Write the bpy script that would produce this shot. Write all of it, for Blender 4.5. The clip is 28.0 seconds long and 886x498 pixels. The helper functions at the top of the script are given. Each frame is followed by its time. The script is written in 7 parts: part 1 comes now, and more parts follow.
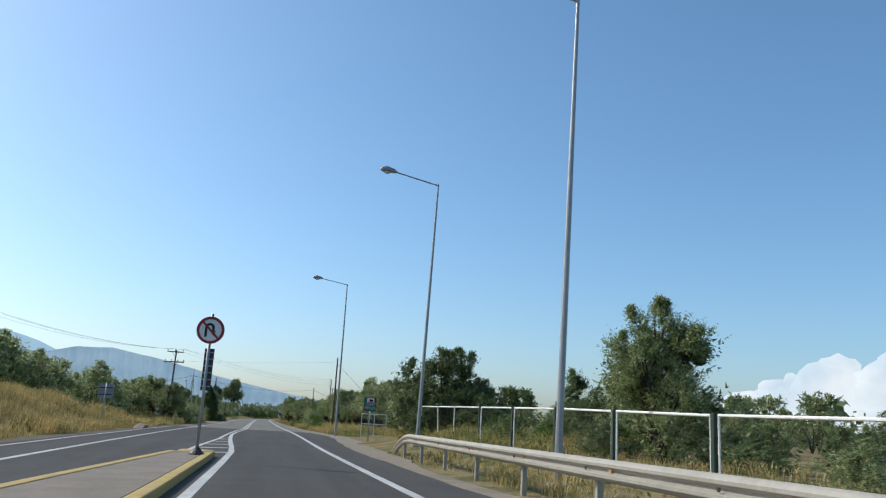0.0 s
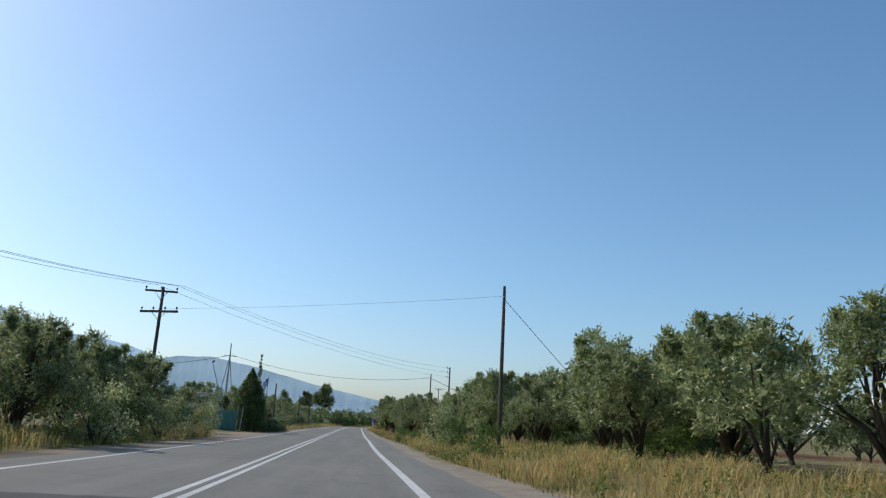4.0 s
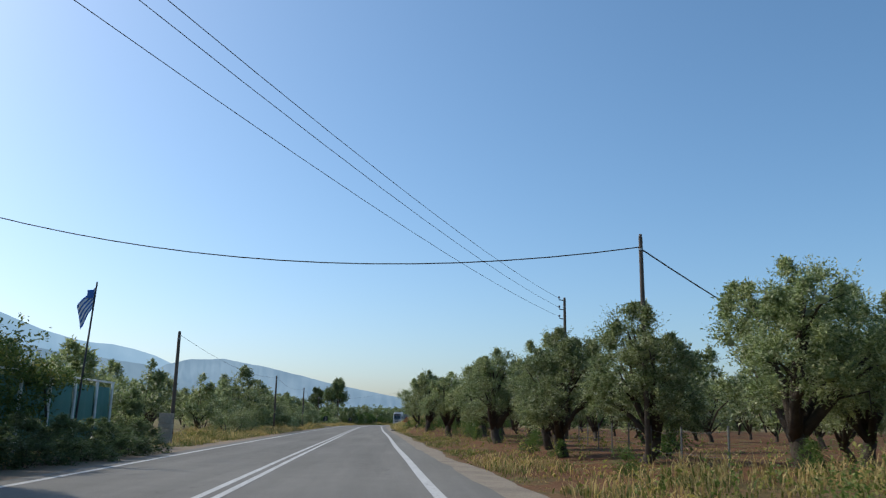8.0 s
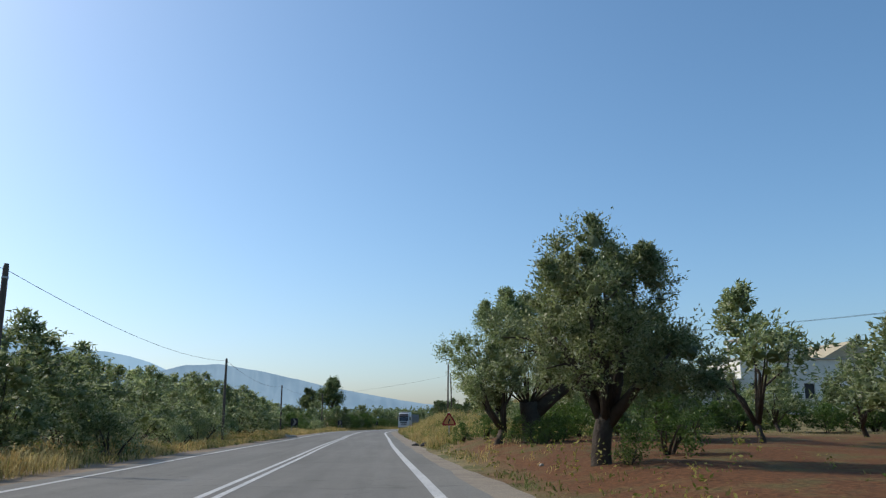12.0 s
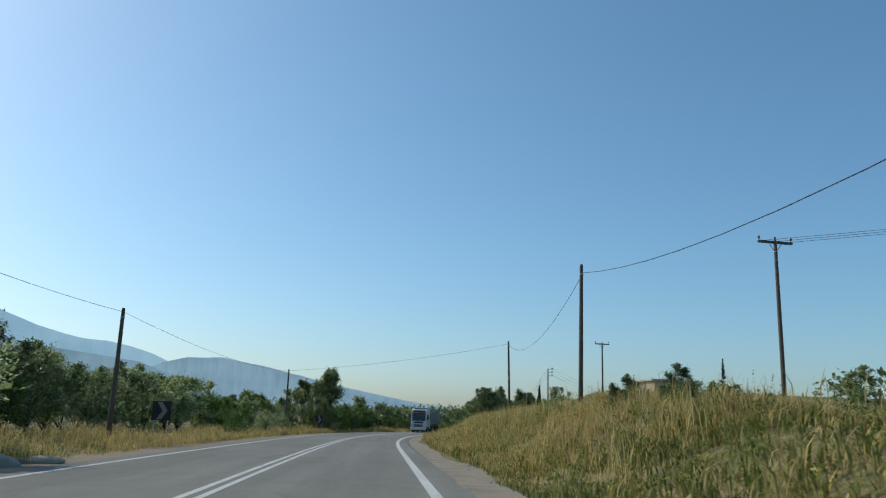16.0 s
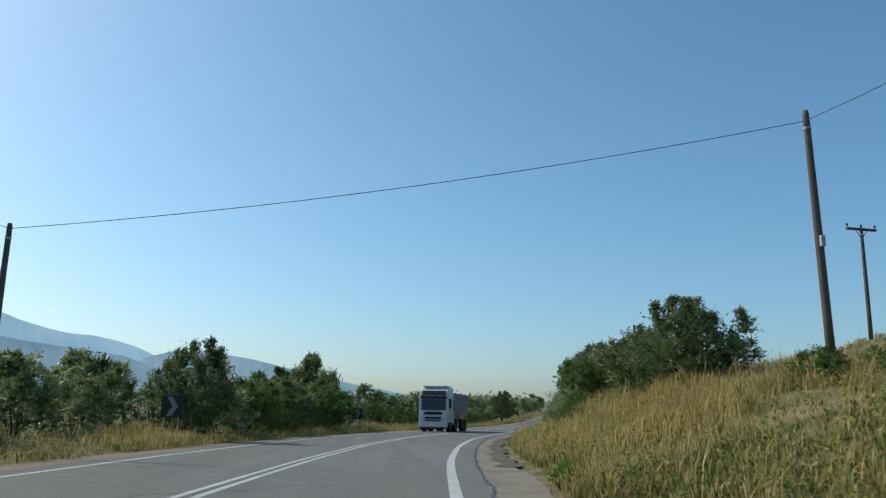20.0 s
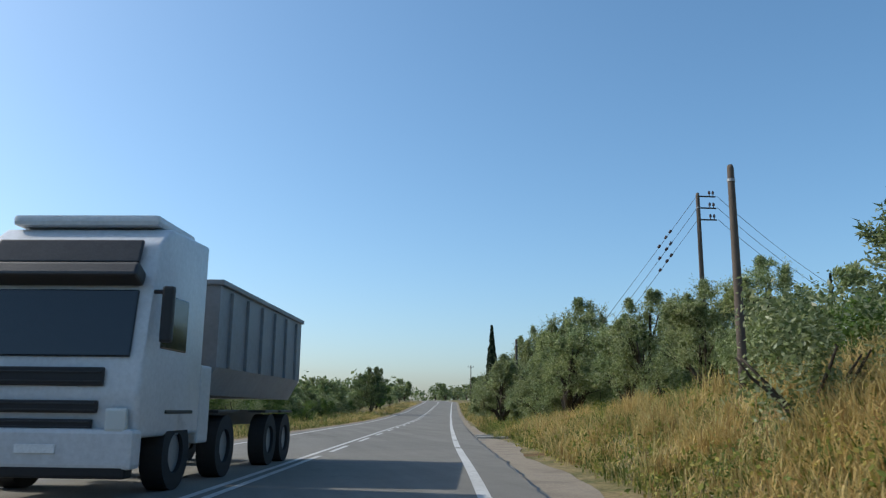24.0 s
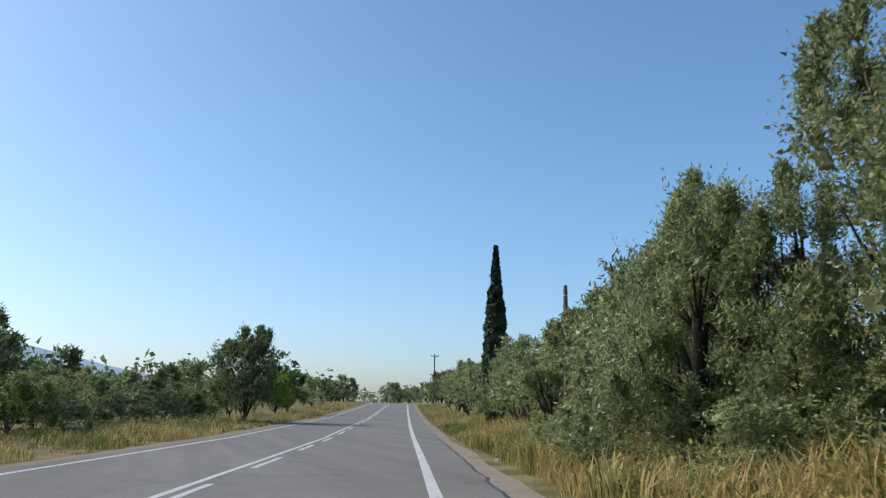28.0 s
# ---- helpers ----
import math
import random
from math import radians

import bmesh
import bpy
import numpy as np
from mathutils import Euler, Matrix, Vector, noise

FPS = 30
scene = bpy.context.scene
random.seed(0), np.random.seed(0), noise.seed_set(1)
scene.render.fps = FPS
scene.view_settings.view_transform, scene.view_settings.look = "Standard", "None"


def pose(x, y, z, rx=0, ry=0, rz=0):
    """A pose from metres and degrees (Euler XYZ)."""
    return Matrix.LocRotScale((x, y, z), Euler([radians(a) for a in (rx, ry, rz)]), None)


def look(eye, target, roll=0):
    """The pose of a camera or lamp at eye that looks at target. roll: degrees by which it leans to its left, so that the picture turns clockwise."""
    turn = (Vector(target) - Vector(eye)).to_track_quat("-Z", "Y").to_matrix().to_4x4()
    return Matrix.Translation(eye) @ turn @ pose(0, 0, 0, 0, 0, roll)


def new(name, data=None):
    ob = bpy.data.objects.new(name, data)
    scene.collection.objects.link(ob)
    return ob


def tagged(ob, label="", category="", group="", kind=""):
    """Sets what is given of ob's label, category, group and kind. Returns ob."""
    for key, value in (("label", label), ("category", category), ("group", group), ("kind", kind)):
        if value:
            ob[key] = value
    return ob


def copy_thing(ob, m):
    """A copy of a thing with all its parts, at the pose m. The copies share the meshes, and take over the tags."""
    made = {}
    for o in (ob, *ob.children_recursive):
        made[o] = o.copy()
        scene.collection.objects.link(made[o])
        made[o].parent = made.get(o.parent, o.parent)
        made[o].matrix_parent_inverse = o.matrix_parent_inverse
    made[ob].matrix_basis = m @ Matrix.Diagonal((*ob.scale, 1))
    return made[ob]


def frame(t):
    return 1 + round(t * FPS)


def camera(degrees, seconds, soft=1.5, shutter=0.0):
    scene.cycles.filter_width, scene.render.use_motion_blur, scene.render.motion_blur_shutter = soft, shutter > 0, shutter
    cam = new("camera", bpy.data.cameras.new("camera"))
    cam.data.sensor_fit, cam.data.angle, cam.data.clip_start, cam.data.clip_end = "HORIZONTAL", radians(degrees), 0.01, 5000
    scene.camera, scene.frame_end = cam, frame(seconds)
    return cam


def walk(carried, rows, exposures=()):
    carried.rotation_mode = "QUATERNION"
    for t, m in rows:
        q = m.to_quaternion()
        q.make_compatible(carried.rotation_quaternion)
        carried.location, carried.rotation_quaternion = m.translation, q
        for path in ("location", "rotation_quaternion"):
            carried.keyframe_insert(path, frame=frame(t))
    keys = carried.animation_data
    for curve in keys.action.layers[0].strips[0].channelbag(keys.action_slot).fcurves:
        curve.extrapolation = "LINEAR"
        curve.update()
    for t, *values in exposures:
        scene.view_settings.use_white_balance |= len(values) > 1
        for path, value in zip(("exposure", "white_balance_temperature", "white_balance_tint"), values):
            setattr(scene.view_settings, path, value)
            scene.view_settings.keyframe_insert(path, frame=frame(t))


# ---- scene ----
cam = camera(58.3, 28.0, soft=1.2, shutter=0.07)
PATH = [
    (0, (0.052, -0.449, 1.150), (3.789, 18.711, 5.500), 3.22),
    (0.5, (0.534, 6.812, 1.150), (3.587, 26.082, 5.549), 3.14),
    (1, (0.800, 14.132, 1.150), (3.184, 33.500, 5.532), 3.17),
    (1.5, (0.810, 21.523, 1.150), (2.740, 40.951, 5.488), 2.82),
    (2, (0.694, 28.945, 1.150), (2.420, 48.386, 5.519), 2.89),
    (2.5, (0.710, 36.160, 1.150), (2.337, 55.595, 5.579), 3.33),
    (4.5, (0.142, 64.319, 1.150), (1.610, 83.776, 5.541), 2.98),
    (5, (-0.070, 71.606, 1.150), (1.377, 91.064, 5.540), 2.37),
    (5.5, (-0.268, 78.834, 1.150), (1.121, 98.320, 5.437), 1.61),
    (6, (-0.306, 85.893, 1.150), (1.034, 105.373, 5.478), 1.33),
    (6.5, (-0.449, 92.795, 1.150), (0.860, 112.301, 5.367), 1.09),
    (7, (-0.538, 99.676, 1.150), (0.757, 119.179, 5.387), 1.12),
    (7.5, (-0.639, 106.484, 1.150), (0.663, 125.992, 5.361), 1.01),
    (8, (-0.724, 113.514, 1.150), (0.588, 133.012, 5.405), 0.98),
    (8.5, (-0.728, 120.575, 1.150), (0.581, 140.094, 5.311), 0.85),
    (9, (-0.831, 127.707, 1.150), (0.530, 147.226, 5.292), 0.48),
    (9.5, (-0.816, 134.887, 1.150), (0.579, 154.395, 5.330), -0.45),
    (10, (-0.878, 141.946, 1.150), (0.541, 161.464, 5.274), -0.83),
    (10.5, (-0.898, 148.813, 1.150), (0.504, 168.326, 5.306), -0.50),
    (11, (-1.057, 155.843, 1.150), (0.353, 175.350, 5.331), -0.43),
    (11.5, (-1.236, 163.019, 1.150), (0.182, 182.517, 5.369), -0.52),
    (12, (-1.465, 170.368, 1.150), (-0.060, 189.850, 5.448), -0.18),
    (12.5, (-1.677, 177.940, 1.150), (-0.311, 197.411, 5.510), 0.18),
    (13, (-1.792, 184.985, 1.150), (-0.499, 204.474, 5.455), 0.40),
    (13.5, (-1.990, 192.121, 1.150), (-0.701, 211.610, 5.452), 0.42),
    (15.5, (-1.925, 220.462, 1.150), (-0.720, 239.953, 5.468), 1.81),
    (16, (-2.071, 227.545, 1.150), (-0.870, 247.031, 5.491), 1.82),
    (16.5, (-2.162, 234.695, 1.150), (-0.950, 254.182, 5.484), 1.96),
    (17, (-2.180, 241.832, 1.150), (-0.999, 261.343, 5.386), 2.13),
    (17.5, (-2.105, 249.311, 1.150), (-0.863, 268.820, 5.375), 1.98),
    (18, (-2.089, 256.839, 1.150), (-0.855, 276.334, 5.441), 2.03),
    (18.5, (-2.120, 264.369, 1.150), (-0.871, 283.847, 5.514), 2.05),
    (19, (-2.062, 271.737, 1.150), (-0.793, 291.233, 5.429), 1.77),
    (19.5, (-1.896, 278.875, 1.150), (-0.591, 298.384, 5.356), 1.56),
    (20, (-1.760, 285.915, 1.150), (-0.301, 305.423, 5.310), 1.15),
    (20.5, (-1.453, 292.941, 1.150), (0.269, 312.431, 5.295), 0.72),
    (21, (-1.038, 300.028, 1.150), (0.967, 319.501, 5.248), 0.73),
    (21.5, (-0.466, 306.987, 1.150), (1.900, 326.437, 5.164), 0.73),
    (22, (0.191, 314.027, 1.150), (2.994, 333.441, 5.053), 0.99),
    (22.5, (0.884, 321.119, 1.150), (4.262, 340.447, 5.027), 0.72),
    (24.5, (6.693, 348.400, 1.150), (11.933, 367.282, 5.152), 0.77),
    (25, (8.312, 355.076, 1.150), (13.788, 373.889, 5.160), 0.88),
    (25.5, (10.023, 361.550, 1.150), (15.653, 380.313, 5.180), 1.13),
    (26, (11.766, 368.310, 1.150), (17.547, 387.028, 5.179), 1.00),
    (26.5, (13.628, 375.181, 1.150), (19.486, 393.874, 5.182), 0.86),
    (27, (15.496, 382.186, 1.150), (21.386, 400.862, 5.212), 0.85),
    (27.5, (17.397, 389.207, 1.150), (23.340, 407.862, 5.229), 1.04),
    (28, (19.308, 396.165, 1.150), (25.256, 414.814, 5.252), 1.20),
]
walk(cam, [(t, look(eye, target, roll)) for t, eye, target, roll in PATH], [(0, 0.22, 6500, 8), (1.0, 0.06, 6500, 7), (2.0, 0.06, 6500, 8), (5.0, 0.1, 6500, 10), (13.0, 0.08, 6500, 10), (15.5, -0.06, 6450, 2), (19.0, -0.05, 6450, 1), (21.0, 0.04, 6450, 3), (22.0, 0.1, 6450, 4), (24.5, 0.27, 6500, 9), (28.0, 0.33, 6500, 13)])

# ---- world, sun ----
SUN_AZ = 298.0      # compass degrees from +y over +x
SUN_EL = 39.0
world = bpy.data.worlds.new("world")
scene.world = world
world.use_nodes = True
wn = world.node_tree.nodes
sky = wn.new("ShaderNodeTexSky")
sky.sky_type = "NISHITA"
sky.sun_disc = False
sky.sun_elevation = radians(SUN_EL)
sky.sun_rotation = radians(SUN_AZ)
sky.altitude = 20
sky.air_density = 0.95
sky.dust_density = 1.7
sky.ozone_density = 5.0
wn["Background"].inputs["Strength"].default_value = 0.151
tint = wn.new("ShaderNodeHueSaturation")
tint.inputs["Hue"].default_value = 0.4905
tint.inputs["Saturation"].default_value = 1.07
world.node_tree.links.new(sky.outputs[0], tint.inputs["Color"])
world.node_tree.links.new(tint.outputs[0], wn["Background"].inputs["Color"])
sun_data = bpy.data.lights.new("sun", "SUN")
sun_data.energy = 3.1
sun_data.angle = radians(0.6)
sun_data.color = (1.0, 0.93, 0.82)
sun = new("sun", sun_data)
to_sun = Vector((math.sin(radians(SUN_AZ)) * math.cos(radians(SUN_EL)), math.cos(radians(SUN_AZ)) * math.cos(radians(SUN_EL)), math.sin(radians(SUN_EL))))
sun.matrix_world = look(to_sun * 200, (0, 0, 0))

RNG = np.random.default_rng(7)

# ---- materials ----


def material(name, rough=0.8, metal=0.0, spec=0.4):
    m = bpy.data.materials.new(name)
    m.use_nodes = True
    b = m.node_tree.nodes["Principled BSDF"]
    b.inputs["Roughness"].default_value = rough
    b.inputs["Metallic"].default_value = metal
    b.inputs["Specular IOR Level"].default_value = spec
    return m, m.node_tree.nodes, m.node_tree.links, b


def noise_node(n, l, vec, scale, detail=6.0, rough=0.6):
    t = n.new("ShaderNodeTexNoise")
    t.inputs["Scale"].default_value = scale
    t.inputs["Detail"].default_value = detail
    t.inputs["Roughness"].default_value = rough
    l.new(vec, t.inputs["Vector"])
    return t


def ramp(n, l, fac, stops):
    r = n.new("ShaderNodeValToRGB")
    e = r.color_ramp.elements
    while len(e) < len(stops):
        e.new(0.5)
    for i, (p, c) in enumerate(stops):
        e[i].position = p
        e[i].color = (*c, 1.0)
    l.new(fac, r.inputs["Fac"])
    return r


def mix(n, l, fac, a, b):
    m = n.new("ShaderNodeMix")
    m.data_type = "RGBA"
    if isinstance(fac, float):
        m.inputs[0].default_value = fac
    else:
        l.new(fac, m.inputs[0])
    for s, v in ((6, a), (7, b)):
        if isinstance(v, tuple):
            m.inputs[s].default_value = (*v, 1.0)
        else:
            l.new(v, m.inputs[s])
    return m.outputs[2]


def bump(n, l, b, height, strength=0.4, dist=0.02):
    k = n.new("ShaderNodeBump")
    k.inputs["Strength"].default_value = strength
    k.inputs["Distance"].default_value = dist
    l.new(height, k.inputs["Height"])
    l.new(k.outputs[0], b.inputs["Normal"])


def place_vec(n):
    return n.new("ShaderNodeNewGeometry").outputs["Position"]


def local_vec(n):
    return n.new("ShaderNodeTexCoord").outputs["Object"]


def worn(name, base, dark, scale=3.0, fine=40.0, rough=0.8, metal=0.0, spec=0.4, bmp=0.3, dist=0.01, local=True):
    """A surface of two colours in blotches with a fine grain."""
    m, n, l, b = material(name, rough, metal, spec)
    vec = local_vec(n) if local else place_vec(n)
    big = noise_node(n, l, vec, scale)
    small = noise_node(n, l, vec, fine)
    c1 = ramp(n, l, big.outputs["Fac"], [(0.3, dark), (0.65, base)])
    c2 = ramp(n, l, small.outputs["Fac"], [(0.3, tuple(0.75 * v for v in base)), (0.7, tuple(min(1, 1.12 * v) for v in base))])
    l.new(mix(n, l, 0.45, c1.outputs[0], c2.outputs[0]), b.inputs["Base Color"])
    bump(n, l, b, small.outputs["Fac"], bmp, dist)
    return m


def leafy(name, colours, rough=0.55, through_light=0.35, spec=0.35):
    """Leaves: colour varies leaf by leaf and tree by tree; some light passes through."""
    m, n, l, b = material(name, rough, 0, spec)
    g = n.new("ShaderNodeNewGeometry")
    r = ramp(n, l, g.outputs["Random Per Island"], [(i / (len(colours) - 1), c) for i, c in enumerate(colours)])
    o = n.new("ShaderNodeObjectInfo")
    h = n.new("ShaderNodeHueSaturation")
    mr = n.new("ShaderNodeMapRange")
    mr.inputs[3].default_value = 0.8
    mr.inputs[4].default_value = 1.2
    l.new(o.outputs["Random"], mr.inputs[0])
    l.new(mr.outputs[0], h.inputs["Value"])
    l.new(r.outputs[0], h.inputs["Color"])
    big = noise_node(n, l, g.outputs["Position"], 0.5, 2)
    tone = ramp(n, l, big.outputs["Fac"], [(0.35, (0.8, 0.86, 0.8)), (0.65, (1.1, 1.05, 0.95))])
    mm = n.new("ShaderNodeMix")
    mm.data_type = "RGBA"
    mm.blend_type = "MULTIPLY"
    mm.inputs[0].default_value = 1.0
    l.new(h.outputs[0], mm.inputs[6])
    l.new(tone.outputs[0], mm.inputs[7])
    l.new(mm.outputs[2], b.inputs["Base Color"])
    tl = n.new("ShaderNodeBsdfTranslucent")
    l.new(mm.outputs[2], tl.inputs["Color"])
    ms = n.new("ShaderNodeMixShader")
    ms.inputs[0].default_value = through_light
    l.new(b.outputs[0], ms.inputs[1])
    l.new(tl.outputs[0], ms.inputs[2])
    l.new(ms.outputs[0], n["Material Output"].inputs["Surface"])
    return m


M = {}
M["olive"] = leafy("olive_leaves", [(0.1, 0.14, 0.05), (0.19, 0.235, 0.092), (0.3, 0.345, 0.155), (0.45, 0.48, 0.31)], 0.42, 0.52, 0.5)
M["broad"] = leafy("broad_leaves", [(0.06, 0.105, 0.025), (0.095, 0.16, 0.035), (0.15, 0.22, 0.06)], 0.5, 0.52)
M["lime"] = leafy("bright_leaves", [(0.09, 0.17, 0.02), (0.16, 0.27, 0.03), (0.24, 0.34, 0.06)])
M["dark_leaf"] = leafy("dark_leaves", [(0.075, 0.115, 0.043), (0.125, 0.17, 0.068), (0.21, 0.25, 0.12)], 0.45, 0.52, 0.5)
M["cypress"] = leafy("cypress_leaves", [(0.02, 0.035, 0.018), (0.03, 0.05, 0.025), (0.05, 0.075, 0.035)], 0.7, 0.15)
M["conifer"] = leafy("conifer_leaves", [(0.05, 0.085, 0.03), (0.09, 0.135, 0.045), (0.16, 0.2, 0.075)], 0.6, 0.4)
M["ivy"] = leafy("climber_leaves", [(0.05, 0.09, 0.025), (0.09, 0.14, 0.03), (0.2, 0.2, 0.05)])
M["dry"] = leafy("dry_grass", [(0.31, 0.2, 0.09), (0.5, 0.37, 0.15), (0.68, 0.54, 0.27), (0.42, 0.34, 0.12)], 0.7, 0.42, 0.2)
M["weed"] = leafy("verge_weeds", [(0.13, 0.18, 0.035), (0.25, 0.28, 0.06), (0.42, 0.38, 0.1), (0.56, 0.48, 0.16)], 0.65, 0.4, 0.25)
M["herb"] = leafy("herb_leaves", [(0.055, 0.1, 0.02), (0.1, 0.16, 0.035), (0.17, 0.22, 0.06), (0.3, 0.3, 0.1)], 0.6, 0.4, 0.3)
M["green_grass"] = leafy("green_grass", [(0.09, 0.125, 0.03), (0.15, 0.185, 0.05), (0.24, 0.24, 0.075), (0.33, 0.29, 0.11)], 0.7, 0.3, 0.2)

M["bark"] = worn("bark", (0.085, 0.068, 0.052), (0.03, 0.025, 0.02), 4.0, 22.0, 0.9, 0, 0.2, 0.9, 0.04)
M["pole_wood"] = worn("weathered_pole_wood", (0.125, 0.1, 0.08), (0.06, 0.048, 0.04), 1.2, 30.0, 0.85, 0, 0.2, 0.6, 0.01)
M["galv"] = worn("galvanised_steel", (0.34, 0.35, 0.36), (0.24, 0.25, 0.255), 2.0, 25.0, 0.5, 0.5, 0.5, 0.1, 0.004)
M["rail_steel"] = worn("rail_steel", (0.4, 0.375, 0.32), (0.25, 0.225, 0.18), 1.5, 18.0, 0.6, 0.25, 0.4, 0.15, 0.006)
M["white_pipe"] = worn("white_paint", (0.8, 0.79, 0.76), (0.58, 0.56, 0.5), 2.5, 30.0, 0.5)
M["fence_dark"] = worn("dark_green_paint", (0.02, 0.045, 0.03), (0.012, 0.025, 0.018), 2.0, 30.0, 0.6)
M["wire_mesh"] = worn("wire", (0.16, 0.16, 0.15), (0.09, 0.085, 0.08), 2.0, 30.0, 0.6, 0.4)
M["fence_wire"] = worn("rusty_wire", (0.06, 0.05, 0.04), (0.04, 0.034, 0.03), 2.0, 30.0, 0.9)
M["cable"] = worn("cable", (0.03, 0.03, 0.032), (0.02, 0.02, 0.02), 2.0, 30.0, 0.6)
M["dark_metal"] = worn("dark_metal", (0.06, 0.06, 0.062), (0.035, 0.035, 0.037), 2.0, 25.0, 0.5, 0.5)
M["ceramic"] = worn("brown_ceramic", (0.07, 0.045, 0.04), (0.045, 0.03, 0.027), 4.0, 20.0, 0.25)
M["concrete"] = worn("concrete", (0.42, 0.40, 0.36), (0.25, 0.235, 0.21), 1.5, 25.0, 0.9, 0, 0.3, 0.5, 0.01)
M["kerb_yellow"] = worn("worn_yellow_paint", (0.5, 0.35, 0.1), (0.27, 0.24, 0.18), 3.5, 25.0, 0.8, 0, 0.3, 0.3, 0.006)
M["sign_white"] = worn("sign_white", (0.78, 0.78, 0.77), (0.66, 0.66, 0.64), 3.0, 30.0, 0.4)
M["sign_red"] = worn("sign_red", (0.34, 0.025, 0.03), (0.25, 0.025, 0.03), 3.0, 30.0, 0.4)
M["sign_black"] = worn("sign_black", (0.02, 0.02, 0.022), (0.014, 0.014, 0.015), 3.0, 30.0, 0.5)
M["sign_green"] = worn("sign_green", (0.015, 0.16, 0.14), (0.012, 0.11, 0.1), 2.0, 30.0, 0.45)
M["sign_amber"] = worn("faded_amber", (0.62, 0.3, 0.1), (0.45, 0.23, 0.09), 3.0, 20.0, 0.5)
M["flag_blue"] = worn("flag_blue", (0.06, 0.17, 0.48), (0.05, 0.13, 0.38), 3.0, 50.0, 0.8)
M["flag_white"] = worn("flag_white", (0.75, 0.76, 0.78), (0.6, 0.6, 0.62), 3.0, 50.0, 0.8)
M["net_green"] = worn("green_netting", (0.1, 0.235, 0.19), (0.06, 0.155, 0.125), 0.9, 50.0, 0.85)
M["plaster"] = worn("pale_plaster", (0.46, 0.39, 0.27), (0.3, 0.26, 0.19), 0.8, 12.0, 0.9, 0, 0.2, 0.3, 0.01)
M["white_wall"] = worn("white_plaster", (0.74, 0.72, 0.66), (0.55, 0.52, 0.45), 0.9, 12.0, 0.85, 0, 0.2, 0.2, 0.01)
M["opening"] = worn("interior_shade", (0.03, 0.03, 0.033), (0.02, 0.02, 0.02), 1.0, 10.0, 0.6)
M["wood_grey"] = worn("grey_wood", (0.26, 0.245, 0.22), (0.17, 0.16, 0.14), 2.5, 30.0, 0.85, 0, 0.2, 0.4, 0.006)
M["truck_white"] = worn("truck_white", (0.6, 0.61, 0.62), (0.48, 0.485, 0.49), 0.8, 15.0, 0.3, 0, 0.5, 0.03)
M["truck_body"] = worn("grey_tipper_paint", (0.24, 0.255, 0.27), (0.16, 0.17, 0.175), 0.8, 10.0, 0.5)
M["rubber"] = worn("rubber", (0.022, 0.022, 0.023), (0.03, 0.028, 0.026), 2.0, 25.0, 0.8)
M["paving"] = worn("dirty_paving", (0.25, 0.215, 0.175), (0.15, 0.13, 0.105), 1.2, 14.0, 0.95, 0, 0.2, 0.5, 0.01, False)
M["rock"] = worn("stone", (0.36, 0.32, 0.26), (0.2, 0.18, 0.15), 1.5, 12.0, 0.95, 0, 0.2, 0.6, 0.02)
M["yard_dust"] = worn("yard_dust", (0.27, 0.21, 0.15), (0.2, 0.162, 0.122), 0.9, 14.0, 0.95, 0, 0.1, 0.4, 0.02)
M["earth_and_shade"] = worn("earth_and_shade", (0.15, 0.125, 0.095), (0.08, 0.068, 0.055), 1.2, 16.0, 0.95, 0, 0.15, 0.5, 0.02, False)
M["asphalt_patch"] = worn("grey_deck", (0.2, 0.19, 0.175), (0.13, 0.125, 0.115), 1.5, 25.0, 0.92, 0, 0.2, 0.4, 0.008)
M["red_soil"] = worn("red_soil", (0.34, 0.15, 0.07), (0.22, 0.1, 0.05), 1.5, 12.0, 0.95, 0, 0.1, 0.6, 0.02)
mg, ng, lg, bg = material("glass_dark", 0.08, 0, 0.6)
bg.inputs["Base Color"].default_value = (0.012, 0.016, 0.022, 1)
M["glass"] = mg
mg, ng, lg, bg = material("lamp_glass", 0.2, 0, 0.5)
bg.inputs["Base Color"].default_value = (0.55, 0.57, 0.55, 1)
M["lamp_glass"] = mg

# asphalt: dark and new before the seam, grey and worn past it, with wheel tracks, cracks and patches
SEAM_Y = 69.0


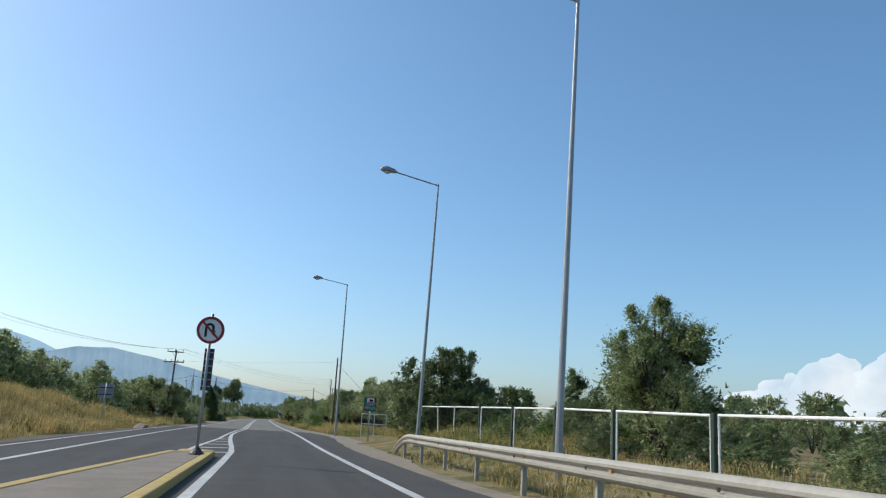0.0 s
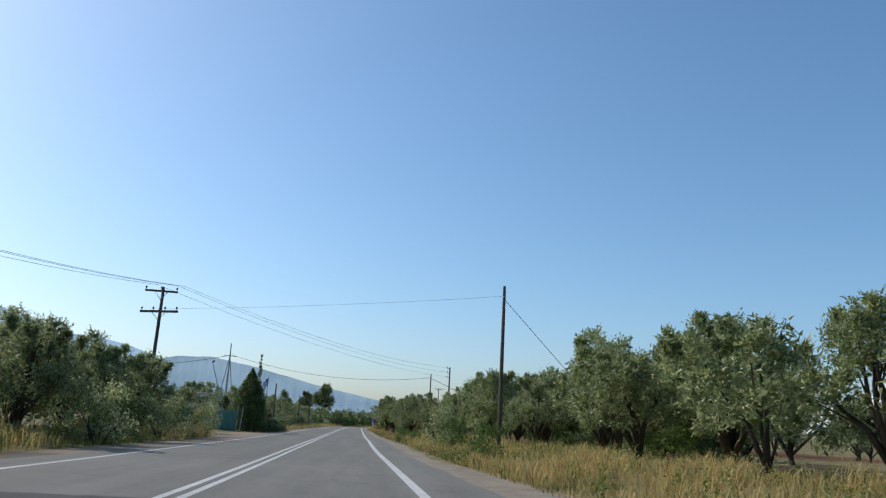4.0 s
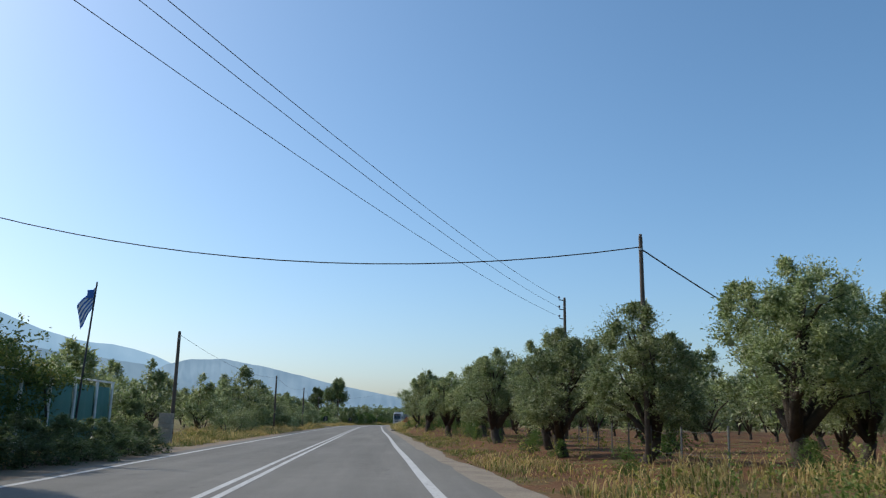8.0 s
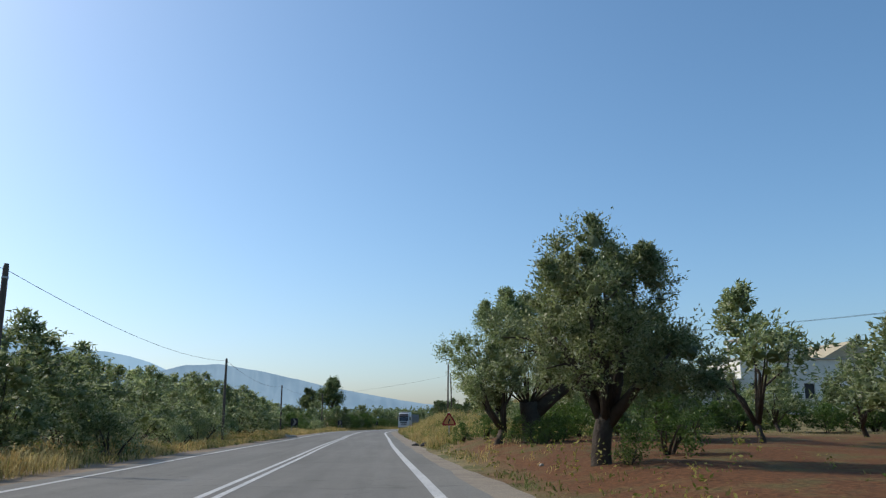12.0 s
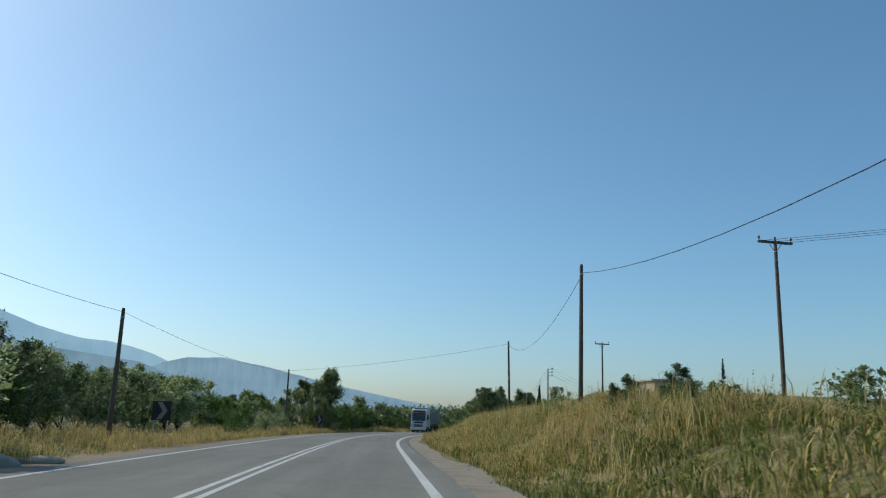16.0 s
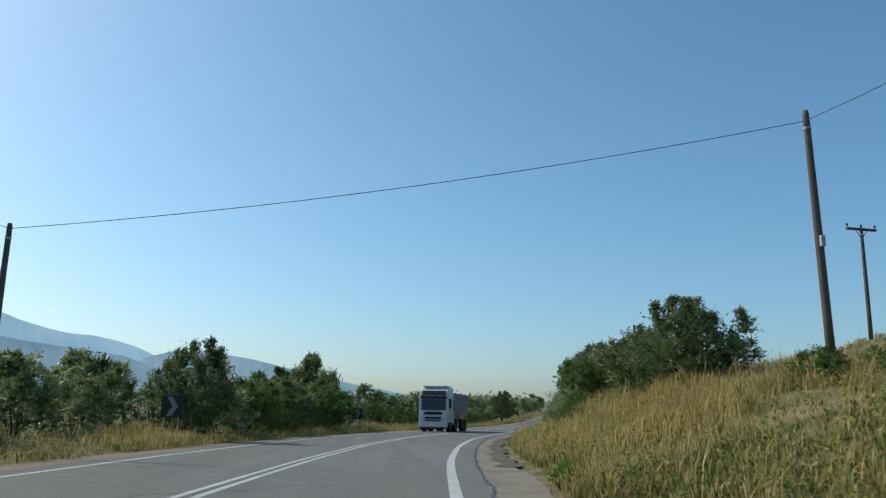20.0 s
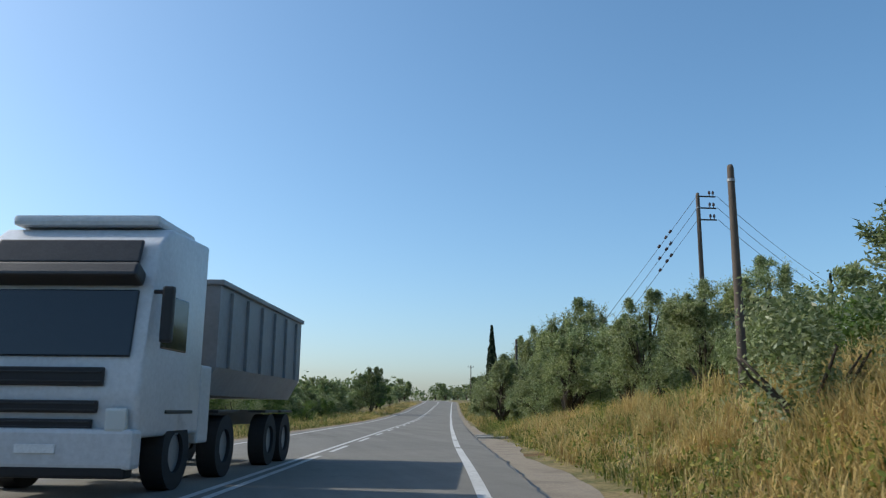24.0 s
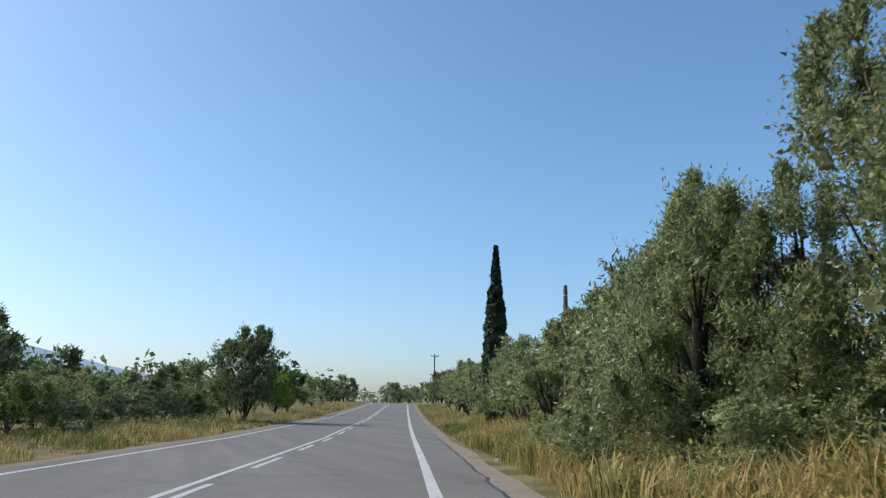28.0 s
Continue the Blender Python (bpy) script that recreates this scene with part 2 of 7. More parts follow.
def asphalt():
    m, n, l, b = material("asphalt", 0.92, 0, 0.18)
    vec = place_vec(n)
    grit = noise_node(n, l, vec, 55.0, 3)
    mid = noise_node(n, l, vec, 1.3, 5)
    big = noise_node(n, l, vec, 0.12, 4)
    stretch = n.new("ShaderNodeMapping")
    stretch.inputs["Scale"].default_value = (1.1, 0.05, 1)
    l.new(vec, stretch.inputs["Vector"])
    lanes = noise_node(n, l, stretch.outputs[0], 1.0, 4)
    old = ramp(n, l, lanes.outputs["Fac"], [(0.3, (0.152, 0.146, 0.13)), (0.7, (0.204, 0.196, 0.176))])
    fresh = ramp(n, l, lanes.outputs["Fac"], [(0.3, (0.058, 0.056, 0.053)), (0.7, (0.084, 0.081, 0.076))])
    sep = n.new("ShaderNodeSeparateXYZ")
    l.new(vec, sep.inputs[0])
    wob = n.new("ShaderNodeMath")
    wob.operation = "MULTIPLY_ADD"
    l.new(mid.outputs["Fac"], wob.inputs[0])
    wob.inputs[1].default_value = 0.5
    l.new(sep.outputs["Y"], wob.inputs[2])
    step = n.new("ShaderNodeMapRange")
    step.inputs[1].default_value = SEAM_Y
    step.inputs[2].default_value = SEAM_Y + 0.2
    l.new(wob.outputs[0], step.inputs[0])
    base = mix(n, l, step.outputs[0], fresh.outputs[0], old.outputs[0])
    tone = ramp(n, l, mid.outputs["Fac"], [(0.3, (0.93, 0.93, 0.93)), (0.7, (1.05, 1.05, 1.04))])
    tone2 = ramp(n, l, big.outputs["Fac"], [(0.35, (0.93, 0.93, 0.93)), (0.65, (1.05, 1.05, 1.05))])
    gr = ramp(n, l, grit.outputs["Fac"], [(0.3, (0.75, 0.75, 0.75)), (0.7, (1.2, 1.2, 1.2))])
    vor = n.new("ShaderNodeTexVoronoi")
    vor.feature = "DISTANCE_TO_EDGE"
    vor.inputs["Scale"].default_value = 0.16
    warp = noise_node(n, l, vec, 0.9, 4)
    add = n.new("ShaderNodeVectorMath")
    add.operation = "MULTIPLY_ADD"
    l.new(warp.outputs["Color"], add.inputs[0])
    add.inputs[1].default_value = (2.5, 2.5, 0)
    l.new(vec, add.inputs[2])
    l.new(add.outputs[0], vor.inputs["Vector"])
    crack = ramp(n, l, vor.outputs["Distance"], [(0.0, (0.72, 0.72, 0.72)), (0.005, (1, 1, 1))])
    out = base
    for x in (tone, tone2, gr, crack):
        k = n.new("ShaderNodeMix")
        k.data_type = "RGBA"
        k.blend_type = "MULTIPLY"
        k.inputs[0].default_value = 1.0
        l.new(out, k.inputs[6])
        l.new(x.outputs[0], k.inputs[7])
        out = k.outputs[2]
    l.new(out, b.inputs["Base Color"])
    bump(n, l, b, grit.outputs["Fac"], 0.5, 0.006)
    return m


M["asphalt"] = asphalt()


def road_paint(name, base):
    m, n, l, b = material(name, 0.7, 0, 0.3)
    vec = place_vec(n)
    wear = noise_node(n, l, vec, 9.0, 8, 0.75)
    big = noise_node(n, l, vec, 0.6, 3)
    c = ramp(n, l, wear.outputs["Fac"], [(0.36, (0.25, 0.245, 0.23)), (0.47, base)])
    c2 = ramp(n, l, big.outputs["Fac"], [(0.3, (0.8, 0.8, 0.8)), (0.65, (1, 1, 1))])
    k = n.new("ShaderNodeMix")
    k.data_type = "RGBA"
    k.blend_type = "MULTIPLY"
    k.inputs[0].default_value = 1.0
    l.new(c.outputs[0], k.inputs[6])
    l.new(c2.outputs[0], k.inputs[7])
    l.new(k.outputs[2], b.inputs["Base Color"])
    return m


M["paint"] = road_paint("road_paint", (0.53, 0.525, 0.5))
M["paint_yellow"] = road_paint("faded_yellow_paint", (0.55, 0.44, 0.22))


def earth():
    """Ground: dry grass and thatch, with red tilled soil in the grove and pale dust by the road."""
    m, n, l, b = material("earth", 0.95, 0, 0.15)
    vec = place_vec(n)
    fine = noise_node(n, l, vec, 9.0, 6)
    mid = noise_node(n, l, vec, 0.7, 5)
    big = noise_node(n, l, vec, 0.13, 4)
    straw = ramp(n, l, fine.outputs["Fac"], [(0.3, (0.14, 0.108, 0.055)), (0.7, (0.31, 0.245, 0.12))])
    green = ramp(n, l, fine.outputs["Fac"], [(0.3, (0.06, 0.065, 0.025)), (0.7, (0.15, 0.145, 0.055))])
    soil = ramp(n, l, fine.outputs["Fac"], [(0.3, (0.07, 0.033, 0.016)), (0.7, (0.18, 0.082, 0.036))])
    g1 = ramp(n, l, mid.outputs["Fac"], [(0.42, (0, 0, 0)), (0.6, (1, 1, 1))])
    grass = mix(n, l, g1.outputs[0], straw.outputs[0], green.outputs[0])
    sep = n.new("ShaderNodeSeparateXYZ")
    l.new(vec, sep.inputs[0])

    def band(lo, hi, soft, src):
        a = n.new("ShaderNodeMapRange")
        a.inputs[1].default_value, a.inputs[2].default_value = lo, lo + soft
        c = n.new("ShaderNodeMapRange")
        c.inputs[1].default_value, c.inputs[2].default_value = hi - soft, hi
        c.inputs[3].default_value, c.inputs[4].default_value = 1, 0
        l.new(src, a.inputs[0])
        l.new(src, c.inputs[0])
        k = n.new("ShaderNodeMath")
        k.operation = "MULTIPLY"
        l.new(a.outputs[0], k.inputs[0])
        l.new(c.outputs[0], k.inputs[1])
        return k.outputs[0]

    along = band(118, 214, 12, sep.outputs["Y"])
    across = band(0.7, 70, 1.2, sep.outputs["X"])
    k = n.new("ShaderNodeMath")
    k.operation = "MULTIPLY"
    l.new(along, k.inputs[0])
    l.new(across, k.inputs[1])
    patch = ramp(n, l, mid.outputs["Fac"], [(0.5, (1, 1, 1)), (0.66, (0.3, 0.3, 0.3))])
    k2 = n.new("ShaderNodeMath")
    k2.operation = "MULTIPLY"
    l.new(k.outputs[0], k2.inputs[0])
    l.new(patch.outputs[0], k2.inputs[1])
    spots = ramp(n, l, big.outputs["Fac"], [(0.56, (0, 0, 0)), (0.66, (0.7, 0.7, 0.7))])
    k3 = n.new("ShaderNodeMath")
    k3.operation = "MAXIMUM"
    l.new(k2.outputs[0], k3.inputs[0])
    l.new(spots.outputs[0], k3.inputs[1])
    l.new(mix(n, l, k3.outputs[0], grass, soil.outputs[0]), b.inputs["Base Color"])
    bump(n, l, b, fine.outputs["Fac"], 0.9, 0.06)
    return m


M["earth"] = earth()


def gravel():
    m, n, l, b = material("dusty_gravel", 0.95, 0, 0.2)
    vec = place_vec(n)
    v = n.new("ShaderNodeTexVoronoi")
    v.inputs["Scale"].default_value = 48
    l.new(vec, v.inputs["Vector"])
    fine = noise_node(n, l, vec, 30.0, 5)
    mid = noise_node(n, l, vec, 0.8, 5)
    c = ramp(n, l, mid.outputs["Fac"], [(0.3, (0.19, 0.158, 0.125)), (0.55, (0.28, 0.238, 0.182)), (0.75, (0.23, 0.2, 0.16))])
    d = ramp(n, l, fine.outputs["Fac"], [(0.3, (0.7, 0.7, 0.7)), (0.7, (1.15, 1.15, 1.15))])
    k = n.new("ShaderNodeMix")
    k.data_type = "RGBA"
    k.blend_type = "MULTIPLY"
    k.inputs[0].default_value = 1.0
    l.new(c.outputs[0], k.inputs[6])
    l.new(d.outputs[0], k.inputs[7])
    l.new(k.outputs[2], b.inputs["Base Color"])
    bump(n, l, b, v.outputs["Distance"], 0.45, 0.012)
    return m


M["gravel"] = gravel()


# Air haze and daylight on far shapes are put into an emission colour.
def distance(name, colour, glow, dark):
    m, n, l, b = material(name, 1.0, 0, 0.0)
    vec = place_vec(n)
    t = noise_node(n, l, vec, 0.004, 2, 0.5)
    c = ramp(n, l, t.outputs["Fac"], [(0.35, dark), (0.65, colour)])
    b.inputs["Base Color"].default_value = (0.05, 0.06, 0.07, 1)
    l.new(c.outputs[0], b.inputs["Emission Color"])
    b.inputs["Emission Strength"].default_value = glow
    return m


# Painted haze: the farther the ridge, the paler and bluer its glow.
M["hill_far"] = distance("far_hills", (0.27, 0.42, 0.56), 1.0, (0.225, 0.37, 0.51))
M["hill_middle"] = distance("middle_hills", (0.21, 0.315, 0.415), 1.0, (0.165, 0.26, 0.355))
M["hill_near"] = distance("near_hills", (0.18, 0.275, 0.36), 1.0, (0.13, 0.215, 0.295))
# The cloud's sunlit white is emitted too, with no lamp behind it.
M["cloud"] = distance("cloud", (0.68, 0.73, 0.78), 1.0, (0.5, 0.6, 0.7))

# ---- mesh helpers ----


def fast_mesh(name, verts, faces, mat=None, smooth=False):
    """One mesh from arrays; all faces have the same number of corners."""
    me = bpy.data.meshes.new(name)
    verts = np.asarray(verts, np.float32)
    faces = np.asarray(faces, np.int32)
    k = faces.shape[1]
    me.vertices.add(len(verts))
    me.vertices.foreach_set("co", verts.ravel())
    me.loops.add(faces.size)
    me.loops.foreach_set("vertex_index", faces.ravel())
    me.polygons.add(len(faces))
    me.polygons.foreach_set("loop_start", np.arange(0, faces.size, k, dtype=np.int32))
    me.polygons.foreach_set("use_smooth", np.full(len(faces), bool(smooth)))
    me.update(calc_edges=True)
    if mat:
        me.materials.append(mat)
    return me


def part(name, bm, mat, parent, label="", smooth=False):
    """Links a bmesh (or a ready mesh) as one object under a thing or a part."""
    if isinstance(bm, bmesh.types.BMesh):
        me = bpy.data.meshes.new(name)
        bm.normal_update()
        bm.to_mesh(me)
        bm.free()
        if mat:
            me.materials.append(mat)
        if smooth:
            me.polygons.foreach_set("use_smooth", [True] * len(me.polygons))
    else:
        me = bm
        if mat and not me.materials:
            me.materials.append(mat)
    ob = new(name, me)
    ob.parent = parent
    if label:
        tagged(ob, label)
    return ob


def thing(name, at, label, category, group="", kind="", turn=0.0, scale=1.0):
    e = new(name)
    e.empty_display_size = 0.2
    e.matrix_basis = pose(*at, 0, 0, turn) @ Matrix.Diagonal((scale, scale, scale, 1))
    return tagged(e, label, category, group, kind)


def bm_box(bm, c, s, turn=0.0, bevel=0.0, rx=0.0):
    """Adds a box of size s round c."""
    r = bmesh.ops.create_cube(bm, size=1.0)
    bmesh.ops.transform(bm, matrix=pose(*c, rx, 0, turn) @ Matrix.Diagonal((*s, 1)), verts=r["verts"])
    if bevel:
        es = list({e for v in r["verts"] for e in v.link_edges})
        bmesh.ops.bevel(bm, geom=es, offset=bevel, segments=2, profile=0.6, affect="EDGES")
    return bm


def box(c, s, turn=0.0, bevel=0.0, rx=0.0):
    return bm_box(bmesh.new(), c, s, turn, bevel, rx)


def tube_arrays(points, radii, sides=8, cap=True):
    """Verts and quads of a tapered tube along points."""
    pts = [Vector(p) for p in points]
    vs, fs = [], []
    up = Vector((0.31, 0.17, 0.93))
    n = len(pts)
    for i, p in enumerate(pts):
        d = (pts[min(i + 1, n - 1)] - pts[max(i - 1, 0)]).normalized()
        a = d.cross(up if abs(d.dot(up)) < 0.97 else Vector((1, 0, 0))).normalized()
        b = d.cross(a)
        for k in range(sides):
            t = 2 * math.pi * k / sides
            vs.append(p + float(radii[i]) * (math.cos(t) * a + math.sin(t) * b))
    for i in range(n - 1):
        for k in range(sides):
            fs.append((i * sides + k, i * sides + (k + 1) % sides, (i + 1) * sides + (k + 1) % sides, (i + 1) * sides + k))
    if cap:
        for i, flip in ((0, True), (n - 1, False)):
            vs.append(pts[i])
            c = len(vs) - 1
            for k in range(0, sides, 2):
                q = (c, i * sides + k, i * sides + (k + 1) % sides, i * sides + (k + 2) % sides)
                fs.append(q[::-1] if flip else q)
    return vs, fs


def bm_tube(bm, points, radii, sides=8):
    vs, fs = tube_arrays(points, radii, sides)
    bv = [bm.verts.new(v) for v in vs]
    for f in fs:
        bm.faces.new([bv[i] for i in f])
    return bm


def tube(points, radii, sides=8):
    if isinstance(radii, (int, float)):
        radii = [radii] * len(points)
    return bm_tube(bmesh.new(), points, radii, sides)


def bm_disc(bm, c, r, depth, axis="Y", sides=32, r2=None):
    """A disc or ring (r2: inner radius) with its axis along Y."""
    ring = []
    for dy in (-depth / 2, depth / 2):
        for rr in ((r,) if r2 is None else (r, r2)):
            ring.append([bm.verts.new((c[0] + rr * math.cos(2 * math.pi * k / sides), c[1] + dy, c[2] + rr * math.sin(2 * math.pi * k / sides))) for k in range(sides)])
    if r2 is None:
        a, b = ring
        bm.faces.new(a)
        bm.faces.new(b[::-1])
        for k in range(sides):
            j = (k + 1) % sides
            bm.faces.new((a[j], a[k], b[k], b[j]))
    else:
        a, ai, b, bi = ring
        for k in range(sides):
            j = (k + 1) % sides
            bm.faces.new((a[k], a[j], ai[j], ai[k]))
            bm.faces.new((b[j], b[k], bi[k], bi[j]))
            bm.faces.new((a[j], a[k], b[k], b[j]))
            bm.faces.new((ai[k], ai[j], bi[j], bi[k]))
    return bm


# ---- the plan: lines of the road by distance y ----
YC = [-150, 40, 52, 60, 68, 80, 92, 104, 116, 128, 140, 152, 164, 176, 188, 200, 212, 224, 236, 248, 260, 272, 284, 296, 308, 320, 332, 344, 356, 368, 380, 392, 404, 416, 428, 440, 452, 464, 500, 560, 620, 680, 760, 900, 1500]
XC = [1.6, -2.2, -2.48, -2.45, -2.31, -2.5, -2.74, -2.93, -3.14, -3.36, -3.61, -3.8, -3.97, -4.17, -4.37, -4.53, -4.75, -4.85, -4.87, -5.07, -5.2, -5.2, -5.05, -4.55, -3.61, -2.26, -0.28, 2.33, 5.47, 8.61, 11.78, 14.96, 18.19, 21.45, 24.67, 27.9, 31.16, 34.45, 44.25, 60.75, 73.55, 78.55, 69.75, 29.75, -149.75]
YR = [-150, 8, 20, 32, 44, 56, 68, 80, 92, 104, 116, 128, 140, 152, 164, 176, 188, 200, 212, 224, 236, 248, 260, 272, 284, 296, 308, 320, 332, 344, 356, 368, 380, 392, 404, 416, 428, 440, 452, 464, 500, 560, 620, 680, 760, 900, 1500]
XR = [5.4, 2.6, 2.25, 1.97, 1.85, 1.7, 1.47, 1.13, 0.79, 0.57, 0.42, 0.12, -0.02, -0.23, -0.32, -0.45, -0.63, -0.85, -1.01, -1.11, -1.16, -1.27, -1.37, -1.45, -1.29, -0.74, 0.18, 1.61, 3.56, 6.22, 9.36, 12.36, 15.53, 18.72, 21.94, 25.2, 28.43, 31.65, 34.91, 38.19, 48.0, 64.5, 77.3, 82.3, 73.5, 33.5, -146]
YL = [-150, 8, 20, 32, 44, 56, 68, 80, 92, 104, 116, 128, 140, 152, 164, 176, 188, 200, 212, 224, 236, 248, 260, 272, 284, 296, 308, 320, 332, 344, 356, 368, 380, 392, 404, 416, 428, 440, 452, 464, 500, 560, 620, 680, 760, 900, 1500]
XL = [-2.0, -5.0, -5.4, -5.75, -6.0, -6.2, -6.27, -6.24, -6.36, -6.51, -6.71, -6.9, -7.22, -7.49, -7.71, -7.96, -8.22, -8.45, -8.58, -8.65, -8.69, -8.94, -9.04, -9.04, -8.96, -8.59, -7.66, -6.25, -4.27, -1.77, 1.61, 5.02, 8.15, 11.25, 14.48, 17.72, 20.83, 24.09, 27.41, 30.71, 40.5, 57.0, 69.8, 74.8, 66.0, 26.0, -153.5]


def smooth_table(ys, xs):
    """Rounds the corners of a table of points."""
    y = np.arange(-160.0, 1500.0, 1.0)
    x = np.interp(y, ys, xs)
    k = np.hanning(15)
    k /= k.sum()
    xp = np.concatenate([np.full(7, x[0]), x, np.full(7, x[-1])])
    return y, np.convolve(xp, k, "valid")


TC, TR, TL = smooth_table(YC, XC), smooth_table(YR, XR), smooth_table(YL, XL)


def xc(y):
    return np.interp(y, *TC)


def xr(y):
    return np.interp(y, *TR)


def xl(y):
    return np.interp(y, *TL)


def zroad(y):
    return np.interp(y, [-200, 405, 430, 470, 560, 620, 800, 1500], [0, 0, 0.12, 0.75, 3.3, 4.3, 4.6, 5.0])


PAVE_R = ([-150, 20, 32, 44, 52, 60, 70, 85, 115, 130, 150, 200, 240, 300, 326, 360, 400, 430, 1500], [1.6, 1.35, 1.3, 1.7, 2.2, 2.3, 1.6, 1.2, 1.25, 1.0, 0.85, 0.8, 0.7, 0.65, 0.8, 0.95, 1.05, 1.2, 1.2])
PAVE_L = ([-150, 30, 60, 80, 95, 150, 235, 280, 350, 420, 1500], [2.0, 2.0, 1.7, 1.0, 0.45, 0.6, 0.7, 0.8, 0.7, 0.6, 0.6])


def edge_r(y):
    return xr(y) + np.interp(y, *PAVE_R)


def edge_l(y):
    return xl(y) - np.interp(y, *PAVE_L)


def sstep(t):
    t = np.clip(t, 0, 1)
    return t * t * (3 - 2 * t)


def zground(x, y):
    """Height of the ground; the roadside banks rise from the edges of the pavement."""
    x, y = np.asarray(x, float), np.asarray(y, float)
    u = x - edge_r(y)
    v = edge_l(y) - x
    z = zroad(y) - 0.035 * np.ones_like(x)
    hill = np.interp(y, [-150, 20, 40, 52, 60, 180, 195, 212, 232, 250, 275, 300, 310, 322, 332, 345, 356, 366, 385, 420, 500, 1500], [0.4, 0.45, 0.8, 0.6, 0.3, 0.25, 0.55, 0.65, 0.95, 1.85, 1.9, 1.95, 2.35, 2.6, 2.5, 2.3, 2.1, 1.2, 0.5, 0.4, 0.4, 0.4])
    back = np.interp(y, [-150, 215, 250, 285, 306, 325, 345, 365, 395, 430, 1500], [0.0, 0.0, 0.2, 0.35, 2.2, 3.6, 3.4, 1.6, 0.3, 0.0, 0.0])
    near = np.interp(y, [-150, 180, 195, 212, 225, 245, 300, 345, 365, 1500], [1.0, 1.0, 0.6, 0.6, 1.0, 1.2, 1.5, 1.6, 1.0, 0.6])
    right = hill * sstep((u - near) / np.interp(y, [180, 195, 212, 250, 300, 345, 370], [4, 2.4, 2.6, 4.5, 6.5, 6, 5])) + back * sstep((u - 7) / 18)
    bank = np.interp(y, [-150, 40, 56, 74, 100, 240, 260, 300, 1500], [1.8, 1.8, 1.35, 0.55, 0.15, 0.15, 0.25, 0.2, 0.2])
    left = bank * sstep((v - 1.2) / 5.0)
    z = z + np.where(u > 0, right, 0) + np.where(v > 0, left, 0)
    bumps = 0.06 * np.sin(x * 0.9 + 1.3 * np.sin(y * 0.31)) * np.sin(y * 0.53 + 0.7 * np.sin(x * 0.27))
    far = np.clip(np.minimum(np.abs(u), np.abs(v)) / 3.0, 0, 1)
    return z + bumps * np.where((u > 0) | (v > 0), far, 0)


def gz(x, y):
    return float(zground(x, y))


# ---- ground: one sheet to the horizon ----
def build_ground():
    ys = np.concatenate([np.array([-4500, -2000, -800, -400, -250]), np.arange(-160, 520, 1.6), np.arange(520, 800, 8), np.array([850, 950, 1100, 1300, 1480, 2000, 3000, 4500])])
    inside = np.concatenate([np.arange(-70, -24, 4.0), np.arange(-24, 30, 0.9), np.arange(30, 90, 4.0)])
    us = np.concatenate([np.array([-4500, -2200, -1000, -500, -250, -120]), inside, np.array([130, 250, 500, 1000, 2200, 4500])])
    Y, U = np.meshgrid(ys, us, indexing="ij")
    X = U + xc(np.clip(Y, -150, 1490)) * np.clip(1 - (np.abs(U) - 200) / 2000, 0, 1)
    Z = zground(X, np.clip(Y, -150, 1490))
    Z = Z - 0.05 * ((X < edge_r(np.clip(Y, -150, 1490)) - 0.25) & (X > edge_l(np.clip(Y, -150, 1490)) + 0.25))
    Z = np.where(np.abs(U) > 400, np.minimum(Z, 1.0), Z)
    verts = np.stack([X, Y, Z], -1).reshape(-1, 3)
    a, b = Y.shape
    i = np.arange(a * b).reshape(a, b)
    faces = np.stack([i[:-1, :-1], i[:-1, 1:], i[1:, 1:], i[1:, :-1]], -1).reshape(-1, 4)
    ob = new("ground", fast_mesh("ground", verts, faces, M["earth"], True))
    tagged(ob, "dry grassy roadside ground with red soil in the olive grove", "ground", "", "structure")


build_ground()


def strip(name, ys, left, right, z, mat, label, category, kind="structure", thick=0.0, parent=None):
    """A ribbon along the road between two x-lines, at a height over the road."""
    ys = np.asarray(ys, float)
    n = len(ys)
    A = np.stack([left, ys, zroad(ys) + z], -1)
    B = np.stack([right, ys, zroad(ys) + z], -1)
    verts = np.concatenate([A, B])
    i = np.arange(n - 1)
    faces = np.stack([i, i + n, i + n + 1, i + 1], -1)
    if thick:
        low = verts.copy()
        low[:, 2] -= thick
        verts = np.concatenate([verts, low])
        m = 2 * n
        faces = np.concatenate([faces, np.stack([i + m + 1, i + n + m + 1, i + n + m, i + m], -1), np.stack([i + 1, i + m + 1, i + m, i], -1), np.stack([i + n, i + n + m, i + n + m + 1, i + n + 1], -1)])
    ob = new(name, fast_mesh(name, verts, faces, mat, False))
    if parent:
        ob.parent = parent
    if label:
        tagged(ob, label, category, "", kind)
    return ob


YS = np.concatenate([np.arange(-150, 520, 1.0), np.arange(520, 1480, 10.0)])
jag = 0.09 * np.sin(YS * 0.9) * np.sin(YS * 0.23 + 1) + 0.04 * np.sin(YS * 1.7 + 0.6)
road = strip("road", YS, edge_l(YS) + 0.6 * jag, edge_r(YS) + 0.6 * jag[::-1], 0.0, M["asphalt"], "grey asphalt country road with worn wheel tracks and a darker new stretch", "road", "structure", 0.12)
wig = 0.25 * np.sin(YS * 0.37) * np.sin(YS * 0.11 + 2) + 0.1 * np.sin(YS * 1.3) * np.sin(YS * 0.7)
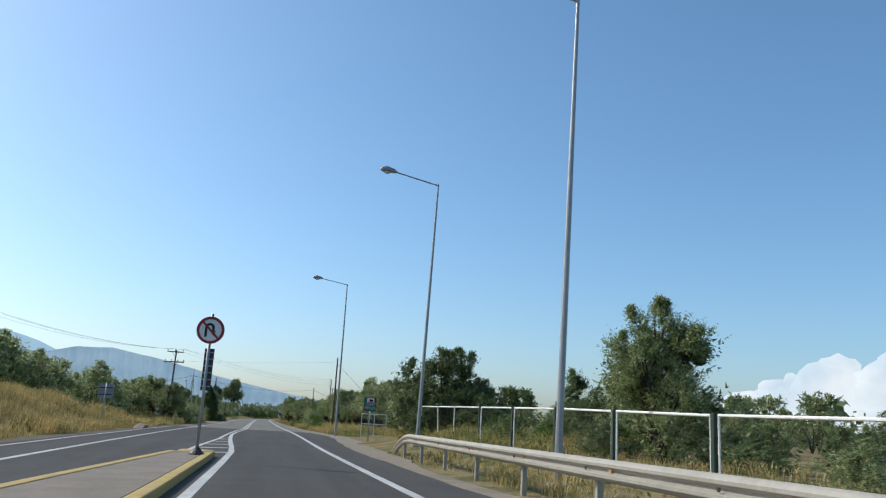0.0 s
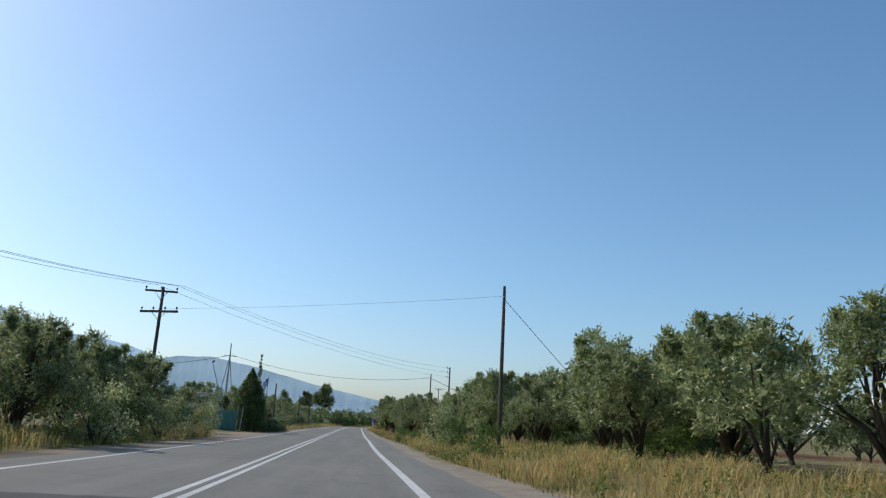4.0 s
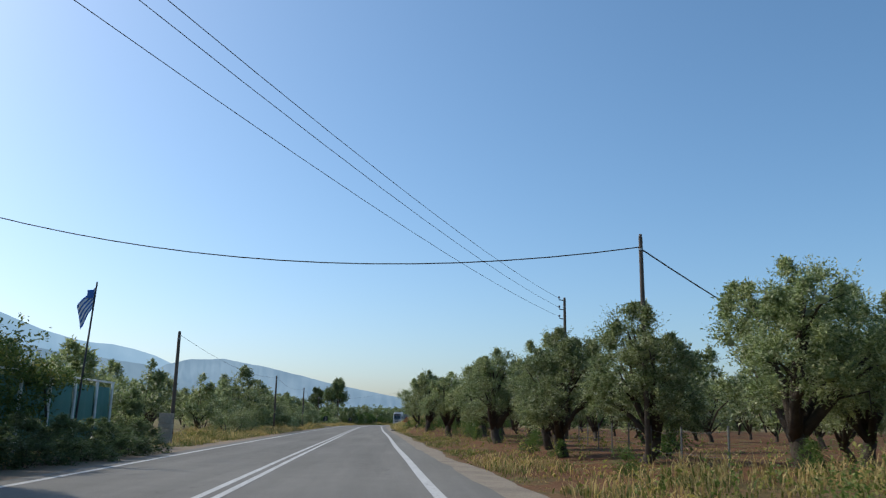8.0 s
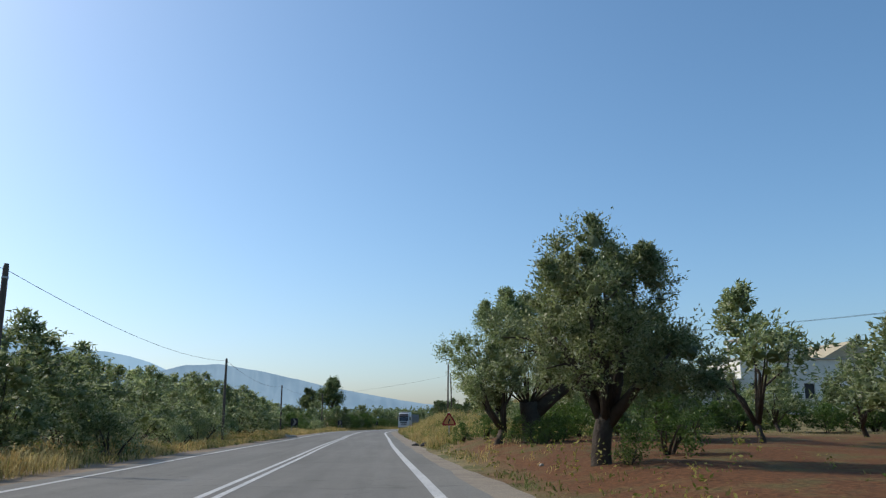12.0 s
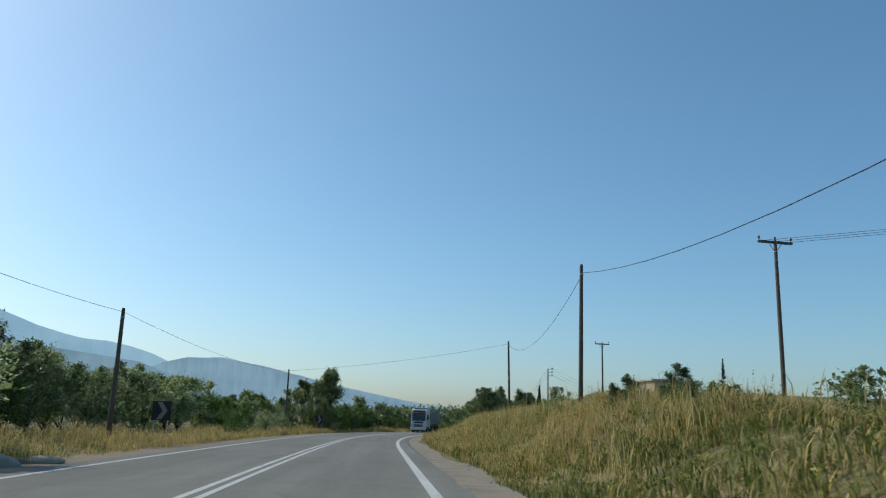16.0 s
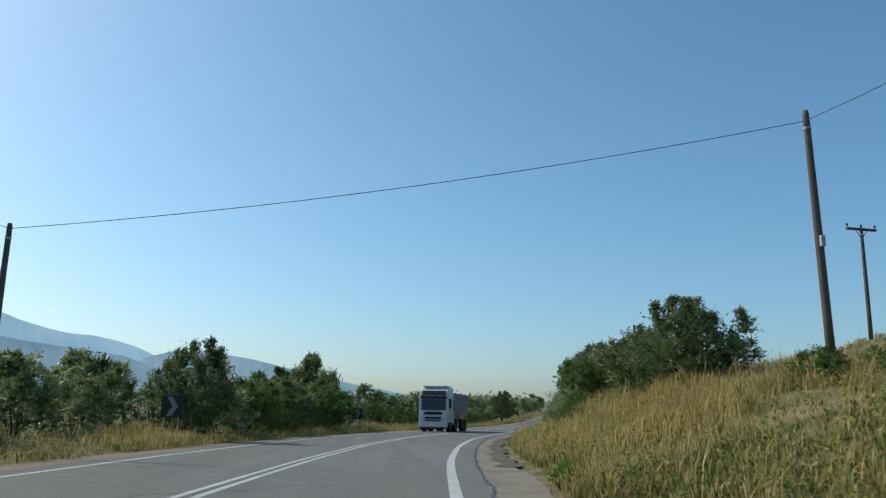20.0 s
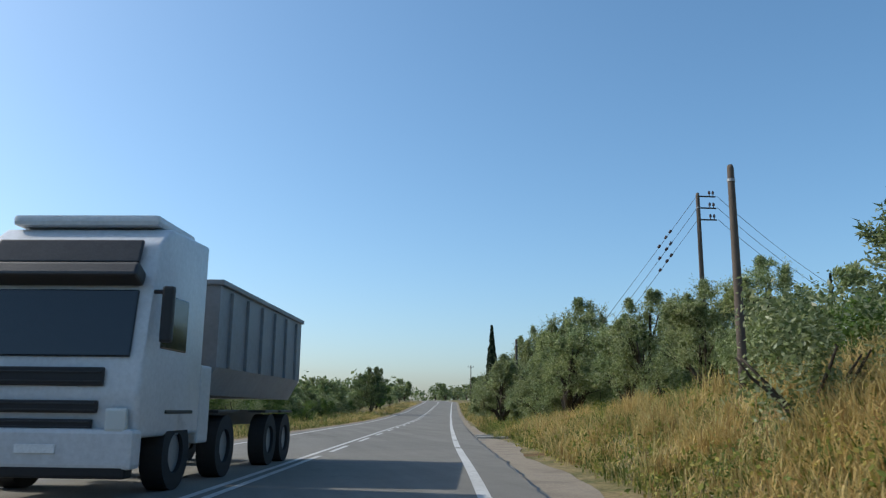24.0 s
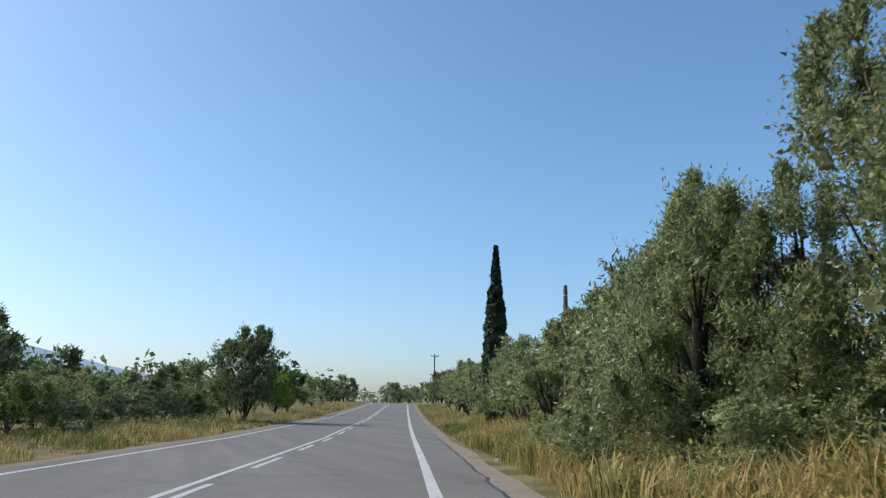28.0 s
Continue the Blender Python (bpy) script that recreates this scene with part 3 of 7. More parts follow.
DUST_R = np.interp(YS, [-150, 20, 30, 42, 52, 66, 85, 120, 215, 240, 300, 345, 372, 385, 420, 1480], [0.5, 0.6, 1.5, 3.0, 3.2, 2.2, 0.9, 0.7, 0.7, 1.0, 0.9, 0.85, 1.0, 0.7, 0.5, 0.4])
DUST_L = np.interp(YS, [-150, 60, 95, 106, 128, 140, 160, 235, 300, 345, 1480], [0.4, 0.6, 1.6, 4.2, 4.2, 2.2, 1.7, 1.5, 0.9, 0.5, 0.4])
strip("shoulder_gravel", YS, edge_r(YS) - 0.35, edge_r(YS) + DUST_R + wig * np.clip(DUST_R, 0.3, 1), -0.008, M["gravel"], "pale dusty gravel verge along the asphalt edge", "road shoulder", "structure", 0.1)
k0 = YS < 80
# Bare soil strip; the shade under the bank's grass is painted into its tone.
strip("verge_earth", YS[k0], (edge_l(YS) - DUST_L)[k0], (edge_l(YS) + 0.35)[k0], -0.008, M["earth_and_shade"], "bare earth below the grassy bank, with the bank's shade in its dark colour", "road shoulder", "structure", 0.1)
k0 = YS >= 79
strip("verge_dust", YS[k0], (edge_l(YS) - DUST_L - wig[::-1] * np.clip(DUST_L, 0.3, 1))[k0], (edge_l(YS) + 0.35)[k0], -0.008, M["yard_dust"], "pale dusty earth verge beside the oncoming lane", "road shoulder", "structure", 0.1)


def line(name, y0, y1, xf, off, w, label, mat="paint", step=1.0):
    ys = np.append(np.arange(y0, y1, step), y1)
    x = xf(ys) + off
    strip(name, ys, x - w / 2, x + w / 2, 0.005, M[mat], label, "road marking")


for y0, y1 in ((-100, 365.8), (366.4, 372.0), (372.7, 378.4), (378.9, 800)):
    line("edge_line_near", y0, y1, xr, 0, 0.2, "worn white edge line of the near lane")
line("edge_line_far", -100, 800, xl, 0, 0.16, "thin worn white edge line of the oncoming lane")
line("centre_line", 64, 800, xc, -0.14, 0.13, "solid white line of the double centre line")
line("centre_line_second", 52, 362, xc, 0.14, 0.13, "solid white line of the double centre line")


CRACK_Y = np.arange(258, 432, 0.5)
crack_x = edge_r(CRACK_Y) - 0.02 + 0.05 * np.sin(CRACK_Y * 1.9) * np.sin(CRACK_Y * 0.31) + 0.03 * np.sin(CRACK_Y * 5.3)
strip("road_joint", CRACK_Y, crack_x - 0.022 * (1 + 0.5 * np.sin(CRACK_Y * 2.7)), crack_x + 0.022 * (1 + 0.5 * np.sin(CRACK_Y * 2.1 + 1)), 0.003, M["sign_black"], "dark open crack between the lane and its shoulder", "road crack")


def hatch_r(y):
    return np.interp(y, [-150, 11, 20, 26, 30, 34, 40, 44, 49, 60], [-1.0, -1.05, -1.1, -1.17, -1.36, -1.6, -1.93, -2.1, -2.3, -2.33])


def hatch_l(y):
    return np.interp(y, [-150, 0, 12, 18, 24, 32, 40, 44, 52, 64], [-6.0, -3.75, -3.2, -2.85, -2.5, -2.5, -2.42, -2.5, -2.6, -2.6])


line("lane_line", -100, 52, hatch_r, 0, 0.18, "white lane line curving past the traffic island")
line("hatch_line", 22.5, 64, hatch_l, 0, 0.15, "white line of the hatched area")
line("island_line", -100, 22.5, lambda y: hatch_l(y) - 0.12, 0, 0.14, "faded yellow line along the traffic island", "paint_yellow")
hatching = thing("hatching", (0, 0, 0), "white hatching bars on the road past the island", "road marking", "", "structure")
for k in range(6):
    y0 = 24.7 + 3.45 * k
    a, b = float(hatch_l(y0)) + 0.08, float(hatch_r(y0 + 0.6)) - 0.08
    bm = bmesh.new()
    bm.faces.new([bm.verts.new(q) for q in ((a, y0, 0.005), (b, y0 + 0.7, 0.005), (b, y0 + 1.15, 0.005), (a, y0 + 0.45, 0.005))])
    part("bar", bm, M["paint"], hatching)
line("shoulder_line", -100, 66, lambda y: xl(y) - 1.55, 0, 0.12, "thin white line at the far edge of the asphalt")
dashes = thing("centre_dashes", (0, 0, 0), "white dashes beside the solid centre line", "road marking", "", "structure")
for k in range(40):
    y0 = 364 + k * 7.0
    ys = np.linspace(y0, y0 + 3.6, 4)
    strip("dash", ys, xc(ys) + 0.08, xc(ys) + 0.21, 0.005, M["paint"], "", "", parent=dashes)

# ---- trees ----


def leaf_cloud(centres, radii, per, size, rng, droop=0.0, long=2.4, heart=None):
    """Leaves as small pointed quads in tufts round the centres, turned outwards from the heart of the crown."""
    c = np.repeat(np.asarray(centres, float), per, axis=0)
    r = np.repeat(np.asarray(radii, float), per)[:, None]
    n = len(c)
    d = rng.normal(size=(n, 3))
    d /= np.linalg.norm(d, axis=1)[:, None]
    p = c + d * r * (rng.random((n, 1)) ** 0.5) * np.array([1, 1, 1.1])
    out = d.copy()
    if heart is not None:
        o = p - np.asarray(heart, float)
        out = 0.5 * d + o / (np.linalg.norm(o, axis=1)[:, None] + 1e-6)
    nor = out + 0.65 * rng.normal(size=(n, 3)) + np.array([0, 0, 0.25])
    nor /= np.linalg.norm(nor, axis=1)[:, None]
    a = rng.normal(size=(n, 3)) + np.array([0, 0, 0.5 - droop])
    a -= nor * np.sum(a * nor, axis=1)[:, None]
    a /= np.linalg.norm(a, axis=1)[:, None] + 1e-9
    b = np.cross(nor, a)
    s = size * (0.6 + 0.8 * rng.random((n, 1)))
    w = s / long
    v = np.stack([p - a * s * 0.5, p + b * w * 0.5, p + a * s * 0.5, p - b * w * 0.5], 1).reshape(-1, 3)
    f = np.arange(4 * n).reshape(-1, 4)
    return v, f


def limb(rng, start, way, length, r0, r1, sag=0.0, steps=5, wob=0.12):
    pts = [Vector(start)]
    way = Vector(way).normalized()
    for i in range(steps):
        way = (way + Vector(rng.normal(0, wob, 3)) + Vector((0, 0, 0.06 - sag))).normalized()
        pts.append(pts[-1] + way * length / steps)
    return pts, list(np.linspace(r0, r1, steps + 1))


def ball(sub):
    bm = bmesh.new()
    bmesh.ops.create_icosphere(bm, subdivisions=sub, radius=1.0)
    v = np.array([q.co[:] for q in bm.verts])
    f = np.array([[q.index for q in p.verts] for p in bm.faces])
    bm.free()
    return v, f


BALLS = {1: ball(1)}


def crown_mesh(cs, rs, per, leaf, mat, rng, heart, shoot=9):
    """Clumps of foliage: a small twiggy mass in each, and leafy shoots that grow up and outwards from it."""
    bv, bf = BALLS[1]
    vs, fs, k = [], [], 0
    for c, r in zip(cs, rs):
        vs.append(bv * (0.06 + 0.34 * rng.random((len(bv), 1))) * r + np.asarray(c))
        fs.append(bf + k)
        k += len(bv)
    m = max(1, per // shoot)
    c = np.repeat(np.asarray(cs, float), m, axis=0)
    r = np.repeat(np.asarray(rs, float), m)[:, None]
    d = rng.normal(size=(len(c), 3))
    d /= np.linalg.norm(d, axis=1)[:, None]
    o = c - np.asarray(heart, float)
    o /= np.linalg.norm(o, axis=1)[:, None] + 1e-6
    root = c + d * r * 0.55 * rng.random((len(c), 1))
    way = d + 0.55 * o + np.array([0, 0, 0.45])
    way /= np.linalg.norm(way, axis=1)[:, None]
    ln = r * (0.55 + 0.75 * rng.random((len(c), 1)) ** 1.5)
    n = len(c) * shoot
    u = np.tile(np.linspace(0.12, 1.0, shoot), len(c))[:, None]
    way, ln, root = [np.repeat(q, shoot, axis=0) for q in (way, ln, root)]
    p = root + way * ln * u + rng.normal(size=(n, 3)) * leaf * 0.35
    a = way * 0.8 + rng.normal(size=(n, 3)) * 0.75
    a /= np.linalg.norm(a, axis=1)[:, None]
    b = np.cross(a, rng.normal(size=(n, 3)))
    b /= np.linalg.norm(b, axis=1)[:, None] + 1e-9
    s = leaf * (0.65 + 0.7 * rng.random((n, 1)))
    w = s / 2.2
    q = np.stack([p - b * w * 0.5, p + b * w * 0.5, p + a * s], 1).reshape(-1, 3)
    lf = np.arange(n)[:, None] * 3 + k + np.array([[0, 1, 2]])
    return fast_mesh("crown", np.concatenate(vs + [q]), np.concatenate(fs + [lf]), M[mat])


def dome(rng, height, spread, low, n, upright=0.0):
    """Lobes of a crown: rounded masses of foliage round its middle, tall ones on top; each is a centre and a radius."""
    span = height - low
    out = []
    for k in range(n):
        ang = 2.4 * k + rng.uniform(-0.5, 0.5)
        u = math.sqrt((k + 0.3) / n)
        r = spread * rng.uniform(0.36, 0.5) * (0.8 if upright else 1.0)
        ring = (spread - 0.75 * r) * u * rng.uniform(0.8, 1.08)
        top = height - 0.75 * r - span * 0.4 * u ** 1.8 * rng.uniform(0.6, 1.4)
        z = max(low + 0.6 * r, top if k % 2 == 0 else low + 0.55 * r + (top - low) * rng.uniform(0.2, 0.6))
        out.append((ring * math.cos(ang), ring * math.sin(ang), z, r))
    return out


def make_tree(name, rng, height, spread, trunk_h, trunk_r, tufts, per, leaf, mat, label, category, limbs=9, tuft_r=0.4, shape="olive", bark="bark", upright=0.0, sides=6, lobes=None, trunk_lean=0.22, thin=1.0):
    """A tree with a gnarled trunk, a limb into each lobe of its crown, and leafy clumps over the lobes. Built once, then copied."""
    e = thing(name, (0, 0, 0), label, category)
    vs, fs = [], []

    def add(pts, rad, n):
        v, f = tube_arrays(pts, rad, n)
        k = len(vs)
        vs.extend([tuple(q) for q in v])
        fs.extend([tuple(i + k for i in q) for q in f])

    lean = Vector((rng.normal(0, trunk_lean), rng.normal(0, trunk_lean), 1))
    tp, tr_ = limb(rng, (0, 0, -0.25), lean, trunk_h + 0.25, trunk_r * 1.15, trunk_r * 0.9, 0, 6, 0.14)
    tr_[0] = trunk_r * 1.6
    tr_[1] = trunk_r * 1.15
    add(tp, tr_, sides + 2)
    top = tp[-1]
    low = trunk_h * (0.8 if shape == "olive" else 0.5)
    thin = thin if shape == "olive" else 0.55
    lobes = lobes or dome(rng, height, spread, low, limbs, upright)
    for cx, cy, cz, r in lobes:
        c = Vector((cx, cy, cz))
        way = c - top
        mid = top + way * 0.45 + Vector((rng.normal(0, 0.12), rng.normal(0, 0.12), 0.05 * way.length))
        q = top + way * 0.75 + Vector((rng.normal(0, 0.1), rng.normal(0, 0.1), 0.1 * r))
        k = (0.42 + 0.25 * rng.random()) * thin
        add([top - Vector((0, 0, 0.2)), mid, q, c + Vector((0, 0, 0.3 * r))], [trunk_r * k * 1.2, trunk_r * k * 0.8, trunk_r * k * 0.5, 0.015], max(4, sides - 1))
        for _ in range(3 if sides > 4 else 0):
            d = Vector(rng.normal(size=3)).normalized()
            add([mid.lerp(q, rng.random()), c + d * r * 0.35, c + d * r * 0.85], [trunk_r * 0.2 * min(1, 2 * thin), trunk_r * 0.12 * min(1, 2 * thin), 0.01], 3)
    part("trunk", fast_mesh("trunk", vs, fs, M[bark], True), None, e)
    L = np.array(lobes)
    w = L[:, 3] ** 2
    w = w / w.sum()
    cs, rs, tries = [], [], 0
    while len(cs) < tufts and tries < 6000:
        tries += 1
        i = int(rng.choice(len(L), p=w))
        d = rng.normal(size=3)
        d /= np.linalg.norm(d)
        if shape == "olive" and d[2] < -0.75:
            continue
        r = tuft_r * (0.6 + 0.7 * rng.random())
        q = L[i, :3] + d * (L[i, 3] - 0.45 * r) * (0.5 + 0.5 * rng.random() ** 0.4)
        inside = np.linalg.norm(L[:, :3] - q, axis=1) / L[:, 3]
        inside[i] = 1
        if inside.min() < 0.6 and rng.random() < 0.75:
            continue
        if q[2] - r * 0.5 < low * 0.9:
            continue
        if cs and np.min(np.linalg.norm(np.array(cs) - q, axis=1)) < 0.6 * r:
            continue
        cs.append(q)
        rs.append(r)
    # upright shoots on top break the outline
    order = sorted(range(len(cs)), key=lambda j: -cs[j][2])[: max(6, tufts // 3)]
    for _ in range(max(4, tufts // 9)):
        c = cs[order[int(rng.integers(len(order)))]]
        lean2 = rng.normal(0, 0.12, 2)
        for h in (0.5, 0.85, 1.15):
            cs.append(c + np.array([lean2[0] * h, lean2[1] * h, tuft_r * h]))
            rs.append(tuft_r * (0.75 - 0.35 * h))
    heart = (float(np.mean(L[:, 0])), float(np.mean(L[:, 1])), low + (height - low) * 0.3)
    part("crown", crown_mesh(cs, rs, per, leaf, mat, rng, heart), None, e)
    return e


def make_bush(name, rng, height, spread, tufts, per, leaf, mat, label, category="bush"):
    e = thing(name, (0, 0, 0), label, category)
    vs, fs = [], []
    for k in range(6):
        a = rng.random() * 6.28
        p, r = limb(rng, (0.1 * math.cos(a), 0.1 * math.sin(a), -0.1), (math.cos(a) * 0.6, math.sin(a) * 0.6, 1), height * 0.7, 0.04, 0.012, 0, 4, 0.15)
        v, f = tube_arrays(p, r, 5)
        n = len(vs)
        vs.extend([tuple(q) for q in v])
        fs.extend([tuple(i + n for i in q) for q in f])
    part("stem", fast_mesh("stem", vs, fs, M["bark"], True), None, e)
    cs, rs = [], []
    for _ in range(tufts):
        a, k = rng.random() * 6.28, rng.random() ** 0.5
        h = rng.random() ** 0.8
        w = spread * math.sqrt(max(0.05, 1 - (h - 0.25) ** 2 / 0.75)) * (0.75 + 0.4 * math.sin(3 * a + spread * 7))
        cs.append((w * k * math.cos(a), w * k * math.sin(a), 0.12 + h * height * (0.85 + 0.15 * math.sin(2 * a))))
        rs.append(0.16 * height * (0.6 + 0.8 * rng.random()) + 0.08)
    v, f = leaf_cloud(cs, rs, per, leaf, rng)
    part("crown", fast_mesh("crown", v, f, M[mat], False), None, e)
    return e


def seeded(k):
    return np.random.default_rng(k)


PARK = (0, -600, -60)
OLIVE_L = "mature olive tree with grey-green leaves and a gnarled trunk"
olives_near = [make_tree("olive_tree", seeded(10 + i), h, w, th, r, tf, 144, 0.125, "olive", OLIVE_L, "olive tree", 9, 0.44, sides=6)
               for i, (h, w, th, r, tf) in enumerate([(5.0, 2.3, 0.9, 0.17, 96), (4.6, 2.5, 0.8, 0.19, 98), (5.5, 2.4, 0.9, 0.17, 100), (4.2, 2.1, 0.8, 0.15, 84)])]
olives_close = [make_tree("olive_tree", seeded(20 + i), h, w, th, r, tf, 306, 0.082, "olive", OLIVE_L, "olive tree", 10, 0.42, sides=8)
                for i, (h, w, th, r, tf) in enumerate([(4.8, 2.3, 1.0, 0.2, 118), (5.4, 2.3, 1.05, 0.19, 122), (5.0, 2.5, 1.0, 0.22, 120)])]
olives_mid = [make_tree("olive_tree", seeded(30 + i), h, w, 0.75, 0.12, tf, 54, 0.2, "olive", "olive tree with a dense grey-green crown among its neighbours", "olive tree", 7, 0.62, sides=4)
              for i, (h, w, tf) in enumerate([(4.6, 2.3, 48), (5.2, 2.4, 50), (4.0, 2.1, 44), (5.6, 2.2, 50)])]
hedge = [make_tree("hedge_tree", seeded(130 + i), h, w, 0.3, 0.1, tf, 81, 0.16, mt, "dense scrubby tree in a roadside hedge, leafy to the ground", "tree", 9, 0.62, "round", sides=3)
         for i, (h, w, tf, mt) in enumerate([(4.4, 2.5, 74, "olive"), (4.9, 2.3, 72, "dark_leaf"), (3.8, 2.6, 70, "broad"), (4.2, 2.6, 72, "olive")])]
scrub = [make_tree("scrub_bush", seeded(150 + i), 4.4, 2.6, 0.25, 0.1, 46, 54, 0.25, mt, "dense scrubby bush, leafy to the ground", "bush", 8, 0.75, "round", sides=3)
         for i, mt in enumerate(["olive", "dark_leaf", "broad"])]
trees_far = [make_tree("tree", seeded(50 + i), h, w, 0.6, 0.13, tf, 27, 0.4, mt, lb, "tree", 6, 0.85, sides=3)
             for i, (h, w, tf, mt, lb) in enumerate([(4.8, 2.6, 24, "dark_leaf", "dark green tree in a hedge beyond the field"), (5.6, 2.8, 26, "olive", "grey-green tree in a hedge beyond the field"), (4.0, 2.4, 22, "dark_leaf", "low dark green tree in a hedge beyond the field")])]
broad = [make_tree("broadleaf_tree", seeded(70 + i), h, w, 0.45, 0.14, tf, 153, 0.13, mt, lb, "tree", 12, 0.48, "round", sides=5)
         for i, (h, w, tf, mt, lb) in enumerate([(4.8, 2.6, 124, "dark_leaf", "dense dark green broadleaf tree with a rounded crown"), (4.4, 2.2, 84, "broad", "fresh green broadleaf tree beside the road"), (4.2, 2.1, 84, "lime", "bright yellow-green young tree beside the road")])]
tall = [make_tree("tall_tree", seeded(90 + i), h, w, 0.9, 0.13, tf, 117, 0.15, "dark_leaf", "tall slender dark green tree with upright branches", "tree", 8, 0.5, "round", upright=1.2, sides=5)
        for i, (h, w, tf) in enumerate([(6.8, 1.7, 60), (6.0, 1.9, 60)])]
bushes = [make_bush("bush", seeded(110 + i), h, s, tf, 60, 0.085, mt, lb)
          for i, (h, s, tf, mt, lb) in enumerate([(1.1, 0.8, 34, "broad", "leafy green roadside bush in dry grass"), (1.6, 1.1, 55, "olive", "grey-green wild shrub at the verge"), (0.6, 0.6, 20, "lime", "low fresh green weed clump at the asphalt edge")])]
PROTOS = olives_near + olives_close + olives_mid + hedge + scrub + trees_far + broad + tall + bushes
for q in PROTOS:
    q.matrix_basis = pose(*PARK)
PLACED = []
TOP = {q.name: max(c[2] for o in q.children if o.name.startswith("crown") for c in o.bound_box) for q in PROTOS}


def plant(proto, x, y, scale=1.0, turn=None, group="", sink=0.0, label="", tall_by=1.0, h=None):
    """A copy of a tree on the ground at x, y; h is its height."""
    if proto in hedge and not h:
        scale, tall_by = scale * 1.32, tall_by * 0.77
    if proto in olives_mid and not h:
        scale, tall_by = scale * 1.15, tall_by * 0.88
    if h:
        scale = (h + sink) / TOP[proto.name] / tall_by
    t = RNG.uniform(0, 360) if turn is None else turn
    m = pose(x, y, gz(x, y) - sink, 0, 0, t) @ Matrix.Diagonal((scale, scale, scale * tall_by, 1))
    ob = copy_thing(proto, m)
    if group or label:
        tagged(ob, label, "", group)
    PLACED.append((x, y))
    return ob


def pick(protos):
    return protos[int(RNG.integers(len(protos)))]


# olive grove on the near side: first row, then rows behind
for x, y, s, k, w in [(5.9, 134.3, 4.3, 1, 0.9), (8.4, 130.3, 4.8, 2, 0.9), (10.8, 132.5, 4.6, 1, 0.9), (4.75, 138.1, 4.1, 0, 0.9), (5.6, 144.3, 4.5, 1, 0.95), (4.7, 151.6, 4.6, 2, 0.9), (5.6, 158.0, 4.0, 0, 0.85), (6.0, 167.2, 5.5, 2, 0.88), (4.0, 172.3, 4.75, 2, 0.88),
                      (3.2, 187.7, 5.7, 0, 1.0), (7.4, 202.6, 5.4, 0, 0.9), (10.0, 203, 5.2, 1, 0.9), (6.4, 208.5, 3.6, 0, 0.9)]:
    plant(olives_close[k % 3], x, y, h=s, tall_by=w, group="olive trees of the grove")
ancient_crown = [(-2.5, 0.0, 3.2, 1.1), (-1.5, -0.6, 4.1, 1.15), (-0.6, 0.5, 4.6, 1.15), (-0.2, -0.7, 3.5, 1.05), (0.4, 0.4, 4.4, 1.0), (-1.9, 0.6, 2.7, 0.9), (-0.9, -1.1, 2.8, 0.8),
                 (1.7, 0.0, 4.7, 0.85), (2.8, 0.3, 4.5, 1.0), (3.6, -0.4, 3.9, 1.05), (2.9, 0.9, 3.7, 0.9), (4.5, 0.3, 3.2, 1.0), (1.0, 0.9, 3.4, 0.9), (1.7, -0.9, 4.0, 0.85), (0.7, -1.2, 4.1, 0.9), (3.1, -1.0, 3.3, 0.75)]
ancient = make_tree("olive_tree", seeded(43), 5.7, 3.2, 1.75, 0.37, 200, 306, 0.085, "olive", "ancient olive tree with a massive trunk and a leaning limb", "olive tree", 4, 0.44, sides=10, lobes=ancient_crown, trunk_lean=0.03, thin=0.16)
part("limb", tube([(0.0, 0, 1.35), (0.75, 0.05, 1.95), (1.5, 0.1, 2.5), (2.3, 0.1, 3.05), (2.9, 0.2, 3.75)], [0.34, 0.29, 0.25, 0.19, 0.1], 12), M["bark"], ancient, "thick leaning limb", True)
second = make_tree("olive_tree", seeded(44), 3.4, 1.5, 0.9, 0.15, 46, 306, 0.085, "olive", "young olive stem beside an ancient trunk", "olive tree", 5, 0.4, sides=7)
second.matrix_basis = pose(2.5, 199.2, gz(2.5, 199.2) - 0.2, 0, 0, 40)
for x, y, h, k, a in [(8.6, 177.5, 4.7, 0, 70), (9.4, 171.5, 5.2, 1, 200)]:
    plant(olives_close[k], x, y, h=h, turn=a, tall_by=0.88, group="olive trees of the grove")
ancient.matrix_basis = pose(4.0, 200.2, gz(4.0, 200.2) - 0.35)
for row, x0 in enumerate([11.5, 18.5, 26, 34]):
    for k in range(12):
        y = 128 + k * 7.6 + RNG.uniform(-1.5, 1.5)
        if row == 0 and y > 200:
            continue
        if row > 1 and y > 205:
            continue
        plant(pick(olives_mid if row < 2 else trees_far[1:2]), x0 + RNG.uniform(-1.2, 1.2), y, RNG.uniform(0.72, 0.9), group="olive trees of the grove")
for k in range(26):
    plant(pick(scrub[1:]), 6.5 + k * 1.6, 213 + RNG.uniform(-1, 2), h=RNG.uniform(1.6, 2.4), tall_by=0.8, sink=0.2, label="dark green scrub at the end of the grove")
# thick row before the grove
for x, y, s in [(12.5, 84, 1.05), (14.5, 90, 1.2), (11.8, 95.5, 1.12), (13.5, 101, 0.95), (10.8, 106, 0.85), (12.4, 111, 0.98), (9.6, 115.5, 1.05), (12.0, 120, 0.95), (16.5, 97, 1.2), (17.5, 106, 1.2), (16.0, 115, 1.2), (15.5, 80, 1.0), (10.4, 88, 0.85)]:
    plant(pick(olives_near), x, y, s * 1.12, sink=0.3, group="olive trees along the road")
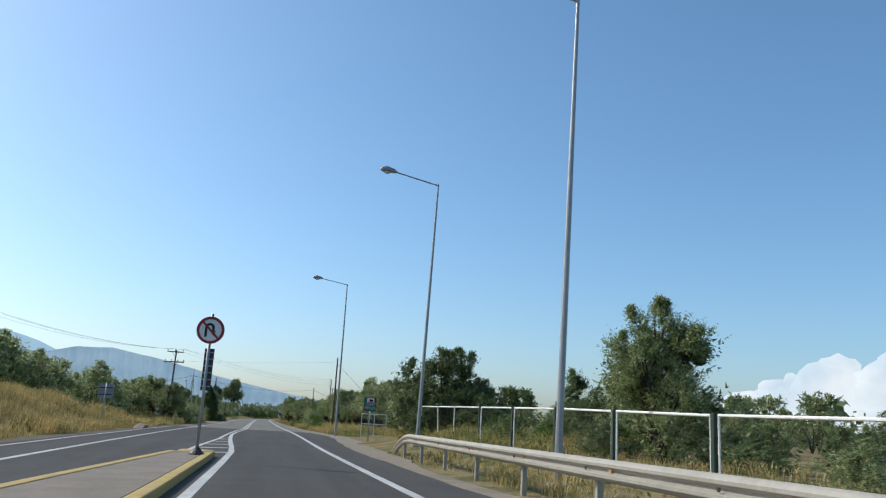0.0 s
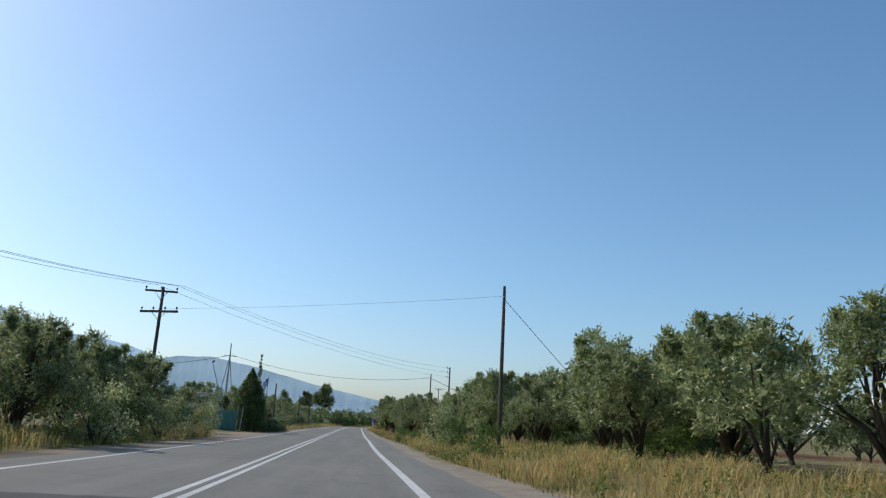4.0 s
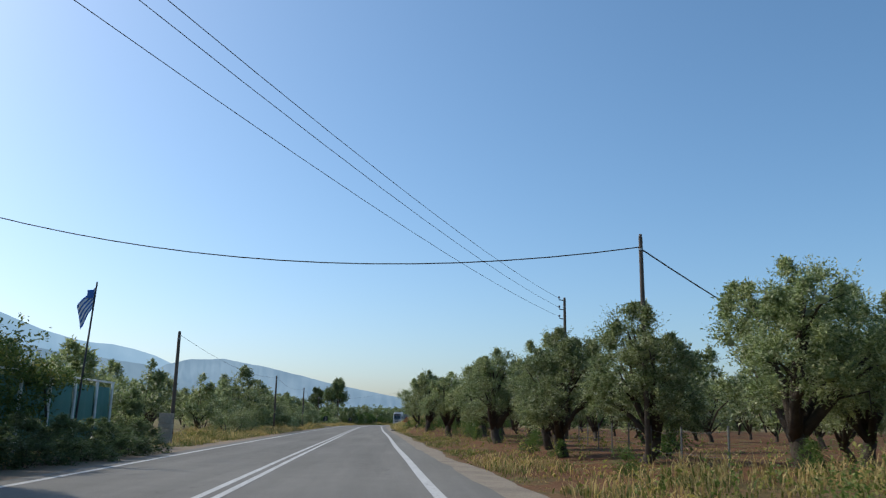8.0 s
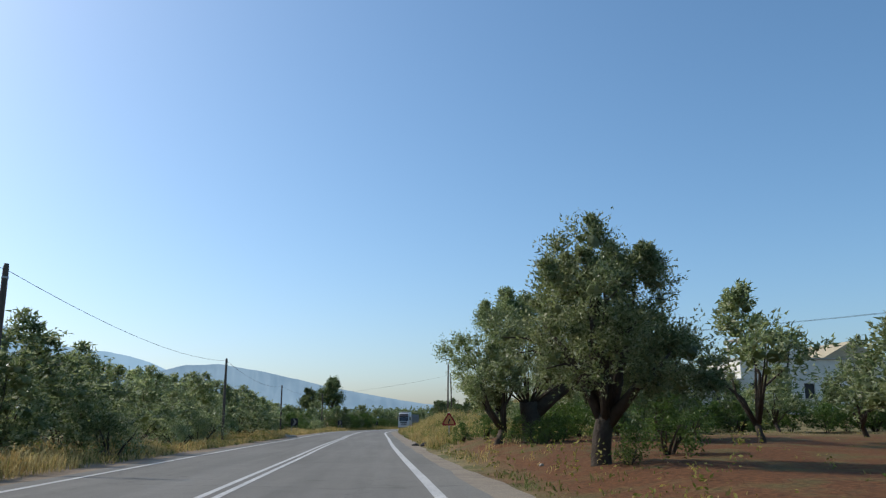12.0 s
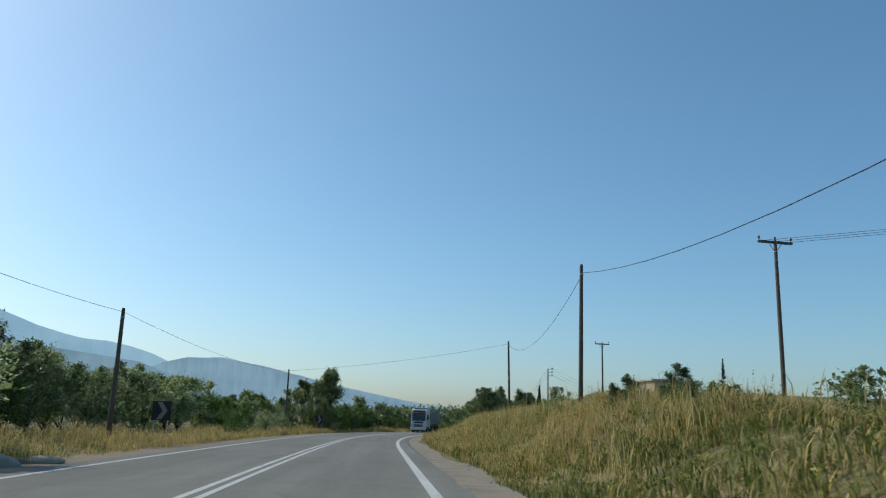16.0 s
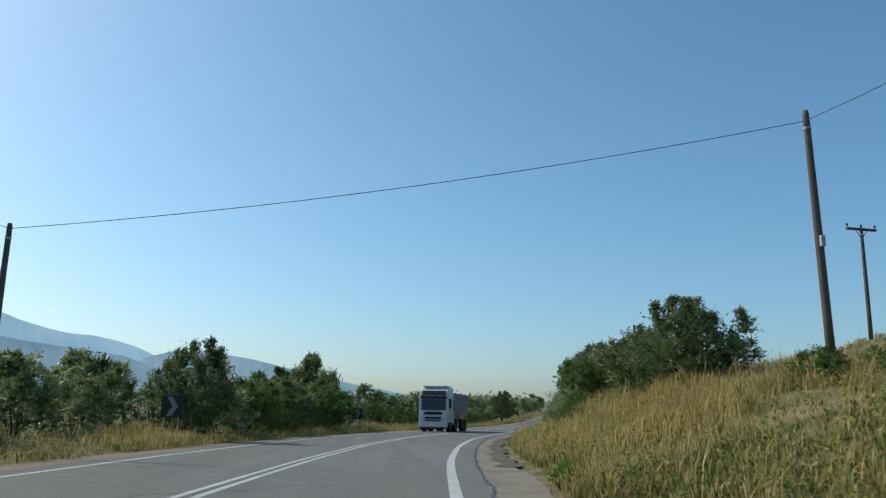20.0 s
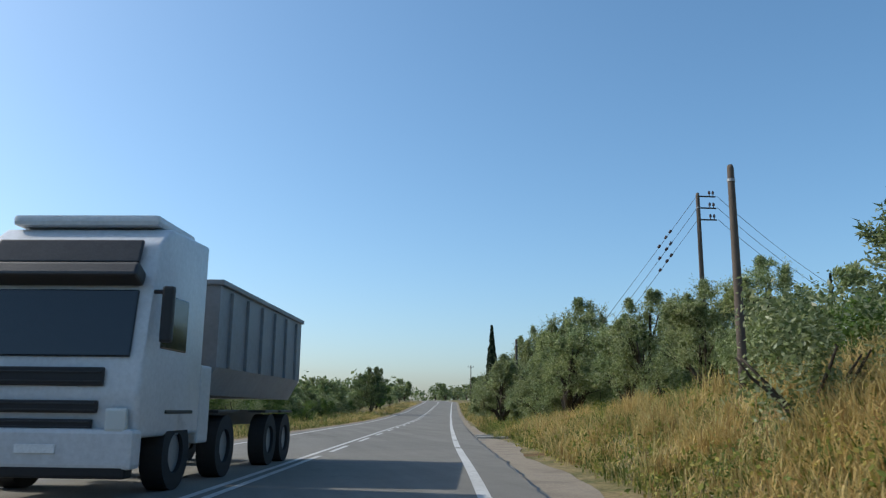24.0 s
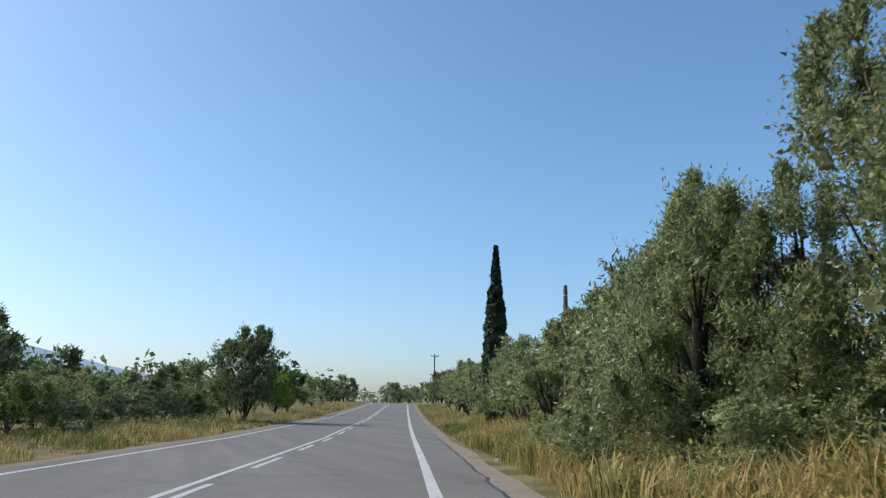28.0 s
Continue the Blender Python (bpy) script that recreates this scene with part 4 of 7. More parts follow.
plant(olives_close[1], 8.8, 120.2, h=5.5, tall_by=1.15, group="olive trees along the road", label="tall upright olive tree at the start of a grove")
for k in range(12):
    plant(pick(trees_far), 20 + RNG.uniform(-2, 8), 70 + k * 5 + RNG.uniform(-2, 2), RNG.uniform(0.9, 1.15))
# dark scrub under and behind the roadside olives
for k in range(16):
    plant(pick(scrub), 15.0 + RNG.uniform(-1.5, 3.0), 88 + k * 2.7, h=RNG.uniform(1.6, 2.4), tall_by=0.7, sink=0.2, label="dark green scrub behind the roadside olive trees")
for x, y, h in [(4.6, 250.8, 0.9), (5.6, 252.6, 1.2), (6.6, 251.0, 1.4), (7.6, 254.0, 1.3)]:
    plant(hedge[1], x, y, h=h, tall_by=0.8, sink=0.1, label="dark shrub on the grassy bank near a pole")
# hedges that close the grove
for k in range(22):
    plant(pick(trees_far), 9 + k * 1.9 + RNG.uniform(-0.6, 0.6), 224 + RNG.uniform(-4, 5) + 0.25 * k, RNG.uniform(0.5, 0.75), sink=0.3)
for k in range(40):
    plant(pick(trees_far), 46 + RNG.uniform(-3, 5), 62 + k * 4.2, RNG.uniform(0.8, 1.1))
# near side at the start
plant(broad[0], 9.4, 45.4, turn=40, h=5.3, tall_by=0.88, label="large dense dark green bushy tree behind the end of the fence")
plant(broad[0], 8.0, 44.0, turn=190, h=2.6, tall_by=0.85, label="low dense green bush at the foot of a larger tree")
plant(broad[0], 12.2, 46.2, turn=250, h=3.6, tall_by=1.0, label="dense dark green bushy tree beside another")
plant(scrub[1], 7.0, 41.8, h=2.3, tall_by=0.8, label="dark green bush at the end of the wire fence")
plant(hedge[1], 17.3, 43.7, h=4.3, tall_by=0.95, sink=0.2, label="dark green bushy tree behind the wire fence")
for k in range(18):
    plant(pick(scrub), 9.8 + RNG.uniform(0, 3.5), 12 + k * 1.6, h=RNG.uniform(0.9, 1.4), tall_by=0.7, sink=0.2, group="scrub behind the fence", label="dark scrubby bush behind the wire fence")
for x, y, h in [(8.8, 43.4, 2.4), (10.8, 43.4, 2.8)]:
    plant(broad[0], x, y, h=h, tall_by=0.85, sink=0.3, label="low dense green bush at the foot of a larger tree")
plant(hedge[0], 11.35, 21.7, turn=30, h=4.4, tall_by=1.05, label="bushy grey-green tree behind the wire fence")
plant(olives_close[1], 11.0, 21.3, turn=120, h=4.9, tall_by=0.95, label="bushy olive tree with shoots behind the wire fence")
plant(olives_near[0], 12.2, 24.6, 0.55, 100)
for x, y, s in [(24, 38, 0.45), (30, 34, 0.45), (19, 52, 0.5), (26, 60, 0.9), (33, 48, 0.5), (40, 40, 0.45), (14, 62, 0.55), (11, 70, 0.7), (9.5, 76, 0.7), (17, 68, 0.75), (24, 28, 0.4), (36, 26, 0.5), (46, 36, 0.7), (21, 46, 0.5), (17, 33, 0.35), (14, 29, 0.33), (28, 22, 0.35)]:
    plant(pick(olives_mid), x, y, s)
for k in range(26):
    plant(pick(trees_far), 16 + RNG.uniform(0, 22), 12 + k * 1.6 + RNG.uniform(-2, 2), RNG.uniform(0.22, 0.32), sink=0.2)
# far side at the start: trees over the grassy bank
for k in range(26):
    plant(hedge[0 if k % 2 else 3], -17.6 - RNG.uniform(0, 3) + (4.0 if k > 17 else 0), 12 + k * 3.4 + RNG.uniform(-1, 1), RNG.uniform(0.65, 0.95))
for k in range(22):
    plant(pick(trees_far), -22 - RNG.uniform(0, 8), 0 + k * 5 + RNG.uniform(-2, 2), RNG.uniform(0.8, 1.1))
for x, y, s in [(-10.5, 84, 0.75), (-12.5, 88, 0.85), (-10.8, 92, 0.8), (-13.5, 96, 0.9), (-10.9, 99, 0.75), (-12.4, 103, 0.8)]:
    plant(pick(olives_near), x, y, s, group="trees beside the oncoming lane")
# hedge and shrubs before the yard
for x, y, h in [(-9.3, 129.2, 1.5), (-9.0, 130.8, 1.35), (-8.8, 132.4, 1.3), (-8.7, 134.0, 1.3), (-8.6, 135.6, 1.2), (-8.5, 137.4, 1.2), (-8.5, 139.2, 1.15), (-8.6, 141.0, 1.1)]:
    plant(hedge[1], x, y, h=h, tall_by=0.6, sink=0.2, group="clipped hedge before the yard", label="low dark green hedge shrub before a yard")
for x, y, h, p in [(-13.2, 133.0, 3.0, 1), (-10.8, 145.4, 2.4, 1)]:
    plant(hedge[p], x, y, h=h, tall_by=0.8, sink=0.2, label="leafy green shrub growing over yard posts")
# far side: field with olives
for row, x0 in enumerate([-15, -22, -30, -39]):
    for k in range(15):
        y = 150 + k * 7 + RNG.uniform(-2, 2)
        kind = pick(olives_mid if row < 2 else trees_far)
        kind = hedge[3] if row == 0 and y > 192 else kind
        plant(kind, x0 + RNG.uniform(-1.8, 1.8), y, RNG.uniform(0.75, 1.0), group="olive trees of the far field")
for x, y, s in [(-13.4, 183, 0.62), (-12.9, 189, 0.66), (-13.4, 196, 0.74), (-14.2, 175, 0.66), (-14.5, 204, 0.74)]:
    plant(hedge[0], x, y, h=s * 5.0, tall_by=0.9, sink=0.3, group="olive trees of the far field")
for k in range(14):
    plant(pick(trees_far), -20 - RNG.uniform(0, 20), 130 + k * 3 + RNG.uniform(-2, 2), RNG.uniform(0.7, 0.9))
# far side of the bend
for k in range(44):
    y = 236 + k * 2.65 + RNG.uniform(-1, 1)
    if y < 292:
        plant(pick(hedge), float(edge_l(y)) - 8.2 - RNG.uniform(0, 3.0), y, RNG.uniform(0.62, 0.92))
    else:
        plant(pick(hedge), float(edge_l(y)) - (7.0 if y < 325 else 3.6) - RNG.uniform(0, 2.0), y, h=RNG.uniform(2.9, 3.6) if y < 335 else RNG.uniform(3.2, 3.9), tall_by=0.85, sink=0.3)
for k in range(26):
    y = 240 + k * 5 + RNG.uniform(-2, 2)
    plant(pick(trees_far), float(edge_l(y)) - 14 - RNG.uniform(0, 8), y, RNG.uniform(0.8, 1.1))
for x, y, h in [(-8.9, 320.6, 4.5), (-10.2, 321.4, 4.4), (-11.4, 323.5, 4.0), (-5.9, 348.6, 4.3), (-7.0, 350.2, 4.0)]:
    plant(hedge[1], x, y, h=h, tall_by=1.3, sink=0.2, label="tall dark green tree above the hedge of the bend")
# far side after the bend
for k in range(26):
    y = 372 + k * 3.2
    plant(pick(scrub), float(edge_l(y)) - 5.4 - RNG.uniform(0, 1.5), y, h=RNG.uniform(1.2, 2.0), tall_by=0.7, sink=0.15, group="scrub beside the oncoming lane", label="dense green scrub beside the oncoming lane")
for k in range(40):
    y = 350 + k * 3.3 + RNG.uniform(-1, 1)
    plant(pick(hedge if y < 458 else trees_far), float(edge_l(y)) - 5.6 - RNG.uniform(0, 2.5), y, RNG.uniform(0.43, 0.56))
for k in range(20):
    y = 352 + k * 8 + RNG.uniform(-2, 2)
    plant(pick(trees_far), float(edge_l(y)) - 11 - RNG.uniform(0, 8), y, RNG.uniform(0.75, 1.0))
plant(broad[0], 23.3, 451.6, 1.15, 20, label="large dark green tree leaning to the road", tall_by=1.1)
plant(broad[2], float(edge_l(470)) - 4.5, 470, 0.9)
plant(broad[1], float(edge_l(478)) - 4.5, 478, 1.0)
for k in range(16):
    y = 486 + k * 12
    plant(pick(trees_far), float(edge_l(y)) - 4 - RNG.uniform(0, 4), y, RNG.uniform(0.6, 0.9))
# near side: bushes on the bank
plant(broad[0], 8.3, 310.8, h=3.1, tall_by=0.78, sink=0.3, group="bushy trees on the bank")
plant(broad[1], 7.7, 313.0, h=1.3, tall_by=0.7, sink=0.2, group="bushy trees on the bank")
for x, y, s in [(10.6, 315, 0.36), (10.0, 323, 0.55), (11.4, 327, 0.95), (10.8, 332, 0.95), (11.6, 337.5, 1.0), (13.2, 342, 0.95), (14.5, 347, 0.9), (15.5, 333, 0.9), (17.5, 340, 0.9)]:
    plant(pick([broad[0], broad[1], hedge[1]]), x, y, h=3.9 * s, tall_by=0.85, sink=0.3, group="bushy trees on the bank")
for k in range(13):
    y = 321 + k * 2.3
    plant(hedge[(0, 1, 2, 0)[k % 4]], float(edge_r(y)) + 6.2 + RNG.uniform(-0.5, 1.2), y, h=RNG.uniform(2.2, 3.1), tall_by=0.75, sink=0.3, group="bushy trees on the bank")
for x, y, s in [(14, 246, 0.6), (16.5, 243, 0.7), (18, 248, 0.75), (21, 244, 0.8), (26, 250, 0.9)]:
    plant(pick(olives_near), x, y, s, sink=0.4)
for x, y, h in [(10.5, 243, 1.6), (12.2, 240, 1.5), (9.6, 246.8, 1.3), (8.2, 252, 1.0), (13.5, 236, 1.6)]:
    plant(pick(scrub), x, y, h=h, tall_by=0.75, sink=0.15, label="low green scrub on the grassy bank")
# near side after the bend
for x, y, h in [(17.6, 358.5, 3.2), (19.0, 363.5, 4.0), (21.3, 370.5, 5.1), (22.2, 375, 5.0), (21.6, 379, 5.2), (23.5, 382.4, 6.9), (22.3, 385, 4.6), (22.0, 390.9, 4.9), (25.2, 388, 5.2), (25.2, 398.4, 4.3), (26.6, 395, 5.2), (29.0, 403.4, 7.9), (28.4, 408.6, 5.9), (28.7, 406.6, 5.2), (30.2, 411.8, 5.2), (31.5, 414.5, 5.4)]:
    plant(pick(olives_close if y < 410 else olives_near), x, y, h=h, sink=0.4, tall_by=1.3 if 400 < y < 410 else 0.95, group="olive trees along the road")
for x, y, h in [(24.3, 396.4, 1.5), (25.5, 399.2, 1.5), (23.4, 393.2, 1.5), (26.9, 405.6, 1.5), (27.6, 407.8, 1.8), (28.6, 405.4, 1.9), (26.6, 409.4, 1.6), (29.6, 407.0, 2.2), (28.0, 402.6, 1.7), (29.4, 410.4, 1.9), (27.6, 412.6, 1.8)]:
    plant(hedge[0 if y < 407 else 3], x, y, h=h, tall_by=0.8, sink=0.2, label="leafy undergrowth at the foot of roadside olive trees")
plant(hedge[3], -11.6, 112.4, h=3.3, tall_by=0.9, sink=0.3, label="scrubby tree beside the yard's drive")
for k in range(17):
    y = 360 + k * 3.6
    plant(pick(scrub), float(edge_r(y)) + 10.5 + RNG.uniform(0, 2.5), y, h=RNG.uniform(2.2, 3.0), tall_by=0.7, sink=0.2, group="scrub behind the olive trees", label="dense green scrub behind olive trees")
for k in range(9):
    y = 418 + k * 3.9 + RNG.uniform(-0.8, 0.8)
    plant(pick(olives_near if y < 432 else olives_mid), float(edge_r(y)) + 5.0 + RNG.uniform(-0.6, 0.8), y, h=RNG.uniform(4.3, 5.0), sink=0.4, group="olive trees along the road")
for k in range(18):
    y = 362 + k * 5.2 + RNG.uniform(-1, 1)
    plant(pick(olives_mid), float(edge_r(y)) + 12.5 + RNG.uniform(-1, 2.5), y, RNG.uniform(0.8, 1.05))
for k in range(9):
    y = 452 + k * 6
    plant(pick(olives_mid + [broad[2]]), float(edge_r(y)) + 4.5 + RNG.uniform(0, 2), y, RNG.uniform(0.8, 1.0))
for k in range(14):
    y = 506 + k * 13
    plant(pick(trees_far), float(edge_r(y)) + 5 + RNG.uniform(0, 4), y, RNG.uniform(0.7, 1.0))


# one tall olive close to the road, and trees round the far end of the straight
for x, y, s in [(72, 560, 1.3), (76, 572, 1.4), (80, 585, 1.5), (84, 598, 1.4), (70, 548, 1.1), (88, 612, 1.4), (50, 575, 1.1), (54, 590, 1.1), (60, 604, 1.2), (62, 622, 1.3), (86, 650, 1.5), (92, 690, 1.6), (84, 720, 1.6), (72, 700, 1.4), (66, 650, 1.3)]:
    plant(pick(trees_far), x, y, s)
# bushes on the crest of the bank
for x, y, h in [(8.9, 301.2, 3.1), (8.1, 303.4, 3.0), (10.1, 303.0, 3.2)]:
    plant(hedge[2], x, y, h=h - gz(x, y), tall_by=0.75, sink=0.2, label="bright green leafy bush in the dry grass of the bank")
for x, y, h in [(12.2, 300.5, 3.9), (13.3, 301.5, 3.7), (14.6, 300.5, 3.7), (15.6, 301.6, 3.5), (16.6, 300.8, 3.5)]:
    plant(pick(scrub), x, y, h=max(0.9, h - gz(x, y)), tall_by=0.75, sink=0.2, label="low green scrub on the grassy bank")
for q in PROTOS[:-3]:
    for o in (*q.children_recursive, q):
        bpy.data.objects.remove(o)


# far woods in one piece
def far_woods():
    rng = seeded(300)
    cs, rs = [], []

    def belt(n, x0, x1, y0, y1, h0, h1):
        for _ in range(n):
            x, y = rng.uniform(x0, x1), rng.uniform(y0, y1)
            if edge_l(y) - 7 < x < edge_r(y) + 8:
                continue
            h = rng.uniform(h0, h1)
            z0 = gz(x, y)
            for _ in range(7):
                cs.append((x + rng.normal(0, 1.6), y + rng.normal(0, 1.6), z0 + h * rng.uniform(0.2, 0.95)))
                rs.append(rng.uniform(0.8, 1.5))

    belt(420, -160, -8, 560, 820, 4, 7)
    belt(240, -150, -44, 150, 520, 3.5, 5.5)
    belt(330, -6, 130, 480, 700, 4, 6.5)
    belt(260, 40, 190, 640, 820, 5, 8)
    belt(160, 50, 190, 120, 420, 4, 6)
    belt(150, -90, -32, -20, 140, 3.5, 5)
    belt(90, 40, 120, 0, 120, 3.5, 5)
    v, f = leaf_cloud(cs, rs, 6, 1.0, rng, 0, 1.7)
    ob = new("far_woods", fast_mesh("far_woods", v, f, M["dark_leaf"], False))
    tagged(ob, "distant belt of dark green trees across the plain", "trees", "", "stuff")


far_woods()
FAR = make_tree("lone_tree", seeded(78), 22, 9.0, 5.0, 0.6, 70, 108, 0.9, "dark_leaf", "tall lone tree with a wide crown beyond the fields", "tree", 8, 2.5)
FAR.matrix_basis = pose(-33, 640, gz(-33, 640))
far2 = copy_thing(FAR, pose(-46, 646, gz(-46, 646), 0, 0, 80) @ Matrix.Diagonal((0.7, 0.7, 0.75, 1)))

# ---- hills and cloud ----


def ridge(name, pts, dist, mat, label, depth=500.0):
    """A range of hills as a broken slope seen far off: bearing in degrees left of +y, and height angle."""
    b = np.linspace(pts[0][0], pts[-1][0], 160)
    e = np.interp(b, [p[0] for p in pts], [p[1] for p in pts])
    rng = seeded(5)
    wob = np.convolve(rng.normal(0, 1, 160 + 8), np.ones(9) / 9, "valid") * 0.06
    e = np.maximum(e + wob * (e > 0.15), 0)
    rows = []
    for k, (g, h) in enumerate([(0, 1.0), (0.25, 0.72), (0.5, 0.45), (0.8, 0.15), (1.0, -0.05)]):
        d = dist - depth * g + (rng.normal(0, 25, 160) if 0 < k < 4 else 0)
        z = dist * np.tan(np.radians(e)) * h * (1 + (0.05 * rng.normal(size=160) if 0 < k < 4 else 0)) + 1.2 * (h > 0)
        rows.append(np.stack([-d * np.sin(np.radians(b)), 150 + d * np.cos(np.radians(b)), z], -1))
    v = np.concatenate(rows)
    n = 160
    f = [(k * n + i, k * n + i + 1, (k + 1) * n + i + 1, (k + 1) * n + i) for k in range(4) for i in range(n - 1)]
    ob = new(name, fast_mesh(name, v, f, mat, True))
    tagged(ob, label, "hills", "", "structure")


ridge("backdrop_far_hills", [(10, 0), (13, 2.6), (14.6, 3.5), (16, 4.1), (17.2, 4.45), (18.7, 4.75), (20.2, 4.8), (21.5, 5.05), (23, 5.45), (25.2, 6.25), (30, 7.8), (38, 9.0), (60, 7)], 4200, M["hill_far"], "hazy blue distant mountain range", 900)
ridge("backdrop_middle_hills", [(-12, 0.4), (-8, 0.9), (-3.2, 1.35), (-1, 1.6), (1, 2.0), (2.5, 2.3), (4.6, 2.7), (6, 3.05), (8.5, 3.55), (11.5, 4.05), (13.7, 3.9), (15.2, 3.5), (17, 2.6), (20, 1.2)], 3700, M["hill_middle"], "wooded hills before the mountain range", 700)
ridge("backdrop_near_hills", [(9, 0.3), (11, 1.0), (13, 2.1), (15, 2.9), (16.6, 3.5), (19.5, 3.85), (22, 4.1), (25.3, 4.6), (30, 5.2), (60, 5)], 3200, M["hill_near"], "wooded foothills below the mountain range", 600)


def clouds():
    rng = seeded(8)
    bm = bmesh.new()
    for k in range(150):
        a = rng.uniform(30.0, 54)
        e = rng.uniform(0.0, 1) ** 0.7 * 5.2 * min(1.0, (a - 28.5) / 7.0)
        p = Vector((math.sin(radians(a)), math.cos(radians(a)), math.tan(radians(e)))) * 4400
        r = bmesh.ops.create_icosphere(bm, subdivisions=2, radius=rng.uniform(50, 120))
        bmesh.ops.transform(bm, matrix=Matrix.Translation(p) @ Matrix.Diagonal((1.3, 1, 0.75, 1)), verts=r["verts"])
    for v in bm.verts:
        v.co += Vector(noise.noise_vector(v.co * 0.012)) * 45
    part("backdrop_cloud", bm, M["cloud"], None, "", True)
    tagged(bpy.data.objects["backdrop_cloud"], "low white cumulus cloud bank over the horizon", "cloud", "", "structure")


clouds()

# ---- poles and wires ----


def wire(name, a, b, sag, r, label, parent=None):
    a, b = Vector(a), Vector(b)
    pts = []
    for i in range(17):
        t = i / 16
        p = a.lerp(b, t)
        p.z -= sag * 4 * t * (1 - t)
        pts.append(p)
    ob = part(name, tube(pts, r, 5), M["cable"], parent, label)
    if not parent:
        tagged(ob, label, "cable")
    return ob


def pole(x, y, top, r=0.13, lean=(0, 0), label="weathered brown wooden utility pole standing in roadside grass", group="utility poles"):
    """A tapered wooden pole; top is its height in the world."""
    z = gz(x, y)
    r *= 0.82
    e = thing("utility_pole", (x, y, z), label, "utility pole", group)
    h = top - z
    pts = [(lean[0] * k * h, lean[1] * k * h, -0.3 + (h + 0.3) * k) for k in (0, 0.25, 0.5, 0.75, 0.985, 1.0)]
    part("post", tube(pts, [r * 1.15, r * 1.05, r, r * 0.9, r * 0.8, r * 0.6], 12), M["pole_wood"], e, "", True)
    part("band", tube([(lean[0] * h * 0.93, lean[1] * h * 0.93, h * 0.93 - 0.03), (lean[0] * h * 0.93, lean[1] * h * 0.93, h * 0.93 + 0.03)], r * 0.95, 12), M["galv"], e, "steel band")
    return e, h


def insulator(parent, x, y, z, s=1.0):
    part("insulator", tube([(x, y, z), (x, y, z + 0.08 * s), (x, y, z + 0.1 * s), (x, y, z + 0.2 * s), (x, y, z + 0.24 * s)], [0.02 * s, 0.02 * s, 0.065 * s, 0.055 * s, 0.02 * s], 8), M["ceramic"], parent, "brown ceramic insulator")


def crossarm(parent, h, length, turn, n=3, size=0.1):
    a = radians(turn)
    bm = box((0, 0, h), (length, size, size), turn, 0.01)
    arm = part("crossarm", bm, M["pole_wood"], parent, "dark timber crossarm")
    for k in range(n):
        d = (k / (n - 1) - 0.5) * length * 0.94
        insulator(parent, d * math.cos(a), d * math.sin(a), h + size / 2)
    for s in (-1, 1):
        part("brace", tube([(s * 0.35 * length * math.cos(a) * 0.6, s * 0.35 * length * math.sin(a) * 0.6, h), (0, 0, h - 0.55)], 0.018, 6), M["dark_metal"], parent)
    return arm


# far-side poles, with one cable between them
left_tops = []
for x, y, top in [(-10.7, 152.4, 5.2), (-11.2, 191.1, 5.2), (-11.8, 223.3, 5.35), (-12.8, 259.9, 5.35), (-12.05, 308.0, 6.15)]:
    pole(x, y, top, 0.11)
    left_tops.append((x, y, top - 0.15))
for a, b in zip(left_tops, left_tops[1:]):
    wire("telephone_cable", a, b, 0.55, 0.008, "thin black telephone cable between wooden poles")

# pole with two crossarms, near the start
hp, hh = pole(-13.4, 108.6, 8.95, 0.14, (0.012, 0), "wooden power pole with two crossarms and insulators")
crossarm(hp, hh - 0.25, 2.0, 5, 3, 0.12)
crossarm(hp, hh - 1.55, 2.7, -20, 4, 0.14)
part("switch_box", box((0.1, -0.2, hh - 2.3), (0.14, 0.12, 0.2), 0, 0.02), M["dark_metal"], hp)
p1, h1 = pole(6.9, 97.8, 8.6, 0.12)
p2, h2 = pole(5.93, 133.8, 6.15, 0.08, (0.0, 0.0), "thin dark pole carrying a telephone cable among olive trees")
p3, h3 = pole(10.6, 163.8, 9.15, 0.13, (0, 0), "wooden power pole with side brackets behind the olives")
for k in range(3):
    part("side_bracket", tube([(0, 0, h3 - 0.2 - 0.6 * k), (-0.35, 0, h3 - 0.15 - 0.6 * k)], 0.03, 6), M["dark_metal"], p3)
    insulator(p3, -0.35, 0, h3 - 0.15 - 0.6 * k)
for k, dx in enumerate((-0.3, 1.0, 1.4)):
    wire("power_line", (-13.4 + dx, 108.6, 9.1), (10.25, 163.8, 7.9 + 0.6 * k), 0.9, 0.009, "bare power line crossing over the road")
    wire("power_line", (-13.4 + dx, 108.6, 9.1), (-30.0 + dx, 78, 10.0), 1.0, 0.011, "bare power line beside the road")
    wire("power_line", (70, 222, 13.2), (17.85 + (k - 1) * 0.9, 267.0, 11.15), 0.9, 0.010, "bare power line beyond the olive grove")
hp0, hh0 = pole(-30.0, 78, 10.0, 0.14, (0, 0), "wooden power pole with a crossarm in the trees")
crossarm(hp0, hh0 - 0.1, 2.0, 5, 3, 0.12)
wire("telephone_cable", (-13.9, 108.4, 7.5), (6.9, 97.8, 8.05), 0.15, 0.006, "thin cable strung across the road")
wire("guy_wire", (6.9, 97.8, 7.9), (12.6, 100.8, 3.0), 0.0, 0.015, "steel guy wire of a wooden pole")
wire("telephone_cable", (-13.4, 136.4, 7.0), (5.93, 133.8, 5.8), 1.0, 0.016, "black telephone cable sagging across the road")
wire("telephone_cable", (5.93, 133.8, 5.75), (14, 139.3, 3.3), 0.1, 0.02, "black telephone cable running into the grove")
